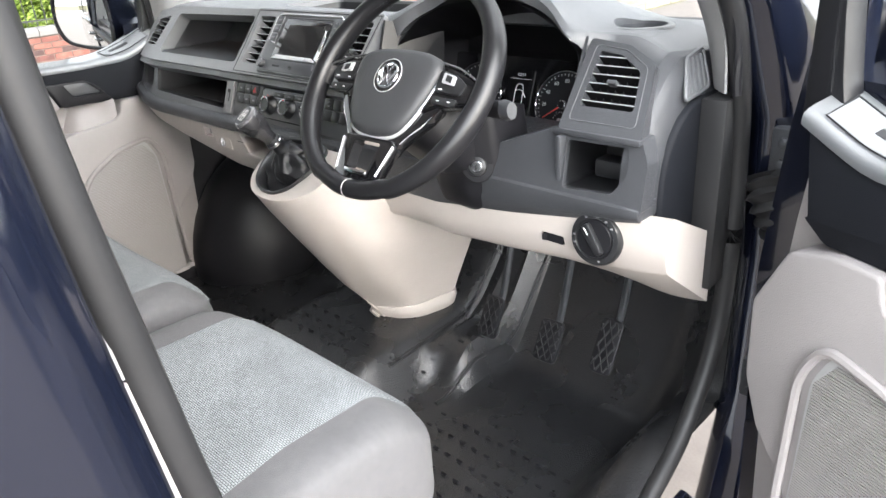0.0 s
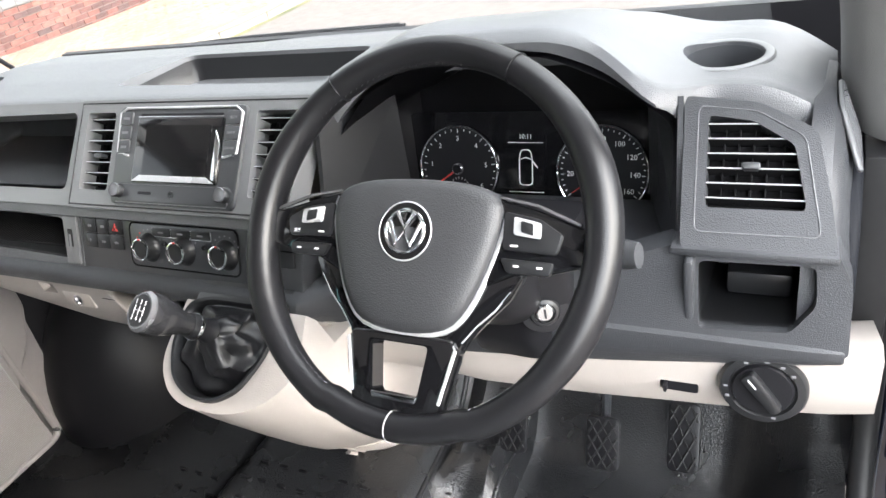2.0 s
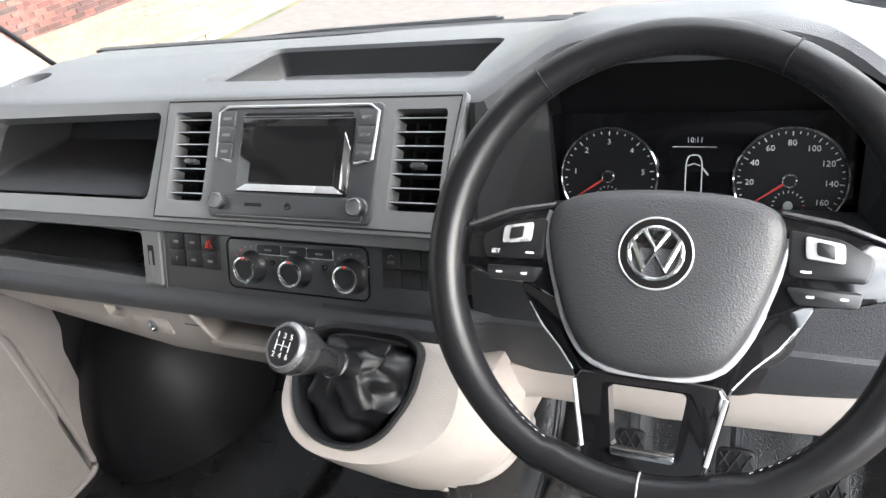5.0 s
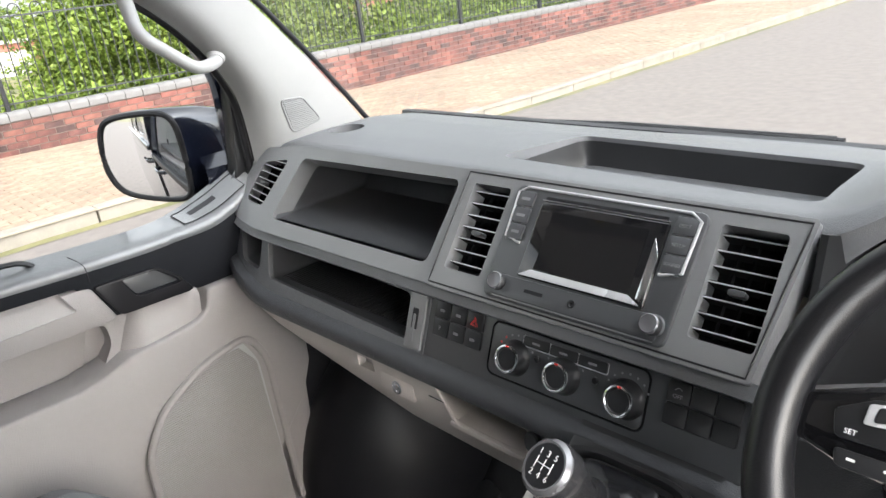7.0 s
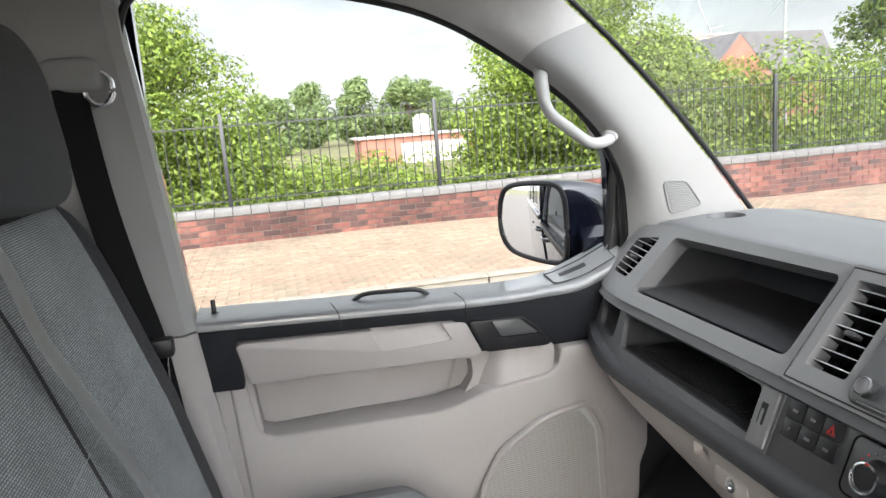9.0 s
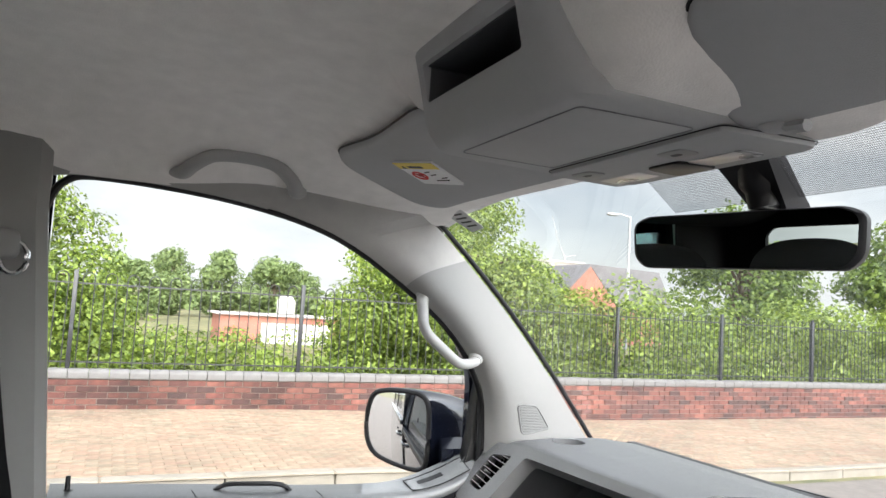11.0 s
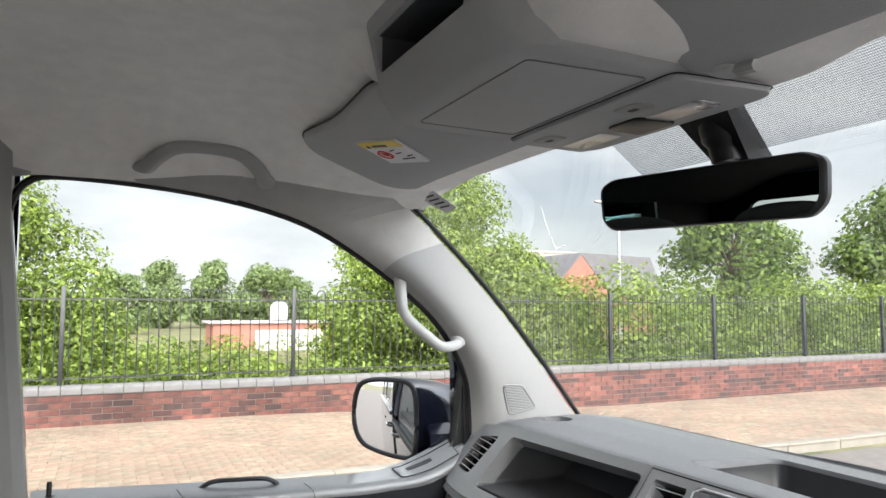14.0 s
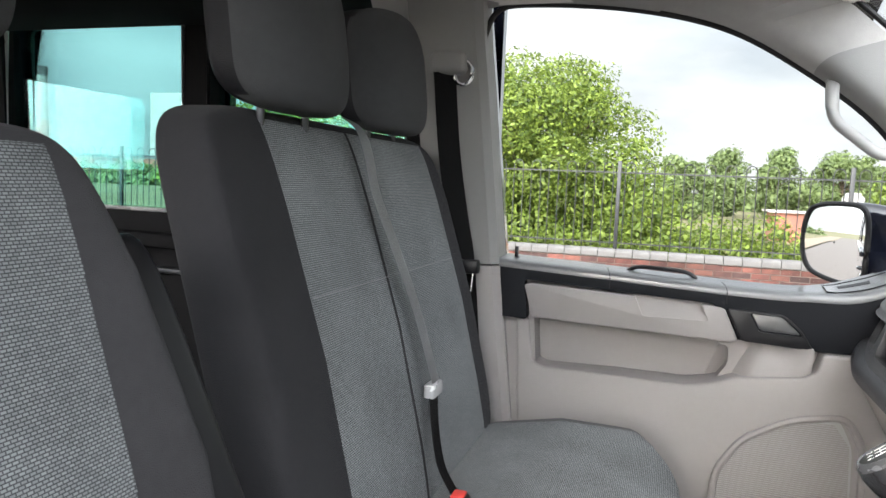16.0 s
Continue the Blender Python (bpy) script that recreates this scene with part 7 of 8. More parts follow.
# ---- seat belts ----
def strap(points, width, mat, parent, facing, name="webbing", label=""):
    pts = spline(points, 6)
    t = bmesh.new()
    rows = []
    for i, p in enumerate(pts):
        d = (pts[min(i + 1, len(pts) - 1)] - pts[max(i - 1, 0)]).normalized()
        s = d.cross(Vector(facing)).normalized() * width / 2
        rows.append((t.verts.new(p - s), t.verts.new(p + s)))
    for a, b in zip(rows, rows[1:]):
        t.faces.new((a[0], a[1], b[1], b[0]))
    bmesh.ops.solidify(t, geom=t.faces[:], thickness=0.0015)
    bmesh.ops.recalc_face_normals(t, faces=t.faces)
    return part(name, t, mat, parent, label)


belt_l = thing("seat_belt", (-0.73, -0.88, 1.2), "black passenger seat belt hanging on the door post", "seat belt")
strap([(-0.702, -0.903, 1.62), (-0.716, -0.890, 1.45), (-0.728, -0.868, 1.30), (-0.737, -0.850, 1.20), (-0.752, -0.838, 1.05), (-0.772, -0.815, 0.75), (-0.79, -0.79, 0.55)], 0.050, BELT, belt_l, (1, 0.5, 0), label="black webbing")
gd = part("upper_guide", pillow((-0.722, -0.898, 1.640), (0.030, 0.044, 0.027), 0.5, 0.5, 32, 18), PILLAR, belt_l, "pale grey belt guide")
part("guide_ring", tube([Vector((-0.712, -0.862 + 0.020 * math.cos(t), 1.618 + 0.026 * math.sin(t))) for t in np.linspace(0, 2 * math.pi, 20, endpoint=False)], 0.005, 8, closed=True), CHROME, belt_l, "bright guide ring")
tg = part("tongue", box(-0.758, -0.728, -0.872, -0.815, 1.168, 1.20, 0.005), BLACK, belt_l)
part("tongue_plate", tube([Vector(p) for p in ((-0.736, -0.852, 1.168), (-0.734, -0.852, 1.128), (-0.734, -0.828, 1.128), (-0.736, -0.828, 1.168))], 0.0028, 6), CHROME, tg, "chrome tongue")

belt_m = thing("seat_belt", (-0.2, -0.8, 1.2), "grey middle seat belt laid down the bench backrest", "seat belt")
mid_pts = [(-0.238, -0.945, 1.480), (-0.236, -0.905, 1.462), (-0.236, -0.884, 1.43), (-0.242, -0.866, 1.353), (-0.262, -0.846, 1.285), (-0.301, -0.810, 1.158), (-0.314, -0.772, 1.025)]
strap([(x, y + 0.006, z) for x, y, z in mid_pts], 0.037, BELT_GREY, belt_m, (0, 1, 0.3), label="grey webbing with a sheen")
tg = part("tongue", box(-0.338, -0.290, -0.782, -0.762, 1.005, 1.030, 0.004), SILVER, belt_m, "silver belt tongue")
part("tongue_plate", box(-0.322, -0.300, -0.776, -0.770, 0.968, 1.007, 0.0015), CHROME, tg)
strap([(-0.312, -0.770, 1.012), (-0.290, -0.758, 0.96), (-0.272, -0.738, 0.90), (-0.258, -0.705, 0.858)], 0.037, BELT, belt_m, (0, 1, 0.3))
bk = thing("belt_buckle", (-0.255, -0.69, 0.86), "black belt buckle with a red release key", "belt buckle")
part("body", box(-0.275, -0.235, -0.715, -0.685, 0.815, 0.862, 0.006), BLACK, bk)
part("release_key", box(-0.270, -0.240, -0.712, -0.690, 0.861, 0.867, 0.003), RED, bk, "red key")

# ---- overhead ----
oc = thing("overhead_console", (0, -0.25, 1.78), "grey overhead console with an open pocket and map lamps", "overhead console")


def oc_plan(z, rear, front, half, r):
    return [Vector((x, y, z)) for x, y in R([(-half - 0.02, front), (-half + 0.008, rear), (half - 0.006, rear), (half - 0.02, front)], r, 6)]


ob = loft([oc_plan(1.7665, -0.358, -0.062, 0.150, 0.03), oc_plan(1.768, -0.370, -0.055, 0.160, 0.035), oc_plan(1.774, -0.380, -0.05, 0.166, 0.05), oc_plan(1.785, -0.388, -0.06, 0.168, 0.052), oc_plan(1.80, -0.394, -0.10, 0.168, 0.052), oc_plan(1.85, -0.406, -0.24, 0.167, 0.052), oc_plan(1.90, -0.416, -0.33, 0.165, 0.052)])
ob = cut(ob, prism(R([(-0.112, 1.814), (0.100, 1.814), (0.100, 1.858), (-0.112, 1.858)], 0.006), -0.6, -0.32, "y"))
part("housing", ob, VISOR, oc)
# dark sheets line the pocket to paint the shade inside it
part("pocket", prism(R([(-0.120, 1.810), (0.108, 1.810), (0.108, 1.862), (-0.120, 1.862)], 0.006), -0.324, -0.318, "y"), RECESS, oc, "open pocket, lined dark for its shade")
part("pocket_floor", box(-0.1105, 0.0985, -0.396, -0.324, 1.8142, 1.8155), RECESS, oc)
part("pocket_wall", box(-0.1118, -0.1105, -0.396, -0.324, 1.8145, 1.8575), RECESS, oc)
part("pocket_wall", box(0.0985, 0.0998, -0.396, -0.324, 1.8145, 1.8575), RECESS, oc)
part("lid", prism(R([(-0.120, -0.345), (0.118, -0.345), (0.122, -0.215), (-0.125, -0.215)], 0.008), 1.7655, 1.7685, "z", 0.001), VISOR, oc, "pale spectacle case lid")
part("lid_joint", tube([Vector((x, y, 1.7658)) for x, y in R([(-0.121, -0.346), (0.119, -0.346), (0.123, -0.214), (-0.126, -0.214)], 0.008)], 0.0006, 5, closed=True), FAINT, oc)
part("lamp_joint", tube([Vector((x, y, 1.7655)) for x, y in R([(-0.152, -0.207), (0.150, -0.207), (0.158, -0.083), (-0.160, -0.083)], 0.012)], 0.0007, 5, closed=True), BLACK, oc)
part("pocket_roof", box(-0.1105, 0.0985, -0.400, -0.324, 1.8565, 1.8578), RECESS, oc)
lamp = part("lamp_unit", prism(R([(-0.150, -0.205), (0.148, -0.205), (0.156, -0.085), (-0.158, -0.085)], 0.012), 1.7605, 1.768, "z", 0.002), VISOR, oc)
for x in (-0.1, 0.06):
    part("map_lens", prism(R([(x - 0.035, -0.135), (x + 0.045, -0.135), (x + 0.045, -0.10), (x - 0.035, -0.10)], 0.006), 1.7595, 1.762, "z", 0.001), SILVER, lamp, "clear lamp lens")
    part("lamp_key", prism(rounded(x - 0.03, x + 0.01, -0.185, -0.155, 0.008), 1.7588, 1.762, "z", 0.001), TRIM_GREY, lamp)
    part("lamp_mark", prism(rounded(x - 0.018, x - 0.004, -0.174, -0.166, 0.003), 1.7585, 1.759, "z"), BLACK, lamp)
part("sensor", prism(R([(-0.03, -0.145), (0.025, -0.145), (0.03, -0.09), (-0.035, -0.09)], 0.01), 1.7578, 1.762, "z", 0.001), BLACK, lamp)


def visor(s):
    v = thing("sun_visor", (s * 0.4, -0.25, 1.8), "grey padded sun visor folded up against the roof", "sun visor", group="sun visors")
    rings = []
    outline = R([(0.213, -0.347), (0.400, -0.338), (0.560, -0.356), (0.625, -0.30), (0.650, -0.20), (0.60, -0.165), (0.50, -0.170), (0.160, -0.172)], 0.045, 6)
    inner = 0.0 if s > 0 else 0.035
    outline = [(x - 0.045 * ease((0.33 - x) / 0.15) * ease((y + 0.36) / 0.2) - 0.016 * ease((0.3 - x) / 0.1), y - inner * ease((-0.27 - y) / 0.06)) for x, y in outline]
    zf = lambda x, y: 1.7955 - 0.28 * (y + 0.278)
    cx, cy = 0.40, -0.26
    for k, dz in ((0.98, 0.012), (1.0, 0.007), (1.0, 0.001), (0.985, -0.003), (0.95, -0.005), (0.5, -0.006)):
        ring = []
        for x, y in outline:
            px, py = cx + (x - cx) * k, cy + (y - cy) * k
            ring.append(Vector((0.035 + s * px, py, zf(px, py) + dz)))
        rings.append(ring)
    part("pad", loft(rings), VISOR, v)
    # black line round the rim paints the shade in the visor's gap
    edge = [Vector((0.035 + s * (cx + (x - cx) * 1.004), cy + (y - cy) * 1.005, zf(x, y) + 0.007)) for x, y in outline]
    part("gap_shade_line", tube(edge, 0.0019, 6, closed=True), BLACK, v, "dark line that paints the shaded gap round the visor")
    if s > 0:
        clip = part("clip", tube([(0.180, -0.172, 1.770), (0.195, -0.174, 1.759), (0.214, -0.175, 1.757)], 0.006, 8), VISOR, v)
        part("clip_mount", pillow((0.180, -0.170, 1.768), (0.016, 0.016, 0.010), 0.6, 0.6, 20, 10), VISOR, clip)
    return v


vl = visor(-1)
visor(1)
lm = plane_at(Vector((-0.382, -0.278, 1.7885)), Vector((0.075, 0.030, -0.0084)), Vector((-0.030, -0.075, 0.021)))
if (lm.to_3x3() @ Vector((0, 0, 1))).z > 0:
    lm = lm @ Matrix.Rotation(math.pi, 4, "Y")
lab = thing("warning_label", (-0.382, -0.278, 1.78), "white and yellow airbag warning label on the sun visor", "label")
zoff = 0.0025
part("paper", prism(rounded(-0.044, 0.044, -0.040, 0.040, 0.002), zoff - 0.006, zoff, "z", m=lm), WHITE, lab)
part("heading_band", prism(rounded(-0.044, 0.044, 0.019, 0.040, 0.002), zoff, zoff + 0.0004, "z", m=lm), YELLOW, lab, "yellow heading")
part("ban_ring", tube([lm @ Vector((-0.022 + 0.013 * math.cos(t), -0.006 + 0.013 * math.sin(t), zoff + 0.0005)) for t in np.linspace(0, 2 * math.pi, 24, endpoint=False)], 0.0014, 5, closed=True), RED, lab)
part("ban_bar", tube([lm @ Vector((-0.031, 0.003, zoff + 0.0005)), lm @ Vector((-0.013, -0.015, zoff + 0.0005))], 0.0012, 5), RED, lab)
part("pictogram", prism(rounded(-0.028, -0.016, -0.011, -0.001, 0.003), zoff, zoff + 0.0003, "z", m=lm), BLACK, lab)
for i, (x0, x1) in enumerate(((0.0, 0.012), (0.004, 0.018), (0.02, 0.034), (0.0, 0.03))):
    part("print_bar", tube([lm @ Vector((x0, 0.006 - i * 0.010, zoff + 0.0003)), lm @ Vector((x1, 0.009 - i * 0.010, zoff + 0.0003))], 0.0011, 4), BLACK, lab)
part("print_bar", prism(rounded(-0.02, 0.012, 0.022, 0.029, 0.001), zoff + 0.0004, zoff + 0.0007, "z", m=lm), BLACK, lab)
part("warning_mark", prism([(-0.036, 0.020), (-0.026, 0.020), (-0.031, 0.030)], zoff + 0.0004, zoff + 0.0007, "z", m=lm), BLACK, lab)

# small printed sticker on the windscreen corner
st = thing("windscreen_sticker", (-0.69, -0.10, 1.75), "grey printed sticker in the windscreen corner", "sticker")
sm = plane_at(screen_point(-0.885, 0.055, 0.006), (1, 0.05, 0), screen_point(-0.885, 0, 0) - screen_point(-0.885, 0.2, 0))
part("film", prism(R([(-0.045, 0.028), (0.03, 0.03), (0.055, -0.022), (0.0, -0.03)], 0.004), 0.0, 0.0006, "z", m=sm), PALE_FILM, st)
for i in range(4):
    part("print_bar", prism(rounded(-0.025 + i * 0.008, 0.02 + i * 0.006, 0.018 - i * 0.011, 0.022 - i * 0.011, 0.001), 0.0005, 0.001, "z", m=sm), BLACK, st)


def rounded_path(points, r, n=5):
    """A bent rod's centre line: straight runs with rounded corners."""
    p = [Vector(q) for q in points]
    out = [p[0]]
    for a, b, c in zip(p, p[1:], p[2:]):
        d = min(r, (a - b).length * 0.45, (c - b).length * 0.45)
        s, e = b + (a - b).normalized() * d, b + (c - b).normalized() * d
        out += [(1 - t) ** 2 * s + 2 * t * (1 - t) * b + t * t * e for t in (i / n for i in range(n + 1))]
    return out + [p[-1]]


def grab_handle(name, pts, radius, mat, label, flat=0.75, up=(0, 0, 1)):
    h = thing(name, pts[0], label, "grab handle")
    p = spline(pts, 9)
    n = len(p) - 1
    part("bar", tube(p, [radius * (1 + 0.3 * (1 - ease(min(i, n - i) / 12))) for i in range(n + 1)], 16, flat=flat, up=up), mat, h)
    return h


pillar_grip = thing("grab_handle", (-0.785, -0.095, 1.612), "pale grey grab handle on the windscreen pillar", "grab handle")
grip_line = rounded_path([(-0.800, -0.088, 1.622), (-0.748, -0.120, 1.600), (-0.736, -0.116, 1.528), (-0.735, -0.030, 1.460), (-0.746, 0.012, 1.464), (-0.806, 0.056, 1.494)], 0.024)
part("bar", tube(grip_line, 0.0128, 14, flat=0.85), TRIM_GREY, pillar_grip)
for at, to in (((-0.748, -0.119, 1.600), (-0.800, -0.088, 1.622)), ((-0.752, 0.016, 1.467), (-0.806, 0.056, 1.494))):
    part("foot", tube([Vector(at), Vector(at).lerp(Vector(to), 0.4), Vector(to)], [0.0135, 0.0185, 0.023], 14, flat=0.9), TRIM_GREY, pillar_grip)
grab_handle("grab_handle", [(-0.700, -0.625, 1.794), (-0.672, -0.616, 1.787), (-0.645, -0.602, 1.798), (-0.624, -0.572, 1.814), (-0.622, -0.52, 1.818), (-0.626, -0.470, 1.812), (-0.646, -0.436, 1.794), (-0.672, -0.418, 1.778), (-0.700, -0.410, 1.781)], 0.0145, TRIM_GREY, "grey folding grab handle above the passenger door", 0.8)

# rear view mirror
rv = thing("rear_view_mirror", (0.02, -0.03, 1.68), "black frameless rear view mirror on a stalk", "mirror")
rm = plane_at(Vector((0.012, -0.042, 1.681)), Vector((0.969, 0.246, -0.01)), Vector((0.018, -0.056, 1)))
out = R([(-0.143, -0.020), (-0.145, 0.024), (-0.125, 0.034), (0.125, 0.034), (0.145, 0.024), (0.143, -0.020), (0.127, -0.036), (-0.127, -0.034)], 0.020, 6)
part("housing", loft([[rm @ Vector((x * k, y * k, h)) for x, y in out] for k, h in ((0.97, 0.003), (1.0, 0.0), (1.0, -0.010), (0.92, -0.030), (0.6, -0.042))]), BLACK, rv)
part("mirror_glass", prism([(x * 0.955, y * 0.93) for x, y in out], 0.002, 0.0045, "z", m=rm), DIMMED, rv, "dark dimmed mirror glass")
part("stalk", tube(spline([rm @ Vector((0, 0.0, -0.03)), (0.012, 0.005, 1.715), (0.012, 0.0, 1.745), (0.012, -0.01, 1.785)], 5), [0.014] * 6 + [0.02] * 5 + [0.026] * 5, 12), BLACK, rv)
part("mount_cover", loft([[Vector(p) for p in ((-0.03, -0.02, 1.79), (0.055, -0.02, 1.79), (0.055, -0.05, 1.79), (-0.03, -0.05, 1.79))], [Vector(p) for p in ((-0.01, 0.06, 1.725), (0.035, 0.06, 1.725), (0.035, 0.02, 1.715), (-0.01, 0.02, 1.715))]]), BLACK, rv)


# dotted ceramic band at the top of the windscreen
def dotted_glass():
    m = bpy.data.materials.new("dotted_ceramic_band")
    m.use_nodes = True
    nt = m.node_tree
    nt.nodes.clear()
    n, link = nt.nodes.new, nt.links.new
    out, mixer, clear, ink = n("ShaderNodeOutputMaterial"), n("ShaderNodeMixShader"), n("ShaderNodeBsdfTransparent"), n("ShaderNodeBsdfDiffuse")
    ink.inputs["Color"].default_value = (0.10, 0.10, 0.115, 1)
    co, vor, lt = n("ShaderNodeTexCoord"), n("ShaderNodeTexVoronoi"), n("ShaderNodeMath")
    vor.voronoi_dimensions, vor.inputs["Scale"].default_value, vor.inputs["Randomness"].default_value = "2D", 420, 0.0
    lt.operation, lt.inputs[1].default_value = "LESS_THAN", 0.44
    link(co.outputs["UV"], vor.inputs["Vector"])
    link(vor.outputs["Distance"], lt.inputs[0])
    soft = n("ShaderNodeMapRange")
    soft.inputs["To Min"].default_value, soft.inputs["To Max"].default_value = 0.22, 0.62
    link(lt.outputs[0], soft.inputs["Value"])
    link(soft.outputs["Result"], mixer.inputs["Fac"])
    link(clear.outputs["BSDF"], mixer.inputs[1])
    link(ink.outputs["BSDF"], mixer.inputs[2])
    link(mixer.outputs["Shader"], out.inputs["Surface"])
    return m


DOTS = dotted_glass()
band = bmesh.new()
sheet(lambda u, v: screen_point(u, v, 0.004), steps(-0.22, 0.46, 14), steps(0.0, 0.125, 4), bm=band)
bme = mesh_of("dotted_band", band, DOTS)
lay = bme.uv_layers.new(name="dots")
for lp in bme.loops:
    co = bme.vertices[lp.vertex_index].co
    lay.data[lp.index].uv = (co.x, (co.z - 1.8) * 1.4)
tagged(place("trim", bme), "black dotted print at the top of the windscreen", "trim", kind="structure")


# ---- the street outside ----
def ground_z(y):
    return -0.20 * ease((y - 0.8) / 6.5)


ASPHALT = material("worn_pale_asphalt", (0.130, 0.113, 0.102), 0.9, vary=0.2, scale=9, bump=0.5, bump_scale=90)
PAVING = material("buff_block_paving", (0.235, 0.188, 0.135), 0.9, vary=0.2, scale=3, bump=0.3, bump_scale=120)
KERB = material("pale_concrete_kerb", (0.20, 0.18, 0.15), 0.9, vary=0.2, scale=5, bump=0.3, bump_scale=150)
EARTH = material("rough_grass_ground", (0.08, 0.10, 0.035), 0.95, vary=0.4, scale=0.8, second=(0.15, 0.13, 0.06))
MORTAR = material("grey_mortar", (0.13, 0.112, 0.098), 0.95, vary=0.3, scale=7)
COPING = material("grey_engineering_brick", (0.115, 0.11, 0.107), 0.75, vary=0.2, scale=9, bump=0.3, bump_scale=200)
IRON = material("black_painted_iron", (0.012, 0.013, 0.016), 0.4, vary=0.2, scale=20)
BARK = material("brown_bark", (0.10, 0.075, 0.05), 0.9, vary=0.35, scale=12, bump=0.8, bump_scale=60)
# muted red: distance haze is mixed into the brick colour
REDWALL = material("hazed_red_brick", (0.30, 0.125, 0.092), 0.9, vary=0.18, scale=2)
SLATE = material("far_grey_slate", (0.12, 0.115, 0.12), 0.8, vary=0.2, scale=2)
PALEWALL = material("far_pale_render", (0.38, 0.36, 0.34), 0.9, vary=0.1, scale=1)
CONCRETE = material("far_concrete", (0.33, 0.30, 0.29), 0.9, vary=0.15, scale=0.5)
LAMPGREY = material("galvanised_steel", (0.33, 0.34, 0.35), 0.5, metal=0.6, vary=0.1)


def piece_material(name, dark, light, rough=0.9, soil=0.8):
    """Each brick or block takes its own tone."""
    m = bpy.data.materials.new(name)
    m.use_nodes = True
    nt = m.node_tree
    p = nt.nodes["Principled BSDF"]
    n, link = nt.nodes.new, nt.links.new
    info, isl, add, fr, ramp = n("ShaderNodeObjectInfo"), n("ShaderNodeNewGeometry"), n("ShaderNodeMath"), n("ShaderNodeMath"), n("ShaderNodeValToRGB")
    add.operation, fr.operation = "ADD", "FRACT"
    link(info.outputs["Random"], add.inputs[0])
    link(isl.outputs["Random Per Island"], add.inputs[1])
    link(add.outputs[0], fr.inputs[0])
    e = ramp.color_ramp.elements
    e[0].color, e[1].color = (*dark, 1), (*light, 1)
    mid = ramp.color_ramp.elements.new(0.55)
    mid.color = (*[(a + b) / 2 * f for a, b, f in zip(dark, light, (1.12, 0.9, 0.9))], 1)
    link(fr.outputs[0], ramp.inputs["Fac"])
    co, noi, mul = n("ShaderNodeTexCoord"), n("ShaderNodeTexNoise"), n("ShaderNodeMixRGB")
    noi.inputs["Scale"].default_value, noi.inputs["Detail"].default_value = 14, 5
    link(co.outputs["Object"], noi.inputs["Vector"])
    mr = n("ShaderNodeMapRange")
    mr.inputs["From Min"].default_value, mr.inputs["From Max"].default_value, mr.inputs["To Min"].default_value, mr.inputs["To Max"].default_value = 0.3, 0.7, 0.7, 1.15
    link(noi.outputs["Fac"], mr.inputs["Value"])
    mul.blend_type = "MULTIPLY"
    mul.inputs["Fac"].default_value = 1
    link(ramp.outputs["Color"], mul.inputs["Color1"])
    link(mr.outputs["Result"], mul.inputs["Color2"])
    big, mr2, mul2 = n("ShaderNodeTexNoise"), n("ShaderNodeMapRange"), n("ShaderNodeMixRGB")
    big.inputs["Scale"].default_value, big.inputs["Detail"].default_value, big.inputs["Roughness"].default_value = 0.9, 7, 0.65
    link(isl.outputs["Position"], big.inputs["Vector"])
    mr2.inputs["From Min"].default_value, mr2.inputs["From Max"].default_value, mr2.inputs["To Min"].default_value, mr2.inputs["To Max"].default_value = 0.35, 0.62, soil, 1.08
    link(big.outputs["Fac"], mr2.inputs["Value"])
    mul2.blend_type = "MULTIPLY"
    mul2.inputs["Fac"].default_value = 1
    link(mul.outputs["Color"], mul2.inputs["Color1"])
    link(mr2.outputs["Result"], mul2.inputs["Color2"])
    link(mul2.outputs["Color"], p.inputs["Base Color"])
    p.inputs["Roughness"].default_value = rough
    return m


BRICK = piece_material("weathered_red_brick", (0.058, 0.033, 0.030), (0.215, 0.086, 0.064), soil=0.36)
BLOCK = piece_material("buff_paving_block", (0.200, 0.160, 0.112), (0.245, 0.200, 0.142))


def leaf_material(name, dark, light):
    m = bpy.data.materials.new(name)
    m.use_nodes = True
    nt = m.node_tree
    p, out = nt.nodes["Principled BSDF"], nt.nodes["Material Output"]
    n, link = nt.nodes.new, nt.links.new
    isl, ramp, tr, mixer = n("ShaderNodeNewGeometry"), n("ShaderNodeValToRGB"), n("ShaderNodeBsdfTranslucent"), n("ShaderNodeMixShader")
    ramp.color_ramp.elements[0].color, ramp.color_ramp.elements[1].color = (*dark, 1), (*light, 1)
    link(isl.outputs["Random Per Island"], ramp.inputs["Fac"])
    link(ramp.outputs["Color"], p.inputs["Base Color"])
    link(ramp.outputs["Color"], tr.inputs["Color"])
    p.inputs["Roughness"].default_value = 0.55
    mixer.inputs["Fac"].default_value = 0.4
    link(p.outputs["BSDF"], mixer.inputs[1])
    link(tr.outputs["BSDF"], mixer.inputs[2])
    link(mixer.outputs["Shader"], out.inputs["Surface"])
    return m


LEAF = leaf_material("bright_green_leaf", (0.050, 0.088, 0.013), (0.27, 0.355, 0.058))
LEAF_DARK = leaf_material("deep_green_leaf", (0.04, 0.075, 0.013), (0.20, 0.28, 0.055))
# paler than LEAF: haze of the distance is put into the green
LEAF_FAR = leaf_material("hazed_green_leaf", (0.085, 0.125, 0.045), (0.24, 0.31, 0.115))

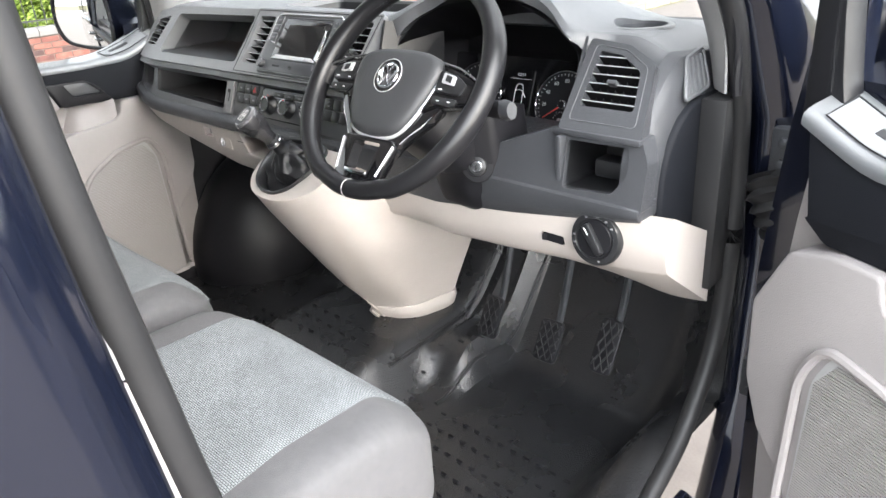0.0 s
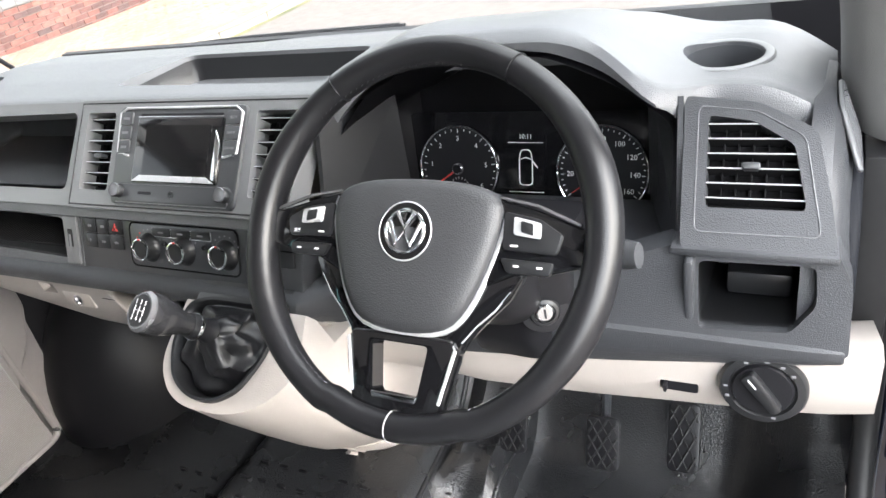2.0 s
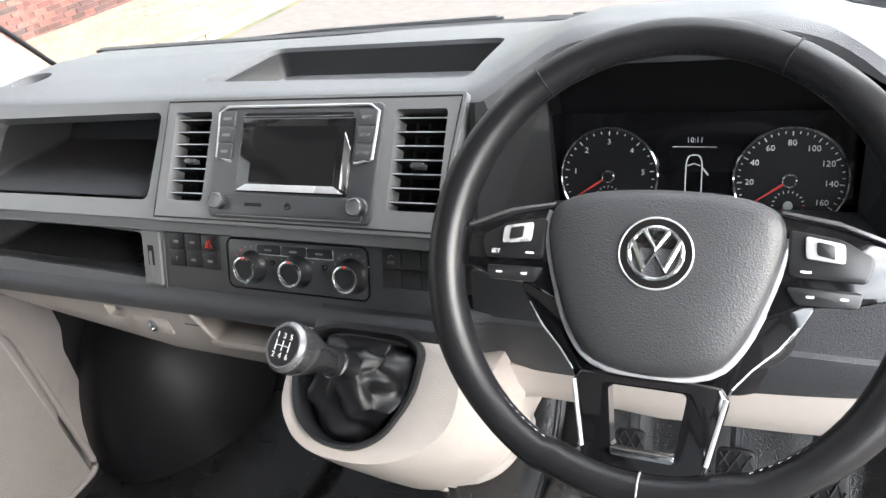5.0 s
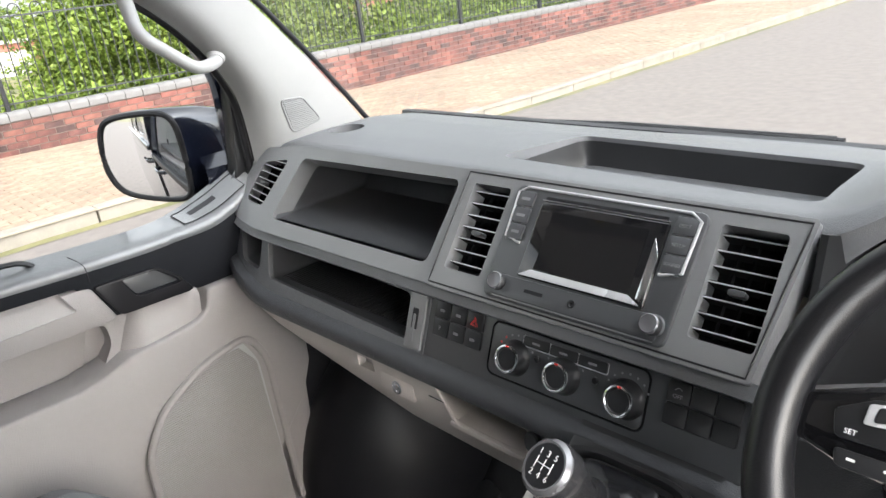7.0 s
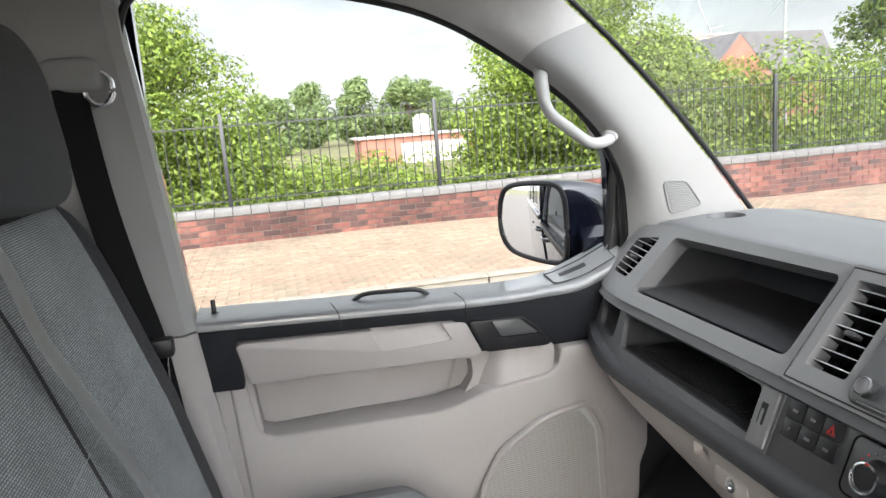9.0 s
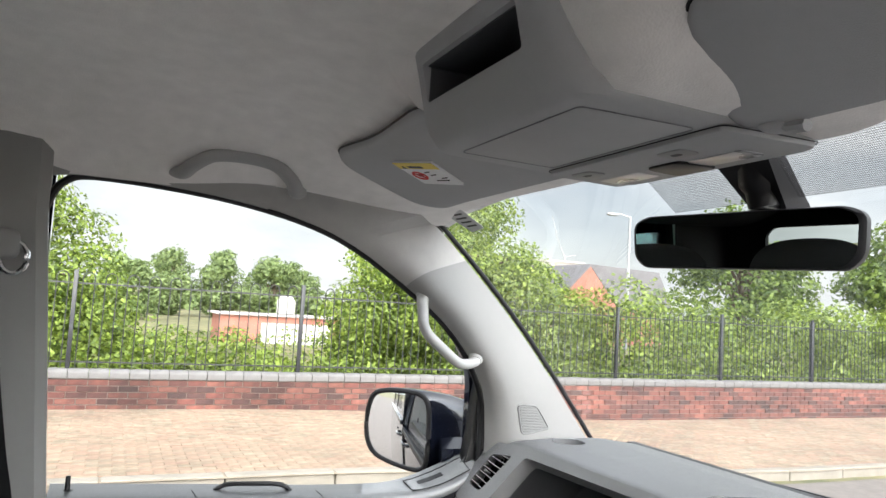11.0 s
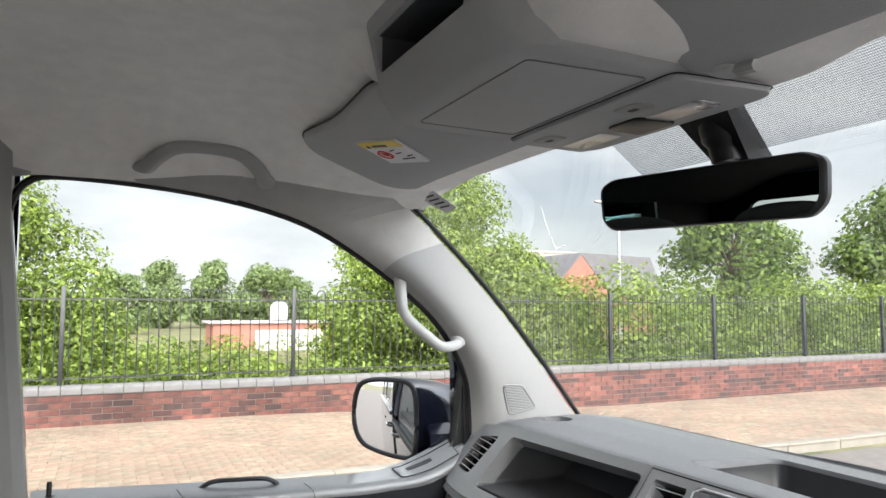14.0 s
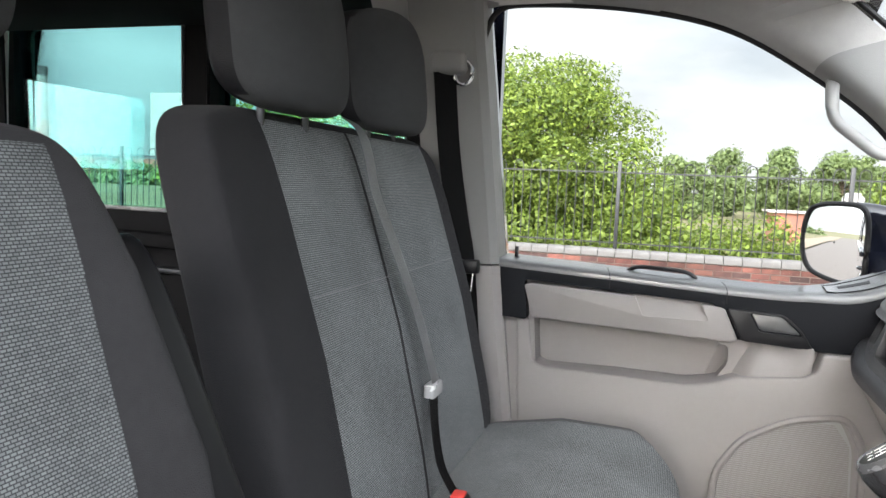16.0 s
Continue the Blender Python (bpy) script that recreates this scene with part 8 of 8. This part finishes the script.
ground = solo("ground", sheet(lambda x, y: Vector((x, y, -0.42)), steps(-1500, 1500, 6), steps(-1500, 1500, 6)), EARTH, "rough open ground reaching to the horizon", "ground", kind="structure")
road_y = steps(-60, -2, 12) + steps(0, 10, 20) + steps(14, 160, 20)
road = solo("road", sheet(lambda x, y: Vector((x, y, ground_z(y))), steps(-5.38, 14, 6), road_y), ASPHALT, "pale worn asphalt road", "road", kind="structure")
pave = thing("pavement", (-7.1, 0, 0.1), "buff block paved footway between kerb and wall", "pavement", kind="structure")
part("bed", sheet(lambda x, y: Vector((x, y, ground_z(y) + 0.112)), [-9.3, -7, -5.36], road_y), PAVING, pave)
part("far_footway", sheet(lambda x, y: Vector((x, y, ground_z(y) + 0.10)), [14, 20], road_y), PAVING, pave)
kerb = thing("kerb", (-5.43, 0, 0), "row of pale concrete kerb stones", "kerb", kind="structure")
for i in range(46):
    y = -8 + i * 0.915
    m = box(-5.53, -5.385, 0, 0.905, -0.05, 0.125, 0.015)
    m.transform(Matrix.Translation((0, y, ground_z(y + 0.45) + random.uniform(-0.004, 0.004))))
    part("kerb_stone", m, KERB, kerb)
gutter = solo("road_edge", sheet(lambda x, y: Vector((x, y, ground_z(y) + 0.004 + 0.003 * math.sin(y * 9))), [-5.385, -5.27], steps(-8, 34, 120)), EARTH, "strip of moss and weeds along the kerb", "moss", kind="structure")

# boundary wall, its coping and railings
WX = -8.9
wall = thing("wall_street", (WX, 0, 0), "low weathered red brick wall with a grey brick coping", "wall", kind="structure")
part("core", prism([(WX - 0.20, -0.42), (WX - 0.012, -0.42), (WX - 0.012, 0.47), (WX - 0.20, 0.47)], -14, 70, "y"), MORTAR, wall)
cop_me = mesh_of("coping_brick", prism(R([(-0.115, 0.0), (0.115, 0.0), (0.115, 0.085), (0.075, 0.115), (-0.075, 0.115), (-0.115, 0.085)], 0.02), 0.003, 0.22, "y"), COPING)
far_cop = bmesh.new()
brick_me = mesh_of("brick", box(-0.1, 0.006, 0.004, 0.219, 0.004, 0.069, 0.003, 1), BRICK)
far_bricks = []
for i in range(-62, 310):
    y = i * 0.225
    if -5.2 < y < 15:
        o = place("coping_brick", cop_me, wall)
        o.matrix_basis = Matrix.Translation((WX - 0.10, y, 0.467 + random.uniform(-0.003, 0.003)))
    elif y > -14:
        prism([(WX - 0.215, 0.467), (WX + 0.015, 0.467), (WX + 0.015, 0.55), (WX - 0.03, 0.582), (WX - 0.17, 0.582), (WX - 0.215, 0.55)], y, y + 0.217, "y", bm=far_cop)
part("coping_far", far_cop, COPING, wall)
wall_children = []
for c in range(8):
    z = 0.392 - c * 0.075
    for i in range(-62, 310):
        y = i * 0.225 + (0.1125 if c % 2 else 0)
        if z < ground_z(y) - 0.02:
            continue
        dx = random.uniform(-0.006, 0.004)
        if -3.6 < y < 6.4 and z > -0.02:
            wall_children.append((WX - 0.006 + dx, y, z))
        else:
            far_bricks.append((WX - 0.006 + dx, y, z))
vs_, fs_ = [], []
for x, y, z in far_bricks:
    k = len(vs_)
    vs_ += [(x - 0.05, y + 0.004, z + 0.004), (x + 0.005, y + 0.004, z + 0.004), (x + 0.005, y + 0.22, z + 0.004), (x - 0.05, y + 0.22, z + 0.004), (x - 0.05, y + 0.004, z + 0.069), (x + 0.005, y + 0.004, z + 0.069), (x + 0.005, y + 0.22, z + 0.069), (x - 0.05, y + 0.22, z + 0.069)]
    fs_ += [(k + 1, k + 2, k + 6, k + 5), (k + 4, k + 5, k + 6, k + 7), (k, k + 1, k + 5, k + 4), (k + 3, k + 7, k + 6, k + 2), (k, k + 3, k + 2, k + 1)]
me = bpy.data.meshes.new("brickwork")
me.from_pydata(vs_, [], fs_)
me.materials.append(BRICK)
place("brickwork", me, wall)["kind"] = "stuff"

fence = thing("fence", (WX - 0.1, 0, 0.58), "black bow-top iron railings on the wall", "fence")
POSTS = [-12, -9.3, -6.6, -3.87, -1.14, 1.62, 4.27, 6.91, 9.22, 11.55, 13.9, 16.3, 18.7, 21.1, 23.5, 26, 28.5, 31, 34, 37, 40]
for y in POSTS:
    part("post", box(WX - 0.125, WX - 0.075, y - 0.025, y + 0.025, 0.56, 1.755, 0.004), IRON, fence)
for y0, y1 in zip(POSTS, POSTS[1:]):
    for z in (0.66, 1.60):
        part("rail", box(WX - 0.104, WX - 0.096, y0 + 0.025, y1 - 0.025, z - 0.009, z + 0.009), IRON, fence)
    nb = 11
    gap = (y1 - y0) / (nb + 0.15)
    hoop = tube([(0, 0, 0.60 - 1.2), (0, 0, 1.66 - 1.2)] + [(0, gap * 0.26 - gap * 0.26 * math.cos(a), 1.66 - 1.2 + gap * 0.30 * math.sin(a)) for a in np.linspace(0.3, math.pi - 0.3, 7)] + [(0, gap * 0.52, 1.66 - 1.2), (0, gap * 0.52, 0.60 - 1.2)], 0.0068, 6, up=(1, 0, 0))
    hm = mesh_of("hoop", hoop, IRON)
    if y1 < 24:
        for i in range(nb):
            o = place("hoop", hm, fence)
            o.matrix_basis = Matrix.Translation((WX - 0.1, y0 + gap * (i + 0.32), 1.2))
    else:
        joined = bmesh.new()
        for i in range(nb):
            t = bmesh.new()
            t.from_mesh(hm)
            t.transform(Matrix.Translation((WX - 0.1, y0 + gap * (i + 0.32), 1.2)))
            join(joined, t)
        part("hoops_far", joined, IRON, fence)


# ---- planting ----
rng = np.random.default_rng(7)


def leaves(name, clumps, size, density, mat, parent=None, shell=0.55):
    """Many small folded leaves spread through and over rounded clumps (x, y, z, rx, ry, rz)."""
    P, N, S = [], [], []
    for x, y, z, rx, ry, rz in clumps:
        area = 4 * math.pi * ((rx * ry) ** 1.6 / 3 + (rx * rz) ** 1.6 / 3 + (ry * rz) ** 1.6 / 3) ** (1 / 1.6)
        k = int(area * density)
        d = rng.normal(size=(k, 3))
        d /= np.linalg.norm(d, axis=1)[:, None]
        bump = 1 + 0.16 * np.sin(d[:, 0:1] * 7 + x) * np.sin(d[:, 1:2] * 6 + y) + 0.12 * np.sin(d[:, 2:3] * 9 + z)
        r = (shell + (1.08 - shell) * rng.random((k, 1)) ** 0.6) * bump
        P.append(np.array([x, y, z]) + d * r * np.array([rx, ry, rz]))
        nn = d + rng.normal(size=(k, 3)) * 0.55 + np.array([0, 0, 0.5])
        N.append(nn / np.linalg.norm(nn, axis=1)[:, None])
        S.append(size * (0.6 + 0.8 * rng.random(k)))
    P, N, S = np.concatenate(P), np.concatenate(N), np.concatenate(S)
    n = len(P)
    up = rng.normal(size=(n, 3))
    U = np.cross(N, up)
    U /= np.linalg.norm(U, axis=1)[:, None]
    V = np.cross(N, U)
    s = S[:, None]
    verts = np.stack([P - U * s * 0.5, P - V * s * 0.3 + N * s * 0.07, P + U * s * 0.55 - N * s * 0.1, P + V * s * 0.3 + N * s * 0.07], 1).reshape(-1, 3)
    me = bpy.data.meshes.new(name)
    me.vertices.add(4 * n)
    me.vertices.foreach_set("co", verts.ravel())
    me.loops.add(4 * n)
    me.loops.foreach_set("vertex_index", np.arange(4 * n))
    me.polygons.add(n)
    me.polygons.foreach_set("loop_start", np.arange(n) * 4)
    me.update()
    me.validate()
    me.materials.append(mat)
    return place(name, me, parent)


def bush(x0, x1, y0, y1, z0, tops, count, r):
    """Clumps that fill a bank whose height is given along y."""
    out = []
    for i in range(count):
        y = y0 + (y1 - y0) * (i + rng.random()) / count
        top = poly(y, tops)
        for z in np.arange(z0 + r * 0.6, max(top - r * 0.6, z0 + r * 0.7), r * 1.0):
            k = 0.75 + 0.5 * rng.random()
            out.append((x0 + (x1 - x0) * rng.random(), y + rng.normal() * r * 0.4, z + rng.normal() * r * 0.25, r * k, r * k * 1.15, r * k * 0.9))
    return out


def tree(name, x, y, base, height, spread, count, r, size, density, mat, label, clear=0.3):
    t = thing(name, (x, y, base), label, "tree")
    limbs = bmesh.new()
    tube([(x, y, base), (x + 0.05, y, base + height * 0.3), (x - 0.04, y + 0.06, base + height * 0.6), (x, y, base + height * 0.85)], [height * 0.035, height * 0.026, height * 0.016, height * 0.006], 9, bm=limbs)
    cl = []
    for i in range(count):
        a, q = rng.random() * 2 * math.pi, rng.random()
        h = clear + (1 - clear) * rng.random()
        wide = spread * math.sin(math.pi * min(0.97, max(0.12, (h - clear * 0.6) / (1.05 - clear * 0.6)))) ** 0.7 * (0.35 + 0.65 * q ** 0.5)
        c = (x + wide * math.cos(a), y + wide * math.sin(a), base + height * h * (0.86 + 0.16 * rng.random()))
        k = r * (0.65 + 0.6 * rng.random())
        cl.append((*c, k, k, k * 0.85))
        if i % 3 == 0:
            s = Vector((x, y, base + height * (0.25 + 0.4 * rng.random())))
            tube([s, s.lerp(Vector(c), 0.5) + Vector((0, 0, 0.1)), Vector(c)], [height * 0.012, height * 0.008, height * 0.003], 6, bm=limbs)
    part("trunk", limbs, BARK, t, "brown trunk and limbs")
    leaves("crown", cl, size, density, mat, t)
    return t


tree("bush_tree", -10.9, -2.75, -0.3, 3.7, 1.78, 105, 0.50, 0.064, 290, LEAF, "large bright green shrubby tree behind the railings", 0.12)
tree("bush_tree", -11.2, -7.6, -0.3, 3.6, 2.0, 40, 0.55, 0.105, 80, LEAF, "large green shrubby tree behind the railings", 0.12)
tree("bush_tree", -11.3, 4.75, -0.3, 4.4, 1.7, 70, 0.48, 0.064, 280, LEAF, "tall leafy tree overhanging the railings", 0.1)
hedge = leaves("hedge", bush(-10.6, -9.55, -7, -0.7, 0.3, [(-7, 2.4), (-3, 2.6), (-1.5, 2.2), (-0.7, 1.3)], 22, 0.38) + bush(-10.4, -9.5, -0.8, 2.6, 0.3, [(-0.8, 1.25), (0.3, 0.95), (1.0, 1.15), (1.3, 0.8), (2.0, 0.7), (2.6, 1.2)], 14, 0.22)
               + bush(-10.9, -9.6, 2.3, 7.4, 0.3, [(2.3, 1.6), (3.0, 2.5), (5, 2.7), (7.4, 2.2)], 18, 0.40), 0.066, 260, LEAF)
tagged(hedge, "dense climbing greenery pressed against the railings", "hedge", kind="stuff")
hedge_b = leaves("hedge", bush(-11.5, -9.6, 7.2, 40, 0.3, [(7, 2.1), (9, 1.95), (11, 2.05), (15, 2.2), (25, 2.4), (40, 2.6)], 70, 0.5), 0.09, 115, LEAF)
tagged(hedge_b, "long green hedge behind the railings", "hedge", kind="stuff")
weeds = leaves("weeds", [(-9.35 + rng.random() * 0.2, y, 0.60 + rng.random() * 0.08, 0.14, 0.2, 0.11) for y in np.arange(-6, 24, 0.35)], 0.075, 170, LEAF)
tagged(weeds, "low leafy weeds along the top of the wall", "weeds", kind="stuff")
tree("street_tree", -21.5, 23.2, -0.4, 6.8, 2.4, 60, 0.85, 0.20, 32, LEAF_DARK, "round-crowned green tree beyond the hedge", 0.25)
tree("street_tree", -17.5, 8.4, -0.4, 3.9, 1.3, 26, 0.7, 0.18, 34, LEAF, "low green tree beyond the hedge", 0.15)
tree("street_tree", -17.5, 29.0, -0.4, 7.0, 3.2, 44, 0.95, 0.22, 28, LEAF_DARK, "green tree further up the street", 0.2)
tree("street_tree", -13.5, 37.0, -0.4, 7.5, 3.4, 40, 1.0, 0.24, 26, LEAF_DARK, "green tree further up the street", 0.2)
tree("street_tree", -10.5, 50.0, -0.4, 8.5, 3.8, 40, 1.1, 0.28, 22, LEAF_DARK, "green tree far up the street", 0.2)
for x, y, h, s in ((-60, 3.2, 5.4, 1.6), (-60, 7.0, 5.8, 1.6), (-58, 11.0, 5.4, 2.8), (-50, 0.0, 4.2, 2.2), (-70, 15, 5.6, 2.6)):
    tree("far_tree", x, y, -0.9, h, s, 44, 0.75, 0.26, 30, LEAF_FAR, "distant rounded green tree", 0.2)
rough = leaves("scrub", [(-13 - rng.random() * 14, -6 + rng.random() * 22, -0.2 + rng.random() * 0.25, 0.6, 0.7, 0.45) for _ in range(90)], 0.13, 26, LEAF)
tagged(rough, "rough green scrub beyond the wall", "scrub", kind="stuff")
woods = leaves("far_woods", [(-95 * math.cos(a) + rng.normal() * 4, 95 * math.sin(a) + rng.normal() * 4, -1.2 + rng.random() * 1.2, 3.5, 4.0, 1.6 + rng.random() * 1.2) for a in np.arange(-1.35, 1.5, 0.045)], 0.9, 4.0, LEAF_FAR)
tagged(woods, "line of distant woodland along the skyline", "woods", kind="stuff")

# ---- distant buildings ----
shed = thing("brick_shed", (-30, 5.4, -0.5), "low red brick outbuilding with a pale rendered bay", "building")
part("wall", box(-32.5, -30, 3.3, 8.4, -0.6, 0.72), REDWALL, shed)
part("roof", box(-32.7, -29.85, 3.1, 8.6, 0.72, 0.80, 0.02), CONCRETE, shed)
part("bay", box(-30.02, -29.93, 5.0, 8.0, -0.6, 0.45), PALEWALL, shed, "pale rendered bay")
part("vent_cowl", disc((-31, 6.2, 0.86), (0, 0, 1), [(0.4, 0), (0.4, 0.55), (0.25, 0.75), (0.01, 0.78)], 18), PALEWALL, shed)
house = thing("house", (-42, 30, -0.4), "red brick house with a steep grey slate roof", "house")
gable = [(26.0, -0.4), (31.2, -0.4), (31.2, 2.4), (28.9, 5.0), (26.0, 2.2)]
part("gable_wall", prism(gable, -40.4, -40.0, "x"), REDWALL, house)
part("body", box(-48, -40.2, 26.2, 31.2, -0.4, 2.4), REDWALL, house)
part("roof", prism([(25.7, 2.0), (28.9, 5.15), (28.9, 5.0), (25.9, 2.0)], -48, -39.9, "x"), SLATE, house)
part("roof", prism([(28.9, 5.15), (35.0, 5.0), (36.5, 2.2), (31.4, 2.3)], -48, -40.1, "x"), SLATE, house)
part("side_wing", box(-47, -40.8, 31.2, 36, -0.4, 2.3), REDWALL, house)
part("neighbour_gable", prism([(23.6, -0.4), (27.0, -0.4), (27.0, 3.2), (26.2, 4.0), (23.6, 2.4)], -45.5, -45, "x"), REDWALL, house)
part("neighbour_roof", prism([(20.5, 2.0), (23.6, 2.4), (26.2, 4.05), (24.0, 4.0), (21.0, 3.2)], -47, -45.4, "x"), SLATE, house)
flats = thing("apartment_block", (-160, 104, 0), "distant concrete apartment block with banded storeys", "building")
part("wall", box(-166, -158, 97.5, 112, -1, 15.2), CONCRETE, flats)
for i in range(6):
    part("window_band", box(-158.02, -157.8, 98.2, 111.3, 5.2 + i * 1.6, 6.0 + i * 1.6), SLATE, flats)
part("roof", box(-166.5, -157.5, 97, 112.5, 15.2, 15.6), PALEWALL, flats)
crane = thing("tower_crane", (-200, 136, 0), "distant tower crane with a raised jib", "crane")
part("mast", box(-200.2, -199.8, 134.7, 135.1, 0, 21), LAMPGREY, crane)
part("jib", tube([(-200, 135, 20), (-200, 131.5, 27), (-200, 129.2, 34)], 0.16, 5), LAMPGREY, crane)
part("counter_jib", tube([(-200, 135, 20.5), (-200, 139, 21.5)], 0.18, 5), LAMPGREY, crane)
lamp_post = thing("street_lamp", (-35, 28.2, -0.4), "tall grey steel street lamp", "street lamp")
part("column", tube([(-35, 28.1, -0.4), (-35, 28.1, 4.0), (-35, 28.1, 7.9)], [0.12, 0.10, 0.07], 10), LAMPGREY, lamp_post)
part("arm", tube([(-35, 28.1, 7.85), (-35.2, 27.6, 8.0), (-35.3, 27.2, 8.02)], 0.05, 8), LAMPGREY, lamp_post)
part("lantern", pillow((-35.3, 26.95, 7.95), (0.16, 0.42, 0.1), 0.6, 0.6, 20, 10), LAMPGREY, lamp_post)
stack = thing("chimney_stack", (-150, -160, 0), "tall distant brick factory chimney", "chimney")
part("shaft", tube([(-150, -163, -2), (-150, -163, 18), (-150, -163, 25.5)], [1.6, 1.35, 1.25], 14), PALEWALL, stack)
part("shaft_band", tube([(-150, -163, -2), (-150, -163, 13.5)], [1.66, 1.5], 14), REDWALL, stack)
part("cap", tube([(-150, -163, 25.2), (-150, -163, 27.6)], 1.4, 14), SLATE, stack)
tower = thing("tower_block", (-180, -146, 0), "pale distant tower block", "building")
part("wall", box(-186, -176, -150, -139, -2, 24), CONCRETE, tower)
town = thing("far_terrace", (-120, -110, 0), "row of low distant brick buildings", "building")
for i in range(7):
    h = 2.2 + 1.6 * rng.random()
    part("wall", box(-126, -118, -132 + i * 9, -124.5 + i * 9, -2, h), REDWALL if i % 2 else CONCRETE, town)
    part("roof", box(-126.5, -117.5, -132.3 + i * 9, -124.2 + i * 9, h, h + 0.5), SLATE, town)

# wiper arms lying on the windscreen base
wip = thing("wiper", (0, 0.6, 1.24), "black windscreen wiper blades at rest", "wiper")
for x0, x1, z0, z1 in ((-0.57, 0.093, 1.240, 1.250), (0.179, 0.56, 1.246, 1.224)):
    at = lambda t, up: Vector((x0 + (x1 - x0) * t, 0.615 - 0.03 * abs(x0 + (x1 - x0) * t) ** 2, z0 + (z1 - z0) * t + up))
    part("blade", tube([at(t, 0.0) for t in steps(0, 1, 10)], 0.0042, 6), BLACK, wip)
    part("arm", tube([at(0.12, 0.004), at(0.40, 0.007), at(0.98, 0.002)], 0.0045, 6), BLACK, wip)


# single bricks and paving blocks within reach of the van, last
for k, (x, y, z) in enumerate(wall_children):
    o = place("brick", brick_me, wall)
    o.matrix_basis = Matrix.Translation((x, y, z))
block_me = mesh_of("paving_block", box(-0.049, 0.049, -0.0985, 0.0985, -0.03, 0.0, 0.004, 1), BLOCK)
loose, near = [], 0
for i in range(36):
    for j in range(-40, 90):
        x, y = -5.60 - i * 0.1, j * 0.2 + (0.1 if i % 2 else 0)
        if x < -8.88:
            continue
        z = ground_z(y) + 0.120 + rng.normal() * 0.0015
        if i < 12 and -1.2 < y < 3.8 and near < 300:
            o = place("paving_block", block_me, pave)
            o.matrix_basis = Matrix.Translation((x, y, z))
            near += 1
        else:
            loose.append((x, y, z))
vs_, fs_ = [], []
for x, y, z in loose:
    k = len(vs_)
    vs_ += [(x - 0.049, y - 0.0985, z - 0.008), (x + 0.049, y - 0.0985, z - 0.008), (x + 0.049, y + 0.0985, z - 0.008), (x - 0.049, y + 0.0985, z - 0.008), (x - 0.045, y - 0.0945, z), (x + 0.045, y - 0.0945, z), (x + 0.045, y + 0.0945, z), (x - 0.045, y + 0.0945, z)]
    fs_ += [(k + 4, k + 5, k + 6, k + 7), (k, k + 1, k + 5, k + 4), (k + 1, k + 2, k + 6, k + 5), (k + 2, k + 3, k + 7, k + 6), (k + 3, k, k + 4, k + 7)]
me = bpy.data.meshes.new("paving")
me.from_pydata(vs_, [], fs_)
me.materials.append(BLOCK)
place("paving", me, pave)["kind"] = "stuff"
